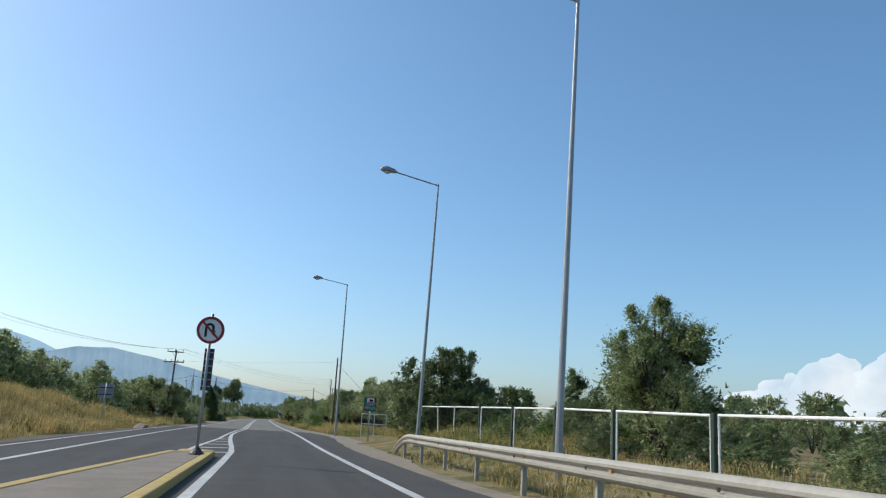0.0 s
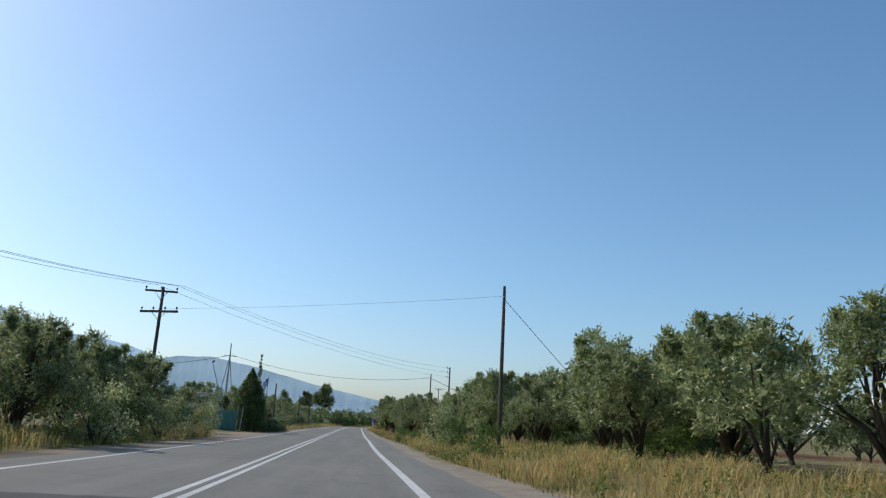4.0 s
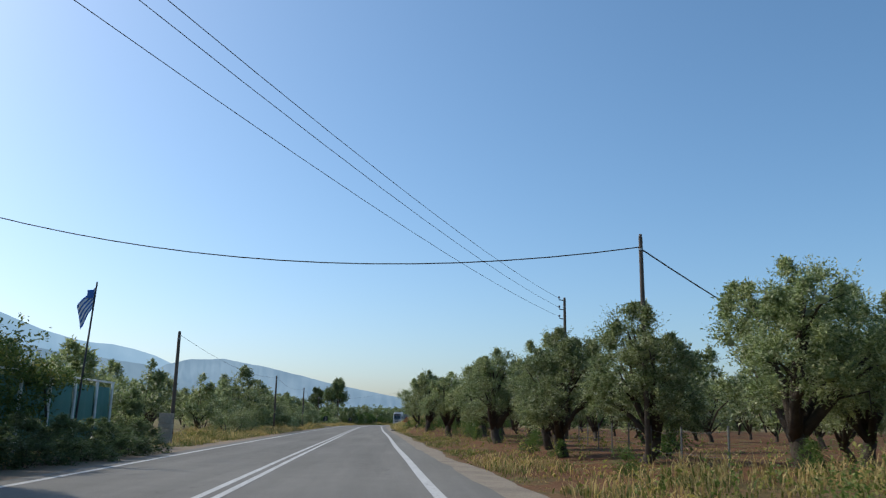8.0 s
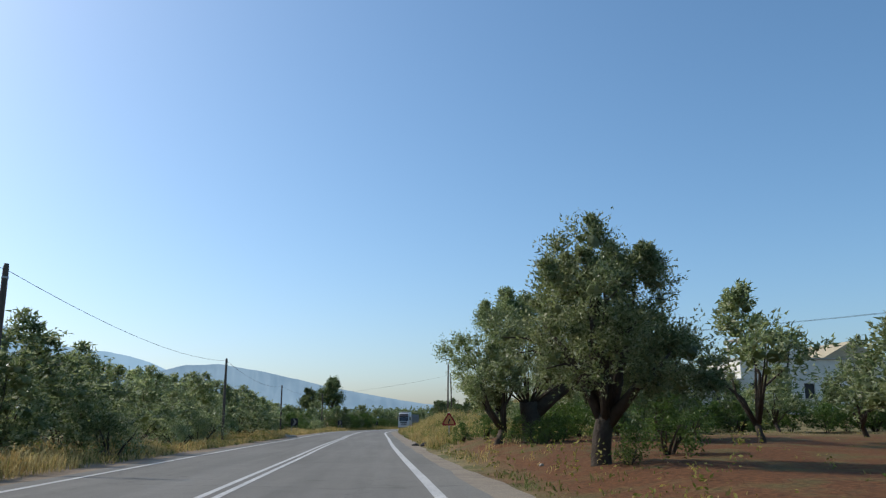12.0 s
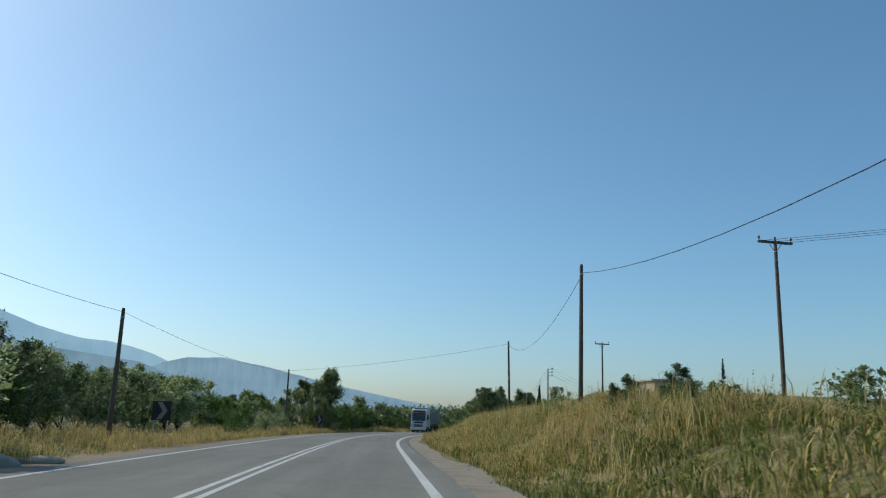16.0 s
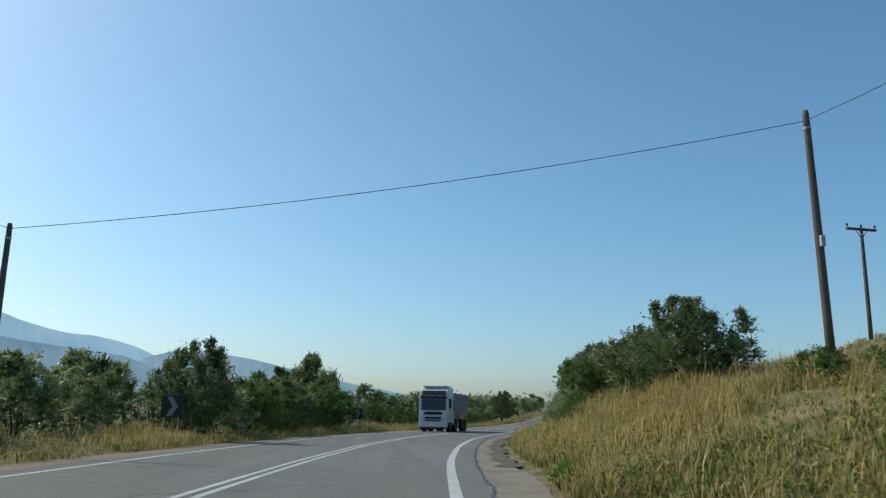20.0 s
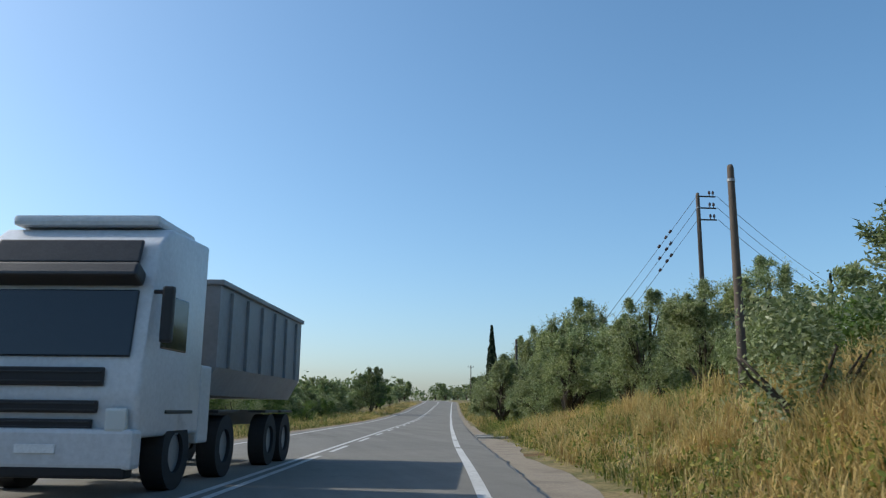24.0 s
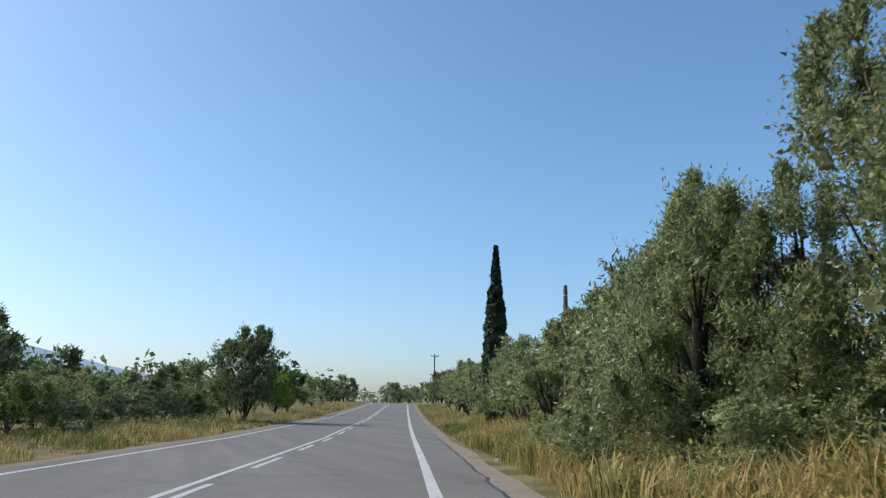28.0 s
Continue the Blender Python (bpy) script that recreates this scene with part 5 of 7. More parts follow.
wire("telephone_cable", (-13.4, 136.4, 7.0), (-24, 130, 5.0), 0.4, 0.02, "black telephone cable beside the yard")

# near-side poles on the bank
p4, h4 = pole(5.35, 258.4, 7.65, 0.105, (0.012, 0))
p5, h5 = pole(9.68, 305.4, 9.5, 0.13, (-0.027, 0))
part("meter_box", box((-0.1, -0.15, h5 * 0.5), (0.12, 0.12, 0.3), 0, 0.02), M["galv"], p5, "small grey junction box")
p6, h6 = pole(15.3, 356.3, 6.5, 0.11)
p7, h7 = pole(23.65, 393.4, 5.98, 0.12)
pole(4.5, 213.4, 6.75, 0.11)
p8, h8 = pole(33.0, 423.5, 6.15, 0.12)
wire("telephone_cable", (5.5, 258.4, 7.3), (4.5, 213.4, 6.4), 1.75, 0.011, "black telephone cable rising from a wooden pole")
wire("telephone_cable", (5.5, 258.4, 7.3), (9.45, 305.4, 9.2), 1.6, 0.010, "black telephone cable between wooden poles")
wire("telephone_cable", (9.45, 305.4, 9.2), (-12.05, 308.0, 6.0), 0.35, 0.010, "thin cable strung across the road")
for x, y, top, wd in [(17.85, 267.0, 11.25, 2.0), (24.7, 327.1, 12.05, 1.9)]:
    e, h = pole(x, y, top, 0.13, (0, 0), "tall wooden power pole with a single crossarm", "power poles")
    crossarm(e, h - 0.15, wd, 8, 3, 0.13)
pf, hf = pole(64.2, 540.7, 12.6, 0.16)
crossarm(pf, hf - 0.5, 1.6, 0, 3, 0.12)
pb, hb = pole(27.65, 376.8, 12.3, 0.15, (0, 0), "tall wooden power pole with three side arms and insulators", "power poles")
for k in range(3):
    z = hb - 0.15 - 0.62 * k
    arm = part("side_arm", box((0.5, 0, z), (1.0, 0.07, 0.07), -10, 0.01), M["dark_metal"], pb, "steel side arm")
    insulator(pb, 0.62, -0.1, z + 0.02, 1.1)
    insulator(pb, 0.82, -0.13, z + 0.02, 1.1)
    zw = gz(27.65, 376.8) + z
    wire("power_line", (28.65, 376.6, zw), (45, 384, zw - 4.5), 0.5, 0.012, "bare power line falling away from the pole")
    guy = wire("guy_wire", (27.55, 376.85, zw - 0.1), (21.6, 379.4, zw - 8.6), 0.05, 0.011, "steel guy wire with strain insulators on a power pole")
    va, vb = Vector((27.55, 376.85, zw - 0.1)), Vector((21.6, 379.4, zw - 8.6))
    for t in (0.2, 0.235, 0.29):
        q = va.lerp(vb, t)
        part("insulator", tube([q, va.lerp(vb, t + 0.016)], [0.075, 0.06], 8), M["ceramic"], guy, "dark strain insulator")

# ---- street lamps ----


def street_lamp(x, y, h, turn=0.0, lean=0.0):
    z = gz(x, y)
    e = thing("street_lamp", (x, y, z), "tall galvanised street lamp with a single arm over the road", "street lamp", "street lamps")
    e.matrix_basis = pose(x, y, z, 0, lean, turn)
    post = part("post", tube([(0, 0, -0.2), (0, 0, 0.02), (0, 0, h * 0.5), (0, 0, h)], [0.09, 0.085, 0.065, 0.042], 12), M["galv"], e)
    part("base_plate", box((0, 0, 0.03), (0.42, 0.42, 0.06), 0, 0.01), M["galv"], e)
    part("arm", tube([(0.02, 0, h - 0.06), (-1.2, 0, h + 0.12), (-2.05, 0, h + 0.25)], 0.03, 8), M["galv"], e)
    bm = bmesh.new()
    bm_tube(bm, [(-1.95, 0, h + 0.24), (-2.1, 0, h + 0.28), (-2.4, 0, h + 0.31), (-2.65, 0, h + 0.29), (-2.72, 0, h + 0.27)], [0.05, 0.1, 0.15, 0.11, 0.03], 12)
    head = part("lamp_head", bm, M["galv"], e, "grey cobra-head lantern", True)
    part("diffuser", tube([(-2.2, 0, h + 0.2), (-2.4, 0, h + 0.19), (-2.6, 0, h + 0.2)], [0.03, 0.1, 0.03], 10), M["lamp_glass"], head, "clear lamp glass", True)
    part("hatch", box((0, -0.115, 0.7), (0.1, 0.02, 0.3), 0, 0.005), M["galv"], e)
    return e


street_lamp(5.97, 16.0, 11.3, 5, 1.35)
street_lamp(6.0, 33.4, 11.8 - gz(6.0, 33.4), 5, 1.4)
street_lamp(4.65, 61.6, 11.65 - gz(4.65, 61.6), 4)

# ---- near the start: island, sign, rail, fence ----


def island():
    ys = np.arange(-60.0, 22.6, 1.0)
    a, b = hatch_l(ys) + 0.25, hatch_r(ys) - 0.55
    strip("island", ys, a, b, 0.14, M["paving"], "low paved traffic island with worn surface", "traffic island", "structure", 0.16)
    kerb = thing("kerb", (0, 0, 0), "raised kerb of the island with worn yellow paint", "kerb", "", "structure")
    for k in range(29):
        y = -30 + 2.0 * k
        if y > 20.5:
            break
        for xf, off in ((hatch_l, 0.14), (hatch_r, -0.42)):
            x0, x1 = float(xf(y)) + off, float(xf(y + 2)) + off
            turn = -math.degrees(math.atan2(x1 - x0, 2))
            part("kerbstone", box(((x0 + x1) / 2, y + 1, 0.07), (0.2, 1.985, 0.17), turn, 0.025), M["kerb_yellow"], kerb)
    part("nose_stone", tube([(-1.92, 22.5, -0.02), (-1.92, 22.5, 0.14), (-1.92, 22.5, 0.17)], [0.5, 0.5, 0.44], 14), M["kerb_yellow"], kerb)


island()


def round_sign():
    e = thing("road_sign", (-1.74, 20.5, 0.12), "round white no-U-turn sign with a red rim on a steel post", "road sign", turn=-4)
    part("post", tube([(0, 0, -0.1), (0, 0, 3.5)], 0.038, 12), M["galv"], e, "", True)
    part("foot", tube([(0, 0, -0.02), (0, 0, 0.05), (0, 0, 0.16), (0, 0, 0.2)], [0.2, 0.19, 0.08, 0.05], 12), M["dark_metal"], e)
    z = 3.08
    disc = part("face", bm_disc(bmesh.new(), (0, -0.06, z), 0.33, 0.02), M["sign_white"], e, "white sign face")
    part("rim", bm_disc(bmesh.new(), (0, -0.065, z), 0.345, 0.03, r2=0.275), M["sign_red"], disc, "red rim")
    bm = bmesh.new()
    pts = [(-0.11, -0.075, z - 0.16), (-0.11, -0.075, z + 0.06)] + [(-0.02 - 0.09 * math.cos(t), -0.075, z + 0.06 + 0.09 * math.sin(t)) for t in np.linspace(0.3, 2.8, 6)] + [(0.07, -0.075, z - 0.02)]
    for p, q in zip(pts, pts[1:]):
        c = (Vector(p) + Vector(q)) / 2
        d = Vector(q) - Vector(p)
        r = bmesh.ops.create_cube(bm, size=1)
        bmesh.ops.transform(bm, matrix=Matrix.Translation(c) @ Matrix.Rotation(math.atan2(d.x, d.z), 4, "Y") @ Matrix.Diagonal((0.06, 0.006, d.length + 0.03, 1)), verts=r["verts"])
    tip = [bm.verts.new(v) for v in ((0.0, -0.076, z - 0.02), (0.14, -0.076, z - 0.02), (0.07, -0.076, z - 0.13))]
    bm.faces.new(tip)
    part("arrow", bm, M["sign_black"], disc, "black U-turn arrow")
    bm = bmesh.new()
    r = bmesh.ops.create_cube(bm, size=1)
    bmesh.ops.transform(bm, matrix=Matrix.Translation((0, -0.082, z)) @ Matrix.Rotation(radians(-45), 4, "Y") @ Matrix.Diagonal((0.05, 0.006, 0.56, 1)), verts=r["verts"])
    part("slash", bm, M["sign_red"], disc, "red diagonal bar")
    part("side_panel", box((0.02, 0.05, 2.1), (0.24, 0.03, 1.05), 0, 0.01), M["dark_metal"], e, "narrow dark grey panel below the sign")
    for k in range(6):
        part("panel_rib", box((0.02, 0.028, 1.68 + 0.17 * k), (0.22, 0.015, 0.03), 0, 0.004), M["galv"], e)


round_sign()


def guard_rail():
    e = thing("guard_rail", (0, 0, 0), "weathered steel crash barrier with a sloped end on posts", "guard rail")
    path = [(4.6, y, 0.83) for y in np.arange(-21, 27.1, 2.0)] + [(4.62, 28.2, 0.76), (4.68, 29.8, 0.52), (4.76, 31.4, 0.2)]
    prof = [(0.0, 0.0), (0.035, -0.02), (0.075, -0.06), (0.075, -0.1), (0.0, -0.14), (0.0, -0.17), (0.075, -0.21), (0.075, -0.25), (0.035, -0.29), (0.0, -0.31)]
    # one long beam with a double wave, of two skins
    n = len(prof)
    vs, fs = [], []
    for x, y, z in path:
        vs += [(x - dx, y, z + dz) for dx, dz in prof] + [(x - dx + 0.012, y, z + dz) for dx, dz in prof]
    for i in range(len(path) - 1):
        for k in range(n - 1):
            a, b = i * 2 * n + k, (i + 1) * 2 * n + k
            fs.append((a, a + 1, b + 1, b))
            fs.append((a + n + 1, a + n, b + n, b + n + 1))
        for k in (0, n - 1):
            a, b = i * 2 * n + k, (i + 1) * 2 * n + k
            fs.append((a, b, b + n, a + n))
    part("beam", fast_mesh("beam", vs, fs, M["rail_steel"], False), None, e, "steel beam with two waves")
    for y in list(np.arange(-18, 27, 3.6)) + [28.6, 30.4]:
        z = float(np.interp(y, [p[1] for p in path], [p[2] for p in path]))
        g = gz(4.7, y)
        bm = bmesh.new()
        for c, s in (((4.7, y, (z - 0.06 + g) / 2 - 0.1), (0.008, 0.1, z - g + 0.2)), ((4.74, y - 0.05, (z - 0.06 + g) / 2 - 0.1), (0.08, 0.008, z - g + 0.2)), ((4.74, y + 0.05, (z - 0.06 + g) / 2 - 0.1), (0.08, 0.008, z - g + 0.2))):
            bm_box(bm, c, s)
        part("post", bm, M["rail_steel"], e)
        part("bolt", box((4.53, y, z - 0.155), (0.02, 0.05, 0.05), 0, 0.008), M["dark_metal"], e)
    for y in (-6, -2, 2, 6, 10, 14, 18, 22, 26):
        part("reflector", box((4.57, y, 0.685), (0.02, 0.08, 0.05), 0, 0.005), M["sign_amber"] if y % 4 else M["sign_white"], e)


guard_rail()


def wire_fence():
    e = thing("wire_fence", (0, 0, 0), "wire mesh fence with white top pipes and dark green posts", "fence")
    x0 = 7.7
    posts = [(x0, -13.0 + 4.28 * k) for k in range(6)] + [(x0, y) for y in (12.7, 17.05, 21.0, 25.15, 29.5, 33.95, 37.7, 42.1)]
    def top(y):
        return float(np.interp(y, [0, 12.7, 21, 34, 42], [1.42, 1.6, 1.8, 2.0, 2.12]))

    for i, (x, y) in enumerate(posts):
        z, t = gz(x, y), top(y)
        tall = 0.12 if i == 10 else 0.04
        if i < len(posts) - 3:
            part("post", box((x, y, (z - 0.2 + t + tall) / 2), (0.12, 0.12, t + tall - z + 0.2), 0, 0.015), M["fence_dark"], e, "dark green square post")
        for d in (-0.14, 0.14):
            if i > 10 and d < 0:
                continue
            part("white_post", tube([(x + 0.09 * (i > 11), y + d, z - 0.1), (x, y + d, t)], 0.022, 8), M["white_pipe"], e, "white steel post")
    for (xa, ya), (xb, yb) in zip(posts, posts[1:]):
        za, zb = top(ya), top(yb)
        part("top_pipe", tube([(xa, ya + 0.14, za), (xb, yb - 0.14, zb)], 0.03, 8), M["white_pipe"], e, "white top pipe")
        vs, fs = [], []
        n = 22
        L = Vector((xb - xa, yb - ya, zb - za))
        for k in range(n + 1):
            t = k / n
            b = Vector((xa, ya, za)) + L * t
            w = 0.002
            j = len(vs)
            vs += [(b.x, b.y - w, b.z), (b.x, b.y + w, b.z), (b.x, b.y + w, b.z - 1.2), (b.x, b.y - w, b.z - 1.2)]
            fs.append((j, j + 1, j + 2, j + 3))
        for k in range(11):
            h = 0.02 + k * 0.115
            j = len(vs)
            vs += [(xa, ya, za - h + 0.002), (xb, yb, zb - h + 0.002), (xb, yb, zb - h - 0.002), (xa, ya, za - h - 0.002)]
            fs.append((j, j + 1, j + 2, j + 3))
        part("mesh_panel", fast_mesh("mesh_panel", vs, fs, M["fence_wire"]), None, e, "rusty wire mesh")


wire_fence()


def words(text, size, at):
    """Raised lettering, facing -y."""
    cu = bpy.data.curves.new("lettering", "FONT")
    cu.body, cu.size, cu.extrude = text, size, 0.002
    cu.align_x = "CENTER"
    ob = bpy.data.objects.new("lettering", cu)
    me = bpy.data.meshes.new_from_object(ob)
    bpy.data.objects.remove(ob)
    me.transform(pose(at[0], at[1], at[2], 90, 0, 0))
    return me


def billboard():
    e = thing("signboard", (5.57, 47.7, gz(5.57, 47.7)), "dark green signboard with white lettering on a post", "sign", turn=-6)
    part("post", tube([(0, 0, -0.2), (0, 0, 2.5)], 0.04, 10), M["galv"], e, "", True)
    b = part("board", box((-0.02, -0.06, 2.15), (0.72, 0.04, 0.8), 0, 0.01), M["sign_green"], e)
    part("emblem", box((0.0, -0.085, 2.38), (0.42, 0.012, 0.26), 0, 0.004), M["sign_white"], b, "white panel with a dark emblem")
    part("emblem_mark", box((0.03, -0.093, 2.38), (0.2, 0.008, 0.12), 0, 0.004), M["sign_black"], b)
    part("emblem_line", box((0.0, -0.093, 2.285), (0.34, 0.008, 0.03), 0, 0.003), M["sign_black"], b)
    # a slanting red band behind the words
    for name, pts in (("red_corner", [(0.21, 2.53), (0.32, 2.53), (0.32, 2.3), (0.24, 2.3)]), ("red_band", [(-0.19, 2.25), (0.16, 2.25), (-0.02, 2.07), (-0.27, 2.07)]), ("red_foot", [(-0.36, 1.97), (-0.24, 1.97), (-0.29, 1.77), (-0.36, 1.77)])):
        bm = bmesh.new()
        fr = bm.faces.new([bm.verts.new((x, -0.0835, z)) for x, z in pts])
        r = bmesh.ops.extrude_face_region(bm, geom=[fr])
        bmesh.ops.translate(bm, vec=(0, -0.003, 0), verts=[v for v in r["geom"] if isinstance(v, bmesh.types.BMVert)])
        bmesh.ops.recalc_face_normals(bm, faces=bm.faces)
        part(name, bm, M["sign_red"], b)
    for z, word, size in ((2.075, "\u039f\u03a1\u0399\u039f", 0.215), (1.85, "\u0395\u03a1\u0393\u039f\u03a5", 0.215)):
        part("lettering", words(word, size, (0.03 if z > 2 else 0.02, -0.09, z)), M["sign_white"], b, "row of white lettering")
    f = thing("steel_gate", (6.75, 55.2, gz(6.75, 55.2)), "rusty white-painted steel gate frame standing open in dry grass", "gate", turn=-12)
    for x in (-0.85, 0.02, 0.85):
        part("upright", box((x, 0, 0.68 + 0.12 * (x > 0.5)), (0.05, 0.045, 1.64 - 0.24 * (x > 0.5)), 0, 0.006), M["white_pipe"], f)
    for z, w in ((0.05, 1.1), (0.8, 1.75), (1.47, 1.75)):
        part("rail", box((0 if w > 1.5 else 0.0, -0.047, z), (w, 0.04, 0.05), 0, 0.006), M["white_pipe"], f)
    vs, fs = [], []
    for k in range(34):
        x = -0.83 + k * 0.05
        j = len(vs)
        vs += [(x, 0.01, 0.05), (x + 0.004, 0.01, 0.05), (x + 0.004, 0.01, 1.47), (x, 0.01, 1.47)]
        fs.append((j, j + 1, j + 2, j + 3))
    for k in range(28):
        z = 0.07 + k * 0.05
        j = len(vs)
        vs += [(-0.85, 0.012, z), (0.85, 0.012, z), (0.85, 0.012, z + 0.004), (-0.85, 0.012, z + 0.004)]
        fs.append((j, j + 1, j + 2, j + 3))
    part("mesh_panel", fast_mesh("mesh_panel", vs, fs, M["wire_mesh"]), None, f, "rusty wire mesh")


billboard()


def back_sign():
    e = thing("road_sign", (-9.9, 50.5, gz(-9.9, 50.5) - 0.1), "grey back of a rectangular road sign on a post", "road sign")
    part("post", tube([(0, 0, -0.2), (0, 0, 2.6)], 0.035, 10), M["galv"], e, "", True)
    part("panel", box((0, 0.05, 2.15), (0.85, 0.025, 0.85), 0, 0.01), M["galv"], e, "bare grey metal back")
    for z in (1.95, 2.35):
        part("stiffener", box((0, 0.025, z), (0.75, 0.025, 0.05), 0, 0.005), M["dark_metal"], e)


back_sign()


def lump(name, at, size, label, category, mat="rock", seed=1, turn=0.0, flat=0.5):
    bm = bmesh.new()
    bmesh.ops.create_icosphere(bm, subdivisions=3, radius=1.0)
    off = Vector((seed * 3.1, seed * 1.7, 0))
    for v in bm.verts:
        k = 1 + 0.25 * noise.noise(v.co * 1.3 + off) + 0.1 * noise.noise(v.co * 4 + off)
        v.co = Vector((v.co.x * size[0], v.co.y * size[1], max(v.co.z, -flat) * size[2])) * k
    ob = part(name, bm, M[mat], None, "", True)
    ob.matrix_basis = pose(at[0], at[1], gz(at[0], at[1]) + at[2], 0, 0, turn)
    tagged(ob, label, category)
    return ob


def headwall():
    bm = bmesh.new()
    prof = [(-0.35, -0.2), (0.35, -0.2), (0.3, 0.5), (-0.1, 0.62), (-0.35, 0.5)]
    for a, b in ((0, 1),):
        rings = []
        for t, h in ((0, 0.25), (0.25, 0.75), (0.6, 1.0), (1.0, 0.95)):
            rings.append([bm.verts.new((x, t * 5.2, z * (h if z > 0 else 1))) for x, z in prof])
        for r, q in zip(rings, rings[1:]):
            for k in range(5):
                bm.faces.new((r[k], r[(k + 1) % 5], q[(k + 1) % 5], q[k]))
        bm.faces.new(rings[0][::-1])
        bm.faces.new(rings[-1])
    bmesh.ops.subdivide_edges(bm, edges=bm.edges[:], cuts=2, use_grid_fill=True)
    for v in bm.verts:
        v.co += Vector(noise.noise_vector(v.co * 2.0)) * 0.05
    ob = part("headwall", bm, M["paving"], None, "", False)
    ob.matrix_basis = pose(-8.1, 52.0, gz(-8.1, 52.0) - 0.2, 0, 0, 3) @ Matrix.Diagonal((0.9, 0.75, 0.85, 1))
    tagged(ob, "low weathered concrete culvert wall at the verge", "wall")


headwall()

# ---- the yard with netting, mast and flag ----


def netting():
    e = thing("netting_fence", (0, 0, 0), "green shade-net fence on posts round a yard", "fence")
    pts = [(-16.4, 122.6), (-14.9, 123.2), (-13.4, 123.9), (-12.0, 124.9), (-10.6, 126.0)]
    for i, (x, y) in enumerate(pts):
        part("post", tube([(x, y, -0.1), (x, y, 2.15)], 0.035, 8), M["galv"], e)
    for i, ((xa, ya), (xb, yb)) in enumerate(zip(pts, pts[1:])):
        nx, nz = 14, 8
        vs, fs = [], []
        for a in range(nx + 1):
            for b in range(nz + 1):
                t, h = a / nx, b / nz
                sag = 0.16 * math.sin(math.pi * t) * h + 0.07 * math.sin(a * 1.9 + i) * h
                vs.append((xa + (xb - xa) * t + 0.05 * math.sin(a * 1.3 + b * 0.9 + i), ya + (yb - ya) * t + 0.09 * math.sin(a * 1.3 + b * 0.9 + i), 0.03 + (1.95 - sag - 0.25 * i / 4) * h))
        for a in range(nx):
            for b in range(nz):
                j = a * (nz + 1) + b
                fs.append((j, j + nz + 1, j + nz + 2, j + 1))
        ob = part("net", fast_mesh("net", vs, fs, M["net_green"], True), None, e, "sagging green shade net")
        md = ob.modifiers.new("thick", "SOLIDIFY")
        md.thickness = 0.01
    g = thing("gate_post", (-10.3, 126.0, 0.0), "leaning grey gate post beside the netting", "post")
    part("post", tube([(0, 0, -0.1), (0.12, 0, 2.0)], 0.05, 10), M["galv"], g)


netting()


def boat_house():
    e = thing("wheelhouse", (-15.9, 131.0, 0.0), "white boat wheelhouse with dark windows behind the netting", "boat", turn=8)
    part("hull", box((0, 0, 0.85), (4.4, 2.6, 1.7), 0, 0.12), M["white_wall"], e, "white hull side")
    part("cabin", box((-0.1, 0, 2.35), (3.9, 2.2, 1.3), 0, 0.08), M["white_wall"], e)
    part("roof", box((0, 0, 3.05), (4.5, 2.6, 0.09), 0, 0.03), M["white_wall"], e, "thin overhanging roof")
    for x, w in ((-1.35, 0.42), (-0.75, 0.42), (-0.15, 0.42), (0.62, 0.3), (1.05, 0.42), (1.5, 0.3)):
        win = part("window", box((x, -1.105, 2.45), (w, 0.03, 0.55), 0, 0.01), M["glass"], e, "dark window")
        part("window_frame", box((x, -1.1, 2.76), (w + 0.08, 0.05, 0.05), 0, 0.006), M["white_pipe"], win)
    part("hatch", box((0.2, 0, 3.18), (0.5, 0.6, 0.18), 0, 0.03), M["dark_metal"], e)


boat_house()


def mast():
    e = thing("mast", (-13.55, 136.4, 0), "tall pale mast with slanting stays behind the netting", "mast")
    part("pole", tube([(0, 0, -0.1), (0, 0, 4), (0, 0, 8.1)], [0.09, 0.08, 0.05], 10), M["galv"], e)
    for dx, dy in ((-1.0, -0.6), (0.9, 0.8), (-0.4, 1.2)):
        part("stay", tube([(0, 0, 6.9), (dx, dy, 0.0)], 0.04, 8), M["galv"], e)
    part("crossbar", tube([(-0.6, 0, 6.95), (0.6, 0, 6.85)], 0.025, 6), M["dark_metal"], e)
    b = thing("boom", (-12.3, 131.0, 0), "leaning pale boom of a boat behind the netting", "boom")
    part("spar", tube([(0.2, 0, 0), (-1.8, 0, 5.9)], [0.05, 0.035], 8), M["galv"], b)
    part("pulley", tube([(-1.8, 0, 5.85), (-1.6, 0, 6.0)], 0.08, 8), M["dark_metal"], b)


mast()


def spire(name, at, h, r, n, leaf, mat, label, category, seed, blunt=0.35, per=14):
    """A narrow evergreen: leaves in short upright tufts in a spindle round a trunk."""
    rng = seeded(seed)
    e = thing(name, (at[0], at[1], gz(at[0], at[1])), label, category)
    part("trunk", tube([(0, 0, -0.2), (0, 0, h * 0.9)], [r * 0.16, 0.02], 8), M["bark"], e)
    cs, rs = [], []
    for _ in range(n):
        t = rng.random() ** 0.85
        w = r * math.sin(math.pi * min(1, (t * (1 - blunt * 0.3) + 0.12))) ** 0.7 * (1 - t) ** blunt
        a = rng.random() * 6.283
        k = 0.55 + 0.5 * rng.random() ** 0.6
        cs.append((w * k * math.cos(a), w * k * math.sin(a), 0.15 + t * h * 0.985))
        rs.append(0.1 + 0.2 * w)
    v, f = leaf_cloud(cs, rs, per, leaf, rng, -0.9)
    part("crown", fast_mesh("crown", v, f, M[mat]), None, e)
    return e


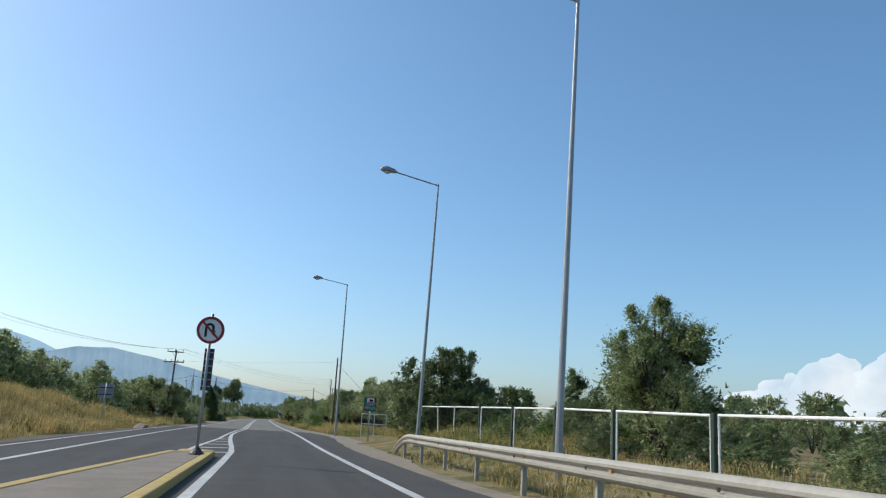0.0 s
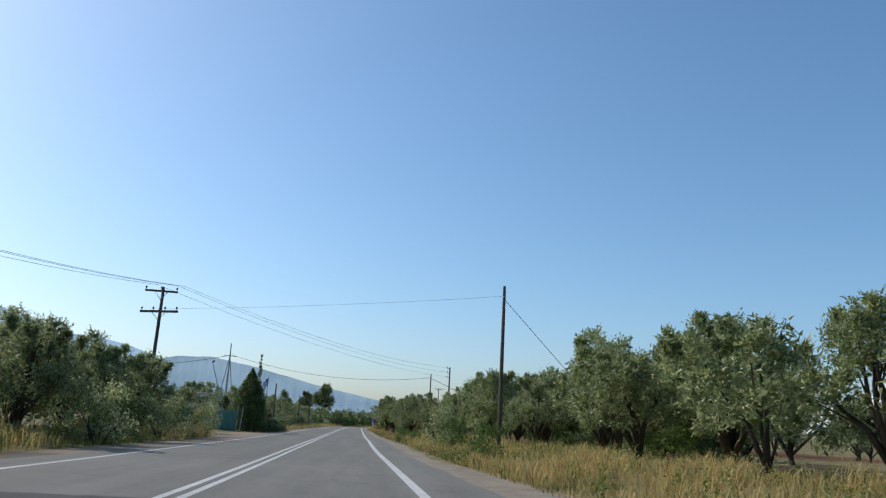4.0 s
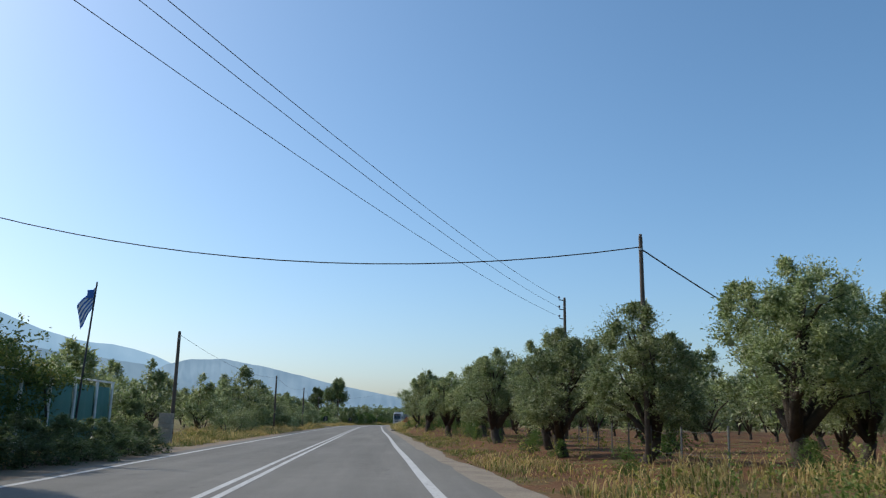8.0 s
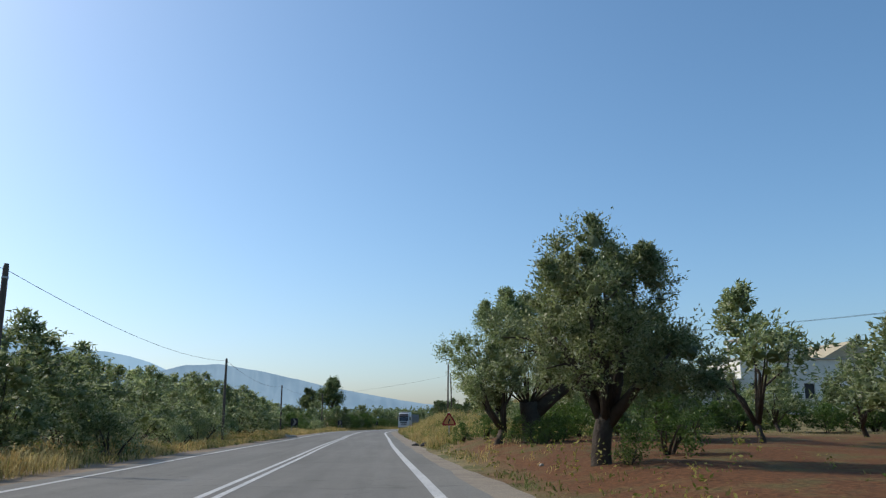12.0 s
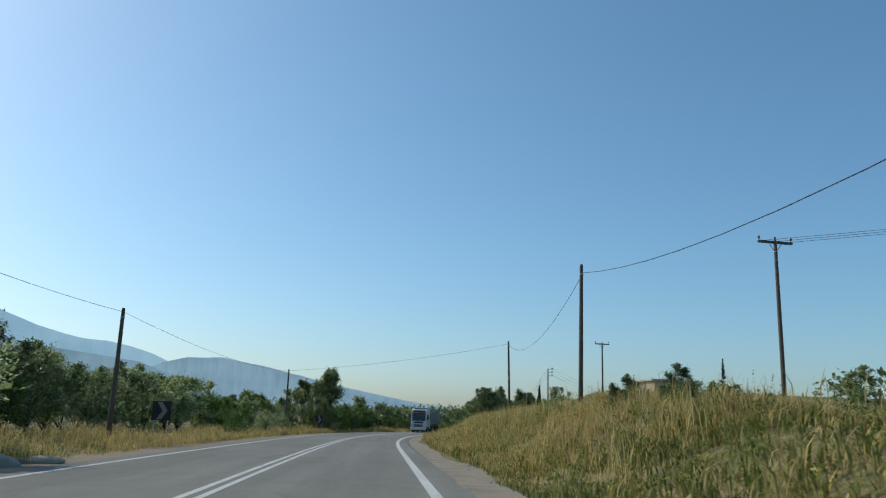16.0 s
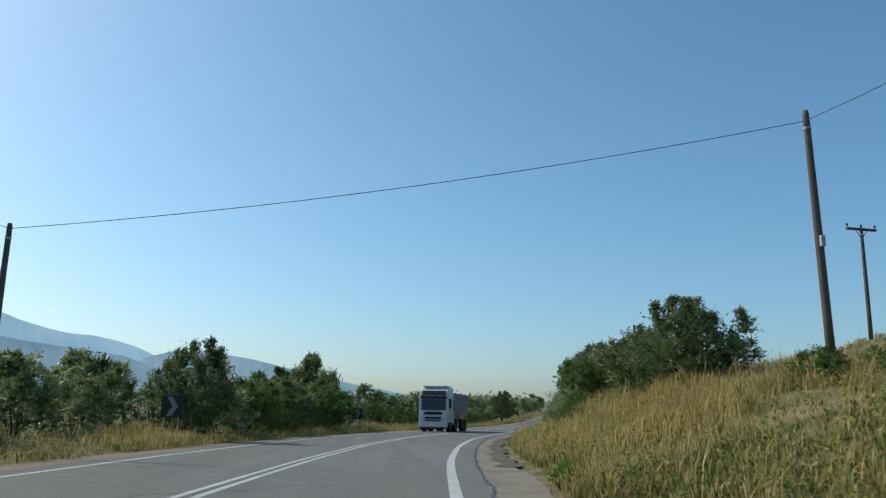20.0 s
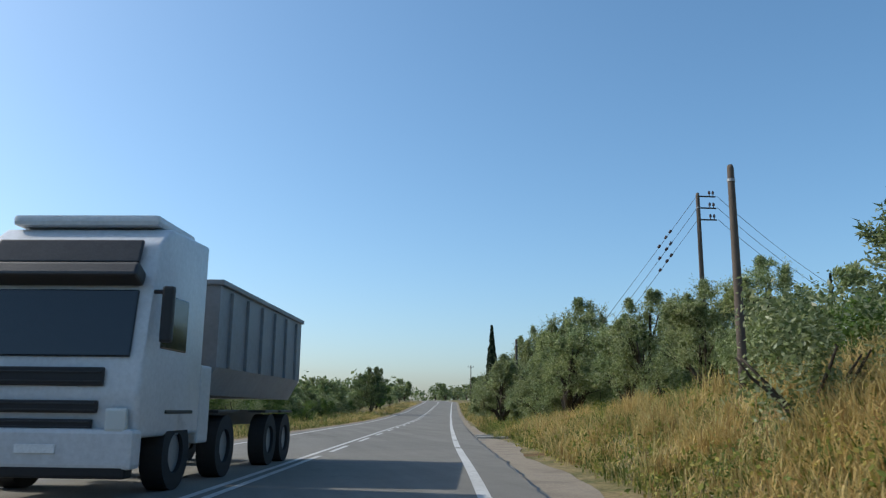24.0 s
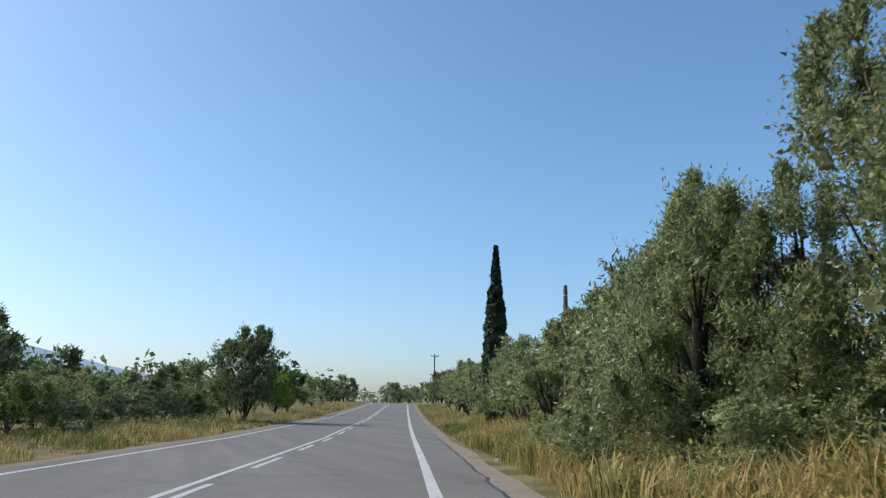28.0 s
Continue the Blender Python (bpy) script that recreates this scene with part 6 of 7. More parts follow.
spire("conifer", (-9.9, 127.4), 5.1, 1.6, 1300, 0.15, "conifer", "dense dark green conifer with upright sprays by the gate", "conifer", 401, 0.42, 18)
spire("climber", (-9.2, 126.8), 6.4, 0.34, 130, 0.13, "ivy", "tall climbing shoots rising over a conifer", "climber", 402, 0.5, 12)
spire("cypress", (39.1, 446.2), 12.65 - gz(39.1, 446.2), 0.85, 700, 0.3, "cypress", "tall slim dark cypress above the olive trees", "cypress", 404, 0.45, 40)
spire("cypress", (86.9, 436.5), 21.1 - gz(86.9, 436.5), 1.15, 300, 0.4, "cypress", "distant slim dark cypress beyond the bank", "cypress", 405, 0.45, 12)
for x, y, s in [(-10.6, 146, 0.9)]:
    plant(bushes[1], x, y, s * 0.95)


def flag():
    e = thing("flag_pole", (-10.2, 139.0, 0), "flag pole with a blue and white striped flag hanging limp", "flag")
    part("pole", tube([(0, 0, -0.1), (0.25, 0, 5.3)], [0.04, 0.025], 8), M["dark_metal"], e)
    rows = 9
    for k in range(rows):
        vs, fs = [], []
        for a in range(9):
            for b in (0, 1):
                u = a / 8
                h = (k + b) / rows
                x = 0.24 - 0.62 * u * (0.9 - 0.35 * h) - 0.02 * h
                z = 5.15 - h * 0.62 - 0.75 * u * (0.85 + 0.15 * h)
                vs.append((x, 0.09 * math.sin(7 * u + 2.2 * h) * u, z))
        for a in range(8):
            j = a * 2
            fs.append((j, j + 2, j + 3, j + 1))
        part("stripe", fast_mesh("stripe", vs, fs, M["flag_white" if k % 2 else "flag_blue"], True), None, e)
    part("canton", box((0.1, -0.04, 4.9), (0.2, 0.012, 0.26), 0, 0.003), M["flag_blue"], e)


flag()


def pergola():
    e = thing("pergola", (0, 0, 0), "row of white posts with green netting behind shrubs", "pergola")
    ys = [131.0, 133.0, 135.0, 137.0, 139.0, 141.0, 143.0, 144.6]
    for y in ys:
        part("post", tube([(-11.0, y, -0.1), (-11.0, y, 2.35)], 0.05, 8), M["white_pipe"], e)
    part("rail", box((-11.0, 137.8, 2.38), (0.08, 13.9, 0.06), 0, 0.01), M["white_pipe"], e)
    for a, b in zip(ys, ys[1:]):
        vs, fs = [], []
        for i in range(9):
            for z in (0.1, 0.8, 1.5, 2.2):
                vs.append((-11.08 + 0.04 * math.sin(i * 1.7 + z), a + (b - a) * i / 8, z))
        for i in range(8):
            for k in range(3):
                j = i * 4 + k
                fs.append((j, j + 4, j + 5, j + 1))
        ob = part("net", fast_mesh("net", vs, fs, M["net_green"], True), None, e, "green shade net")
        ob.modifiers.new("thick", "SOLIDIFY").thickness = 0.01


pergola()


def vine():
    rng = seeded(415)
    e = thing("climbing_vine", (-11.1, 136.0, 0.0), "yellowing climbing vine sprawling over the pergola", "vine")
    cs, rs = [], []
    for _ in range(420):
        y = rng.uniform(-5.6, 3.6)
        rise = 1.25 * max(0.0, 1 - ((y + 2.6) / 4.6) ** 2)
        cs.append((rng.normal(0, 0.5), y, 2.25 + rise * rng.random() + 0.12 * rng.normal()))
        rs.append(rng.uniform(0.14, 0.3))
    for _ in range(230):
        cs.append((rng.normal(0.35, 0.2), rng.uniform(-5.6, 2.2), rng.uniform(0.8, 2.4)))
        rs.append(rng.uniform(0.14, 0.3))
    v, f = leaf_cloud(cs, rs, 26, 0.12, rng, 0.3)
    part("crown", fast_mesh("crown", v, f, M["ivy"]), None, e)
    for y in (-4.0, -0.4, 2.6):
        part("stem", tube([(0.12, y, -0.1), (0.2, y + 0.1, 1.1), (0.05, y - 0.1, 2.4)], [0.05, 0.04, 0.03], 7), M["bark"], e)


vine()
pl = thing("stone_pillar", (-10.2, 149.5, gz(-10.2, 149.5)), "pale stone gate pillar beside a wooden pole", "pillar")
for k in range(6):
    part("stone", box((0, 0, 0.12 + 0.22 * k), (0.52 + 0.02 * (k % 2), 0.5, 0.215), 3 * (k % 3), 0.02), M["rock"], pl)
wall = thing("shed", (-12.5, 143.5, 0), "small pale shed half hidden by bushes", "shed", turn=4)
part("wall", box((0, 0, 1.0), (2.2, 1.8, 2.0), 0, 0.02), M["white_wall"], wall)
part("roof", box((0, 0, 2.05), (2.5, 2.1, 0.1), 0, 0.02), M["galv"], wall)
part("door", box((0.3, -0.91, 0.9), (0.8, 0.04, 1.8), 0, 0.01), M["net_green"], wall)

# ---- signs along the way ----


def triangle_sign():
    e = thing("warning_sign", (1.82, 212.0, gz(1.82, 212.0)), "faded triangular warning sign with a red border in tall grass", "road sign", turn=-3)
    part("post", tube([(0, 0, -0.2), (0, 0, 1.4)], 0.03, 10), M["galv"], e, "", True)
    g = gz(1.82, 212.0)
    for name, s, dy, mat, lb in (("border", 0.40, -0.04, "sign_red", "red border"), ("face", 0.28, -0.055, "sign_amber", "faded amber face")):
        bm = bmesh.new()
        pts = []
        for k in range(3):
            a = math.pi / 2 + 2 * math.pi * k / 3
            for da in (-0.12, 0.12):
                pts.append((s * math.cos(a + da), s * math.sin(a + da)))
        fr = [bm.verts.new((x, dy, 1.3 - g + z)) for x, z in pts]
        bk = [bm.verts.new((x, dy + 0.02, 1.3 - g + z)) for x, z in pts]
        bm.faces.new(fr)
        bm.faces.new(bk[::-1])
        for k in range(6):
            j = (k + 1) % 6
            bm.faces.new((fr[j], fr[k], bk[k], bk[j]))
        part(name, bm, M[mat], e, lb)
    bm = bmesh.new()
    bm_box(bm, (-0.02, -0.068, 1.22 - g), (0.05, 0.01, 0.14))
    bm_box(bm, (0.02, -0.068, 1.33 - g), (0.05, 0.01, 0.12), 0)
    part("bend_mark", bm, M["sign_black"], e, "black bend symbol")


triangle_sign()


def chevron(x, y, turn):
    e = thing("chevron_sign", (x, y, gz(x, y)), "dark bend marker board with one pale chevron on two posts", "road sign", "bend markers", turn=turn)
    for s in (-0.28, 0.28):
        part("post", tube([(s, 0.03, -0.2), (s, 0.03, 1.7)], 0.025, 8), M["galv"], e)
    b = part("board", box((0, 0, 1.4), (0.8, 0.02, 0.8), 0, 0.01), M["sign_black"], e)
    bm = bmesh.new()
    q = [(-0.2, -0.36), (0.02, -0.36), (0.26, 0), (0.02, 0.36), (-0.2, 0.36), (0.04, 0)]
    fr = [bm.verts.new((u, -0.016, 1.4 + w)) for u, w in q]
    bk = [bm.verts.new((u, -0.009, 1.4 + w)) for u, w in q]
    for k in range(6):
        j = (k + 1) % 6
        bm.faces.new((fr[j], fr[k], bk[k], bk[j]))
    for tri in ((0, 1, 2, 5), (5, 2, 3, 4)):
        bm.faces.new([fr[k] for k in tri])
        bm.faces.new([bk[k] for k in tri[::-1]])
    part("chevron", bm, M["wood_grey"], b, "pale chevron pointing along the bend")


for x, y, t in [(-11.6, 262.5, -4), (-9.5, 316.9, -10), (-3.4, 348.2, -16)]:
    chevron(x, y, t)

# ---- buildings ----


def house(name, x, y, w, d, h, turn, mat, label, holes, flat=True, base=None):
    z = gz(x, y) if base is None else base
    e = thing(name, (x, y, z), label, "house", turn=turn)
    t = 0.25
    for nm, c, s in (("back_wall", (0, d / 2 - t / 2, h / 2), (w, t, h)), ("side_wall", (-w / 2 + t / 2, 0, h / 2), (t, d - 2 * t, h)), ("side_wall", (w / 2 - t / 2, 0, h / 2), (t, d - 2 * t, h))):
        part(nm, box(c, s), M[mat], e)
    # front wall built round its openings
    bm = bmesh.new()
    xs = sorted({-w / 2, w / 2, *[q for hx, hz, hw, hh in holes for q in (hx - hw / 2, hx + hw / 2)]})
    zs = sorted({0.0, h, *[q for hx, hz, hw, hh in holes for q in (hz, hz + hh)]})
    for xa, xb in zip(xs, xs[1:]):
        for za, zb in zip(zs, zs[1:]):
            mx, mz = (xa + xb) / 2, (za + zb) / 2
            if any(abs(mx - hx) < hw / 2 and hz < mz < hz + hh for hx, hz, hw, hh in holes):
                continue
            bm_box(bm, (mx, -d / 2 + t / 2, mz), (xb - xa, t, zb - za))
    bmesh.ops.remove_doubles(bm, verts=bm.verts[:], dist=0.001)
    part("front_wall", bm, M[mat], e)
    # Near-black panels fill the holes as the painted shade of the rooms.
    for hx, hz, hw, hh in holes:
        win = part("window", box((hx, -d / 2 + 0.2, hz + hh / 2), (hw, 0.04, hh)), M["opening"], e, "dark panel standing in for the unlit room behind the opening")
        part("window_sill", box((hx, -d / 2 - 0.04, hz - 0.04), (hw + 0.2, 0.12, 0.06), 0, 0.01), M["concrete"], win)
    if flat:
        part("roof", box((0, 0, h + 0.08), (w + 0.5, d + 0.5, 0.16), 0, 0.02), M["concrete"], e, "flat concrete roof slab")
    else:
        bm = bmesh.new()
        v = [bm.verts.new(q) for q in ((-w / 2 - 0.3, -d / 2 - 0.3, h), (w / 2 + 0.3, -d / 2 - 0.3, h), (w / 2 + 0.3, d / 2 + 0.3, h), (-w / 2 - 0.3, d / 2 + 0.3, h), (-w / 2 - 0.3, 0, h + 1.3), (w / 2 + 0.3, 0, h + 1.3))]
        for f in ((0, 1, 5, 4), (2, 3, 4, 5), (0, 4, 3), (1, 2, 5), (3, 2, 1, 0)):
            bm.faces.new([v[k] for k in f])
        part("roof", bm, M["plaster"], e, "low pitched roof")
    return e


house("hut", 22.1, 297.0, 3.8, 3.8, 3.5, 8, "plaster", "small beige concrete hut with a flat roof and dark openings", [(-1.0, 2.1, 0.8, 1.0), (0.8, 2.2, 0.8, 0.8)], base=1.95)
wh = house("white_house", 47.0, 263.0, 18.0, 9.0, 7.0, 4, "white_wall", "pale two-storey house with dark windows and a roof terrace", [(-7.2, 2.6, 1.3, 1.7), (-4.0, 2.6, 1.3, 1.7), (-0.8, 2.6, 1.3, 1.7), (2.6, 2.6, 1.3, 1.7), (6.2, 2.6, 1.3, 1.7)], base=1.2)
house("house_annex", 34.6, 259.5, 6.6, 5.0, 4.4, 4, "white_wall", "low white annex with dark windows beside a larger house", [(-2.3, 1.6, 0.9, 1.5), (0.2, 1.6, 1.1, 1.2), (2.2, 1.6, 0.9, 1.2)], base=1.4)
part("terrace_roof", box((-4.5, 0, 9.6), (5.5, 4.0, 0.18), 0, 0.03), M["concrete"], wh, "flat terrace canopy")
for x, y in ((-7, -1.8), (-2, -1.8), (-7, 1.8), (-2, 1.8)):
    part("terrace_post", box((x, y, 8.3), (0.2, 0.2, 2.5)), M["white_wall"], wh)
part("parapet", box((-4.5, -4.55, 7.6), (7.5, 0.15, 0.9)), M["white_wall"], wh)
bm = bmesh.new()
gv = [bm.verts.new(q) for q in ((1.2, -4.4, 7.15), (9.0, -4.4, 7.15), (5.1, -4.4, 9.2), (1.2, 4.4, 7.15), (9.0, 4.4, 7.15), (5.1, 4.4, 9.2))]
for f in ((0, 1, 2), (5, 4, 3), (0, 2, 5, 3), (2, 1, 4, 5), (1, 0, 3, 4)):
    bm.faces.new([gv[k] for k in f])
part("gable", bm, M["plaster"], wh, "pale plastered gable")

# ---- culvert slabs, stones, kerb fragments ----
sl = thing("culvert_slab", (16.5, 375.4, 0.0), "grey concrete culvert slab with pale raised rims at the verge", "slab", turn=-15)
part("deck", box((0, 0, -0.03), (2.2, 2.0, 0.12), 0, 0.02), M["asphalt_patch"], sl, "grey worn deck")
for y in (-1.1, 1.1):
    part("rim", box((0.1, y, 0.0), (2.5, 0.22, 0.16), 0, 0.04), M["concrete"], sl, "pale concrete rim")
sl = part("culvert_slab", box((0, 0, 0), (2.4, 1.3, 0.2), 0, 0.03), M["concrete"], None)
sl.matrix_basis = pose(5.6, 321.0, 0.12, 4, 0, -18)
tagged(sl, "concrete drain slab at the foot of the bank", "slab")
GUT_Y = np.arange(306, 337, 0.5)
gut = edge_r(GUT_Y) - 0.38 + 0.08 * np.sin(GUT_Y * 0.8)
strip("gutter_dirt", GUT_Y, gut + 0.88 + 0.1 * np.sin(GUT_Y * 1.7), gut + 1.42 + 0.1 * np.sin(GUT_Y * 2.3), 0.004, M["earth_and_shade"], "dark gutter filled with earth and dead leaves", "gutter", "structure")
for k in range(22):
    y = 303 + k * 1.62 + 0.4 * math.sin(k * 3.1)
    bm = box((0, 0, 0), (0.16 + 0.1 * (k % 2), 0.5 + 0.35 * (k % 3), 0.14), 0, 0.04)
    ob = part("gutter_stone", bm, M["rock"], None)
    x = float(edge_r(y)) + 1.2 + 0.1 * math.sin(k * 2.1)
    ob.matrix_basis = pose(x, y, gz(x, y) - 0.07, 2 * math.sin(k), 3 * math.cos(k * 1.7), -math.degrees(math.atan2(float(edge_r(y + 1) - edge_r(y - 1)), 2)))
    tagged(ob, "broken grey concrete gutter stone along the verge", "gutter", "gutter stones")
for i, (x, y, s) in enumerate([(0.75, 213.0, 0.35), (1.35, 212.2, 0.25), (0.2, 214.5, 0.2)]):
    lump("kerb_fragment", (x, y, 0.05), (s, s * 0.6, s * 0.5), "dark broken kerb fragment in the grass", "stone", "rubber", 3 + i)
for i in range(26):
    y = RNG.uniform(66, 440)
    x = float(edge_r(y)) + RNG.uniform(0.6, 2.2)
    s = RNG.uniform(0.04, 0.11)
    lump("stone", (x, y, 0.01), (s, s * 0.8, s * 0.6), "small pale stone on the dusty verge", "stone", "rock", i, RNG.uniform(0, 360))
for i, (x, y, s) in enumerate([(-10.8, 246.0, 0.5), (-10.2, 247.5, 0.35), (-10.6, 244.6, 0.4)]):
    lump("rubble", (x, y, 0.05), (s * 1.6, s * 0.7, s * 0.45), "pale rubble heap in dry grass", "rubble", "rock", 9 + i)

# stakes of a slack wire fence in the grove
gf = thing("stake_fence", (0, 0, 0), "thin rusty stakes with slack wires among the olive trees", "fence")
sx = [(5.3, 127.5), (5.6, 130.6), (6.0, 133.8), (6.4, 137.0), (6.8, 140.2), (7.2, 143.4), (7.6, 146.6), (8.0, 149.8)]
for x, y in sx:
    part("stake", tube([(x, y, gz(x, y) - 0.1), (x + 0.02, y, gz(x, y) + 0.95)], 0.022, 6), M["wire_mesh"], gf)
for h in (0.4, 0.85):
    for (xa, ya), (xb, yb) in zip(sx, sx[1:]):
        part("wire", tube([(xa, ya, gz(xa, ya) + h), ((xa + xb) / 2, (ya + yb) / 2, gz((xa + xb) / 2, (ya + yb) / 2) + h - 0.05), (xb, yb, gz(xb, yb) + h)], 0.004, 4), M["wire_mesh"], gf)
# roadside bushes and weeds
for x, y, s in [(3.2, 198.4, 0.75), (4.0, 198.0, 0.7), (3.6, 197.2, 0.6), (4.7, 198.8, 0.7), (5.6, 204, 1.1), (7.2, 206, 1.2), (9, 207, 1.3), (11, 206, 1.3), (13, 208, 1.4), (2.6, 203.5, 0.8), (1.9, 206, 0.7)]:
    plant(bushes[0], x, y, s, label="leafy green weeds under an old olive tree")
for x, y in [(4.7, 130.8), (7.9, 129.3), (4.9, 138.3), (4.8, 142.3), (6.1, 148.5), (5.0, 153.0), (4.8, 160.5), (5.6, 168.0), (4.9, 175.2), (3.9, 187.3), (7.4, 202.6)]:
    plant(bushes[0], x - 0.35, y - 0.45, RNG.uniform(0.4, 0.65), label="green weeds round the foot of an olive tree")
NEAR_BUSHES = [(4.2, 84, 1.2, 0), (5.0, 98.5, 1.2, 0), (4.6, 103, 1.3, 1), (3.4, 110, 0.7, 0), (2.9, 118, 0.8, 0), (5.0, 165.2, 0.9, 0), (6.4, 171.5, 1.0, 0), (5.4, 190, 1.2, 0), (6.3, 205, 1.1, 0), (7.8, 138, 0.9, 0), (6.0, 180.5, 0.9, 0)]
MID_BUSHES = [(4.6, 215, 1.2, 0), (6.5, 219, 1.3, 1), (9.5, 221, 1.4, 0), (12, 216, 1.4, 0), (15, 220, 1.5, 0), (18, 214, 1.5, 0), (22, 219, 1.6, 0), (26, 214, 1.5, 0),
                   (1.5, 300.2, 0.7, 2), (7.6, 325, 1.2, 0), (9.2, 333, 1.2, 1), (13.46, 352, 1.3, 1), (23.85, 388, 1.2, 0), (26.7, 400, 1.3, 0), (20.93, 382, 1.1, 1)]
FAR_BUSHES = [(-8.9, 86, 1.2, 1), (-9.3, 90, 1.3, 0), (-9.0, 95, 1.2, 1), (-9.6, 101, 1.3, 0), (-9.0, 104.5, 1.1, 1), (-11.0, 168, 1.1, 1), (-11.6, 178, 1.2, 1), (-11.2, 200, 1.2, 1), (-11.8, 212, 1.1, 1), (-12.2, 219, 1.2, 1),
                   (-12.5, 283, 1.2, 0), (-12.3, 295, 1.3, 1), (-12.0, 305, 1.2, 1), (-11.0, 322, 1.3, 0), (-8.2, 338, 1.3, 0), (0.2, 371, 1.2, 0), (5.0, 388, 1.3, 1), (11.0, 409, 1.1, 0)]
for x, y, s, b in NEAR_BUSHES + MID_BUSHES + FAR_BUSHES:
    plant(bushes[b], x, y, s * RNG.uniform(0.85, 1.15))
for q in bushes:
    for o in (*q.children_recursive, q):
        bpy.data.objects.remove(o)


# ---- the lorry ----
def lorry():
    e = thing("lorry", (float(xc(353.0) + xl(353.0)) / 2, 353.0, 0.0), "white cab-over lorry with a grey tipper body on the oncoming lane", "lorry", turn=-17)
    # front faces -y
    bm = bmesh.new()
    prof = [(0.0, 0.75), (-0.06, 1.3), (-0.02, 1.75), (0.12, 2.7), (0.3, 3.35), (0.65, 3.62), (2.2, 3.68), (2.2, 0.75)]
    for s in (-1.22, 1.22):
        ring = [bm.verts.new((s, y, z)) for y, z in prof]
        bm.faces.new(ring if s > 0 else ring[::-1])
    bm.verts.ensure_lookup_table()
    n = len(prof)
    for k in range(n):
        j = (k + 1) % n
        bm.faces.new((bm.verts[k], bm.verts[j], bm.verts[n + j], bm.verts[n + k]))
    bmesh.ops.bevel(bm, geom=bm.edges[:], offset=0.07, segments=3, profile=0.6, affect="EDGES")
    cab = part("cab", bm, M["truck_white"], e, "white cab", True)
    part("windscreen", box((0, 0.035, 2.22), (2.08, 0.06, 0.9), 0, 0.02, -8), M["glass"], cab, "dark windscreen")
    part("sun_visor", box((0, -0.02, 2.86), (2.2, 0.3, 0.2), 0, 0.04, -25), M["dark_metal"], cab, "dark sun visor")
    part("roof_panel", box((0, 0.16, 3.2), (2.0, 0.06, 0.34), 0, 0.02, -18), M["dark_metal"], cab, "dark grey panel over the windscreen")
    part("roof_fairing", box((0, 1.25, 3.72), (2.1, 1.5, 0.16), 0, 0.06), M["truck_white"], cab)
    part("lower_bumper", box((0, -0.03, 0.36), (2.3, 0.26, 0.2), 0, 0.04), M["rubber"], cab, "black lower bumper")
    for z, h, w in ((1.52, 0.24, 1.5), (1.14, 0.16, 1.4), (0.92, 0.13, 1.3)):
        g = part("grille", box((0, -0.075, z), (w, 0.05, h), 0, 0.02), M["sign_black"], cab, "black grille slot")
        for k in range(2):
            part("grille_bar", box((0, -0.105, z - h / 4 + k * h / 2), (w * 0.96, 0.02, 0.018), 0, 0.004), M["dark_metal"], g)
    part("bumper", box((0, -0.02, 0.62), (2.46, 0.3, 0.5), 0, 0.06), M["truck_white"], cab)
    part("number_plate", box((0, -0.185, 0.62), (0.52, 0.02, 0.11), 0, 0.004), M["sign_white"], cab)
    for s in (-1, 1):
        part("headlight", box((s * 0.98, -0.12, 0.98), (0.28, 0.1, 0.3), 0, 0.04), M["lamp_glass"], cab, "clear headlight")
        arm = part("mirror", box((s * 1.42, 0.15, 2.35), (0.16, 0.12, 0.75), 0, 0.04), M["sign_black"], cab, "black side mirror")
        part("mirror_arm", tube([(s * 1.2, 0.15, 2.65), (s * 1.42, 0.15, 2.65)], 0.03, 6), M["sign_black"], arm)
        part("side_window", box((s * 1.222, 0.95, 2.3), (0.03, 0.95, 0.75), 0, 0.02), M["glass"], cab, "dark side window")
        part("fairing", box((s * 1.1, 2.5, 1.2), (0.2, 0.5, 1.2), 0, 0.04), M["truck_white"], e)
    part("chassis", box((0, 4.6, 0.95), (0.9, 8.2, 0.3), 0, 0.02), M["dark_metal"], e)
    bm = bmesh.new()
    prof = [(-1.0, 1.35), (-1.24, 1.8), (-1.24, 3.15), (1.24, 3.15), (1.24, 1.8), (1.0, 1.35)]
    for y in (2.8, 9.0):
        bm.faces.new([bm.verts.new((x, y, z)) for x, z in (prof if y > 5 else prof[::-1])])
    bm.verts.ensure_lookup_table()
    v = bm.verts[:]
    for k in range(6):
        j = (k + 1) % 6
        bm.faces.new((v[5 - k], v[5 - j], v[6 + j], v[6 + k]))
    tub = part("tipper", bm, M["truck_body"], e, "grey tipper body")
    for k in range(6):
        for s in (-1, 1):
            part("rib", box((s * 1.265, 3.4 + k * 1.0, 2.45), (0.06, 0.09, 1.3), 0, 0.01), M["truck_body"], tub)
    part("rim_rail", box((0, 5.9, 3.2), (2.6, 6.3, 0.09), 0, 0.02), M["truck_body"], tub)
    for y, s in [(1.35, -1), (1.35, 1), (3.6, -1), (3.6, 1), (6.6, -1), (6.6, 1), (7.9, -1), (7.9, 1)]:
        bm = bmesh.new()
        bm_disc(bm, (0, 0, 0), 0.51, 0.32, sides=28, r2=0.28)
        w = part("wheel", bm, M["rubber"], e, "black tyre")
        w.matrix_basis = pose(s * 1.06, y, 0.51, 0, 0, 90)
        rim = part("rim", bm_disc(bmesh.new(), (0, 0, 0), 0.285, 0.2, sides=20), M["galv"], w, "steel rim")
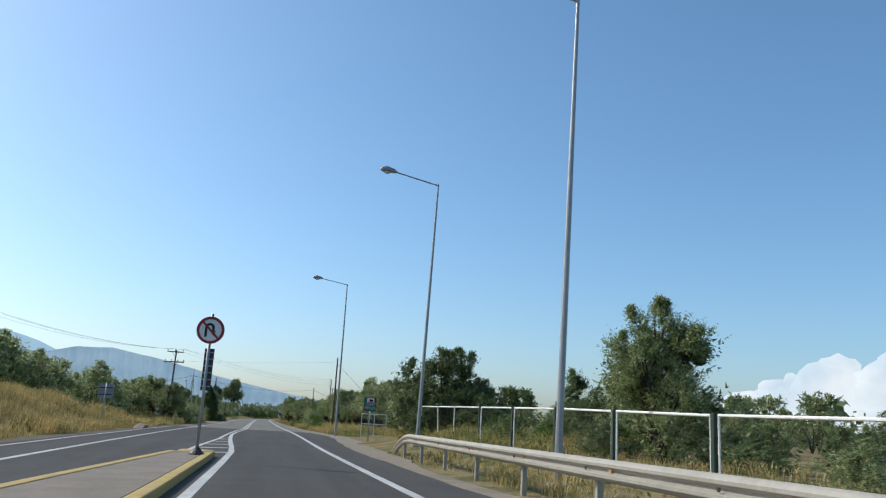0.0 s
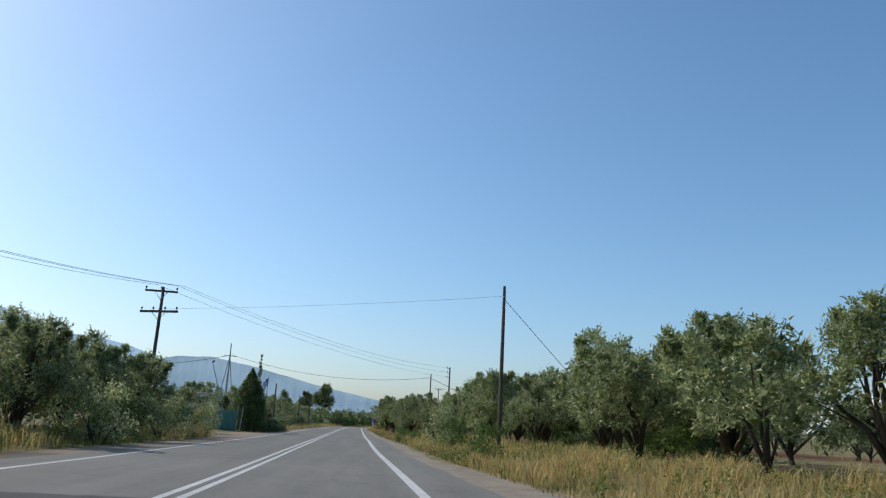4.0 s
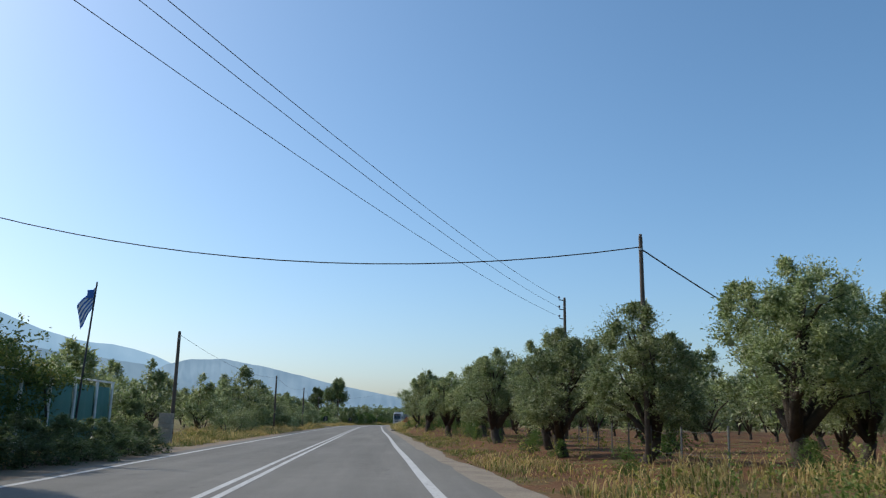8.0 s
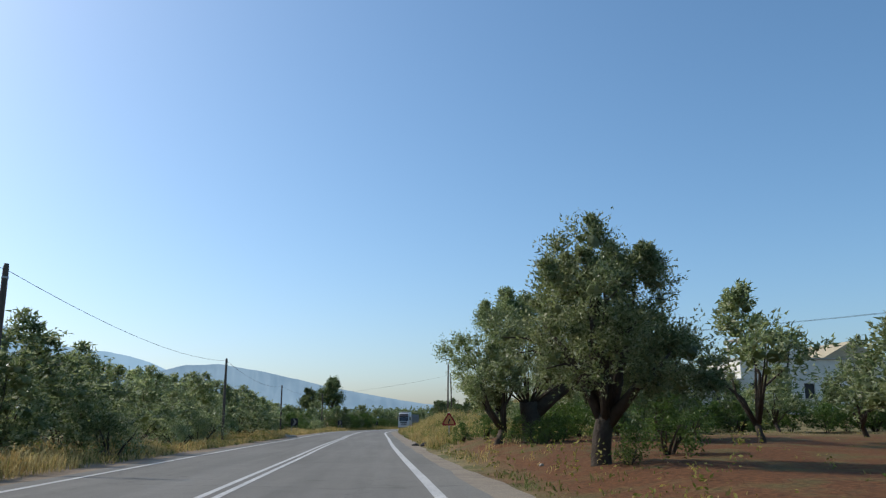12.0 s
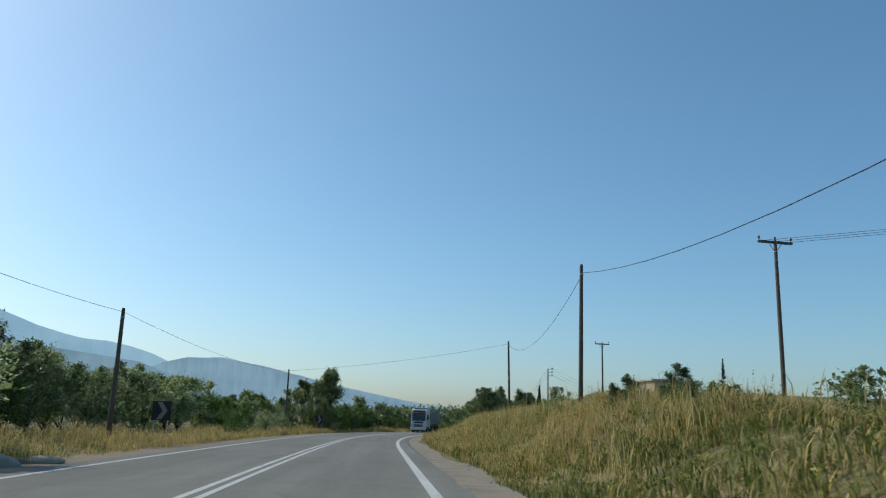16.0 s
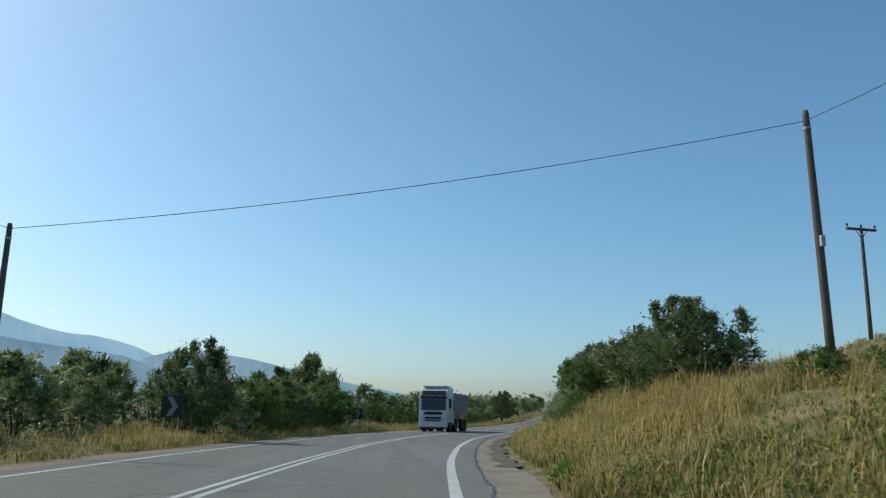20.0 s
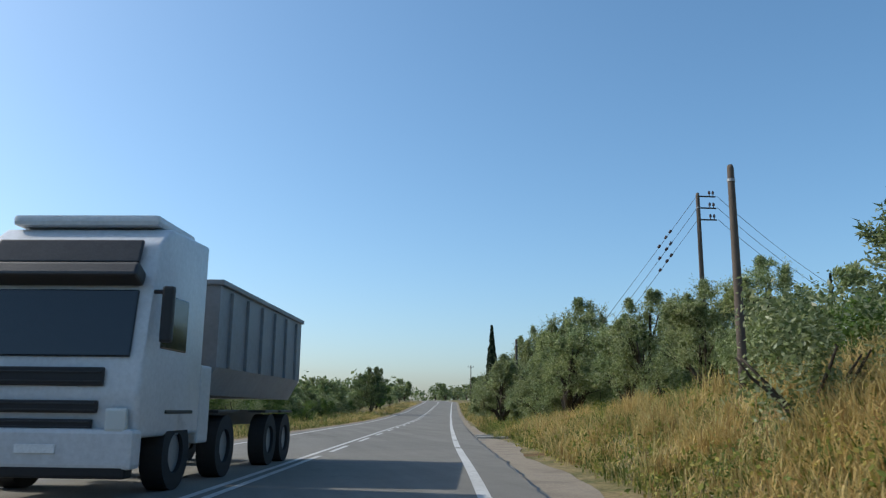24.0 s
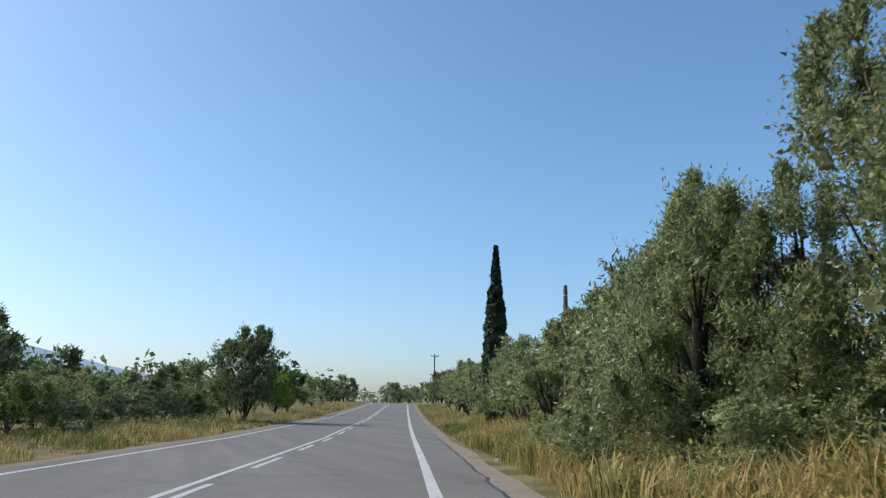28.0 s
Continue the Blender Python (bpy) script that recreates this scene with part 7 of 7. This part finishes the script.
        part("mudguard", box((s * 1.06, y, 1.08), (0.36, 1.05, 0.05), 0, 0.015), M["dark_metal"], e)


lorry()

# ---- grass ----


def blades(pts, h, lean, width, rng, per):
    """Bent blades in tufts: each rises from its root, widest at the middle, and its tip droops to one side."""
    p = np.repeat(pts, per, axis=0) + np.concatenate([rng.normal(0, 0.09, (len(pts) * per, 2)), np.full((len(pts) * per, 1), -0.04)], 1)
    hh = np.repeat(h, per) * rng.uniform(0.4, 1.1, len(p))
    n = len(p)
    a = np.repeat(rng.uniform(0, 2 * math.pi, len(pts)), per) + rng.normal(0, 1.0, n)
    l = lean * (0.15 + 0.85 * rng.random(n)) * hh
    w = width * rng.uniform(0.6, 1.5, n) * 0.5
    W = np.stack([-np.sin(a) * w, np.cos(a) * w, np.zeros(n)], -1)
    side = np.stack([np.cos(a), np.sin(a), np.zeros(n)], -1)
    mid = p + side * (0.3 * l)[:, None] + np.stack([np.zeros(n), np.zeros(n), 0.62 * hh], -1)
    tip = p + side * l[:, None] + np.stack([np.zeros(n), np.zeros(n), hh * (1.0 - 0.35 * np.clip(l / (hh + 1e-6), 0, 1.2) ** 2)], -1)
    v = np.stack([p, mid + W, tip, mid - W], 1).reshape(-1, 3)
    return v, np.arange(4 * n).reshape(-1, 4)


def scatter(rng, y0, y1, side, d0, d1, dens, skip=None):
    n = int((y1 - y0) * (d1 - d0) * dens)
    y = rng.uniform(y0, y1, n)
    u = d0 + (d1 - d0) * rng.random(n) ** 1.25
    x = edge_r(y) + u if side > 0 else edge_l(y) - u
    return x, y, u


def lumpy(x, y, s=1.0):
    return np.sin(x * 0.9 * s + 1.1 * np.sin(y * 0.37 * s)) * np.sin(y * 0.61 * s + 1.7 * np.sin(x * 0.43 * s))


def grow():
    rng = seeded(900)
    dry, green = [], []
    #        y0   y1  side d0   d1   dens  h    dry share
    near_side = [(-12, 34, 1, 1.2, 7.0, 9, 0.35, 0.8), (28, 66, 1, 3.2, 12.0, 22, 0.62, 0.75), (60, 128, 1, 1.2, 9.0, 16, 0.6, 0.55), (128, 212, 1, 0.9, 3.0, 10, 0.26, 0.2), (128, 212, 1, 3.0, 22.0, 3.2, 0.14, 0.06)]
    after_grove = [(208, 245, 1, 0.9, 9.0, 17, 0.7, 0.5), (240, 300, 1, 1.2, 11.0, 24, 0.6, 0.62), (296, 352, 1, 1.5, 12.5, 30, 0.66, 0.68), (282, 326, 1, 11.0, 24.0, 9, 0.5, 0.75), (348, 376, 1, 1.4, 9.0, 22, 0.7, 0.55), (374, 396, 1, 0.8, 7.0, 22, 0.52, 0.2), (394, 424, 1, 1.0, 5.5, 26, 0.95, 0.5), (422, 452, 1, 0.8, 7.0, 20, 0.62, 0.3), (452, 540, 1, 0.8, 5.0, 7, 0.7, 0.45)]
    far_side = [(-5, 74, -1, 0.9, 10.0, 17, 0.7, 0.93), (70, 106, -1, 1.2, 5.5, 15, 0.8, 0.5), (128, 150, -1, 1.4, 6.0, 8, 0.35, 0.6), (146, 240, -1, 0.7, 5.5, 16, 0.58, 0.6), (236, 330, -1, 0.8, 6.0, 13, 0.65, 0.75), (326, 440, -1, 0.6, 5.5, 11, 0.6, 0.45), (440, 540, -1, 0.6, 4.5, 6, 0.6, 0.45)]
    for y0, y1, side, d0, d1, dens, h, share in near_side + after_grove + far_side:
        x, y, u = scatter(rng, y0, y1, side, d0, d1, dens)
        l = lumpy(x, y)
        l2 = lumpy(x + 40, y + 17, 0.35)
        keep = rng.random(len(x)) < np.clip(0.78 + 0.45 * l, 0.4, 1)
        x, y, u, l, l2 = x[keep], y[keep], u[keep], l[keep], l2[keep]
        # nothing grows on the yard's drive
        if side < 0:
            k = ~((y > 104) & (y < 128) & (u < 8))
            x, y, u, l, l2 = x[k], y[k], u[k], l[k], l2[k]
        # tilled soil under the old olives stays nearly bare
        if side > 0:
            k = ~((y > 180) & (y < 206) & (u > 1.5) & (rng.random(len(x)) < 0.88))
            x, y, u, l, l2 = x[k], y[k], u[k], l[k], l2[k]
        hh = h * np.clip(0.75 + 0.45 * l + 0.25 * l2, 0.35, 1.5) * np.clip(0.45 + u / 2.2, 0, 1)
        p = np.stack([x, y, zground(x, y)], -1)
        isdry = rng.random(len(x)) < np.clip(share + 0.45 * l2, 0.03, 0.97)
        dry.append((p[isdry], hh[isdry] * 1.08))
        green.append((p[~isdry], hh[~isdry] * 0.85))
    for name, sets, mat, lab, lean, w, per in (("dry_grass", dry, "dry", "tall dry straw-coloured roadside grass", 1.0, 0.02, 6), ("green_grass", green, "green_grass", "green and yellowing weeds and grass at the verge", 1.1, 0.028, 6)):
        p = np.concatenate([s[0] for s in sets])
        h = np.concatenate([s[1] for s in sets])
        v, f = blades(p, h, lean, w, rng, per)
        ob = new(name, fast_mesh(name, v, f, M[mat]))
        tagged(ob, lab, "grass", "", "stuff")

    # leafy weeds and tall stalks
    cs, rs = [], []
    for y0, y1, side, d0, d1, n in [(60, 128, 1, 1.4, 8, 260), (128, 212, 1, 1.0, 9, 200), (208, 300, 1, 1.2, 8, 620), (296, 352, 1, 1.8, 10, 520), (348, 425, 1, 1.2, 7, 1100), (146, 330, -1, 0.9, 5, 380), (330, 450, -1, 0.8, 5, 260), (26, 66, 1, 3.4, 9, 420), (0, 28, 1, 1.6, 7, 50), (0, 70, -1, 1.2, 7, 160)]:
        x, y, u = scatter(rng, y0, y1, side, d0, d1, n / ((y1 - y0) * (d1 - d0)))
        z = zground(x, y)
        for a, b, c in zip(x, y, z):
            h = rng.uniform(0.2, 0.8)
            for k in range(3):
                cs.append((a + rng.normal(0, 0.1), b + rng.normal(0, 0.1), c + h * (k + 0.6) / 3))
                rs.append(rng.uniform(0.1, 0.2))
    v, f = leaf_cloud(cs, rs, 7, 0.08, rng, 0, 2.0)
    ob = new("verge_weeds", fast_mesh("verge_weeds", v, f, M["weed"]))
    tagged(ob, "leafy yellow-green weeds among roadside grass", "weeds", "", "stuff")
    # upright leafy herbs in drifts
    sets = []
    for y0, y1, side, d0, d1, n in [(60, 128, 1, 1.6, 8, 420), (205, 300, 1, 1.6, 9, 500), (300, 352, 1, 2.2, 10, 360), (352, 376, 1, 2.0, 7, 200), (374, 440, 1, 1.2, 6, 1100), (340, 450, -1, 1.0, 5, 350), (26, 66, 1, 3.4, 10, 220)]:
        x, y, u = scatter(rng, y0, y1, side, d0, d1, n / ((y1 - y0) * (d1 - d0)))
        k = rng.random(len(x)) < np.clip(0.55 + 0.8 * lumpy(x + 11, y + 5, 0.6), 0.05, 1)
        sets.append(np.stack([x[k], y[k], zground(x[k], y[k])], -1))
    root = np.repeat(np.concatenate(sets), 3, axis=0)
    root[:, :2] += rng.normal(0, 0.08, (len(root), 2))
    ln = rng.uniform(0.35, 0.95, len(root))
    per = 14
    way = np.concatenate([rng.normal(0, 0.2, (len(root), 2)), np.ones((len(root), 1))], 1)
    u = np.tile(np.linspace(0.1, 1.0, per), len(root))[:, None]
    p = np.repeat(root, per, axis=0) + np.repeat(way * ln[:, None], per, axis=0) * u
    n = len(p)
    out = rng.normal(size=(n, 3)) + np.array([0, 0, 0.5])
    out /= np.linalg.norm(out, axis=1)[:, None]
    across = np.cross(out, rng.normal(size=(n, 3)))
    across /= np.linalg.norm(across, axis=1)[:, None]
    size = (0.1 * (1.1 - 0.7 * u)) * rng.uniform(0.6, 1.3, (n, 1))
    v = np.stack([p, p + out * size * 0.5 + across * size * 0.22, p + out * size, p + out * size * 0.5 - across * size * 0.22], 1).reshape(-1, 3)
    ob = new("leafy_herbs", fast_mesh("leafy_herbs", v, np.arange(4 * n).reshape(-1, 4), M["herb"]))
    tagged(ob, "upright green leafy herbs among the verge grass", "weeds", "", "stuff")
    x, y, u = scatter(rng, 240, 345, 1, 2.0, 9, 1.1)
    p = np.stack([x, y, zground(x, y)], -1)
    v, f = blades(p, rng.uniform(0.8, 1.2, len(p)), 0.5, 0.018, rng, 5)
    # golden tussocks at the edge of the verge
    for k in range(46):
        ty = rng.uniform(352, 377.5)
        tx = float(edge_r(ty)) + rng.uniform(1.6, 5.0)
        q = np.stack([tx + rng.normal(0, 0.16, 30), ty + rng.normal(0, 0.16, 30), np.full(30, gz(tx, ty))], -1)
        w, g = blades(q, rng.uniform(0.55, 1.0, 30), 0.8, 0.016, rng, 7)
        f = np.concatenate([f, g + len(v)])
        v = np.concatenate([v, w])
    ob = new("tall_stalks", fast_mesh("tall_stalks", v, f, M["dry"]))
    tagged(ob, "tall bleached grass stalks over the verge", "grass", "", "stuff")


grow()
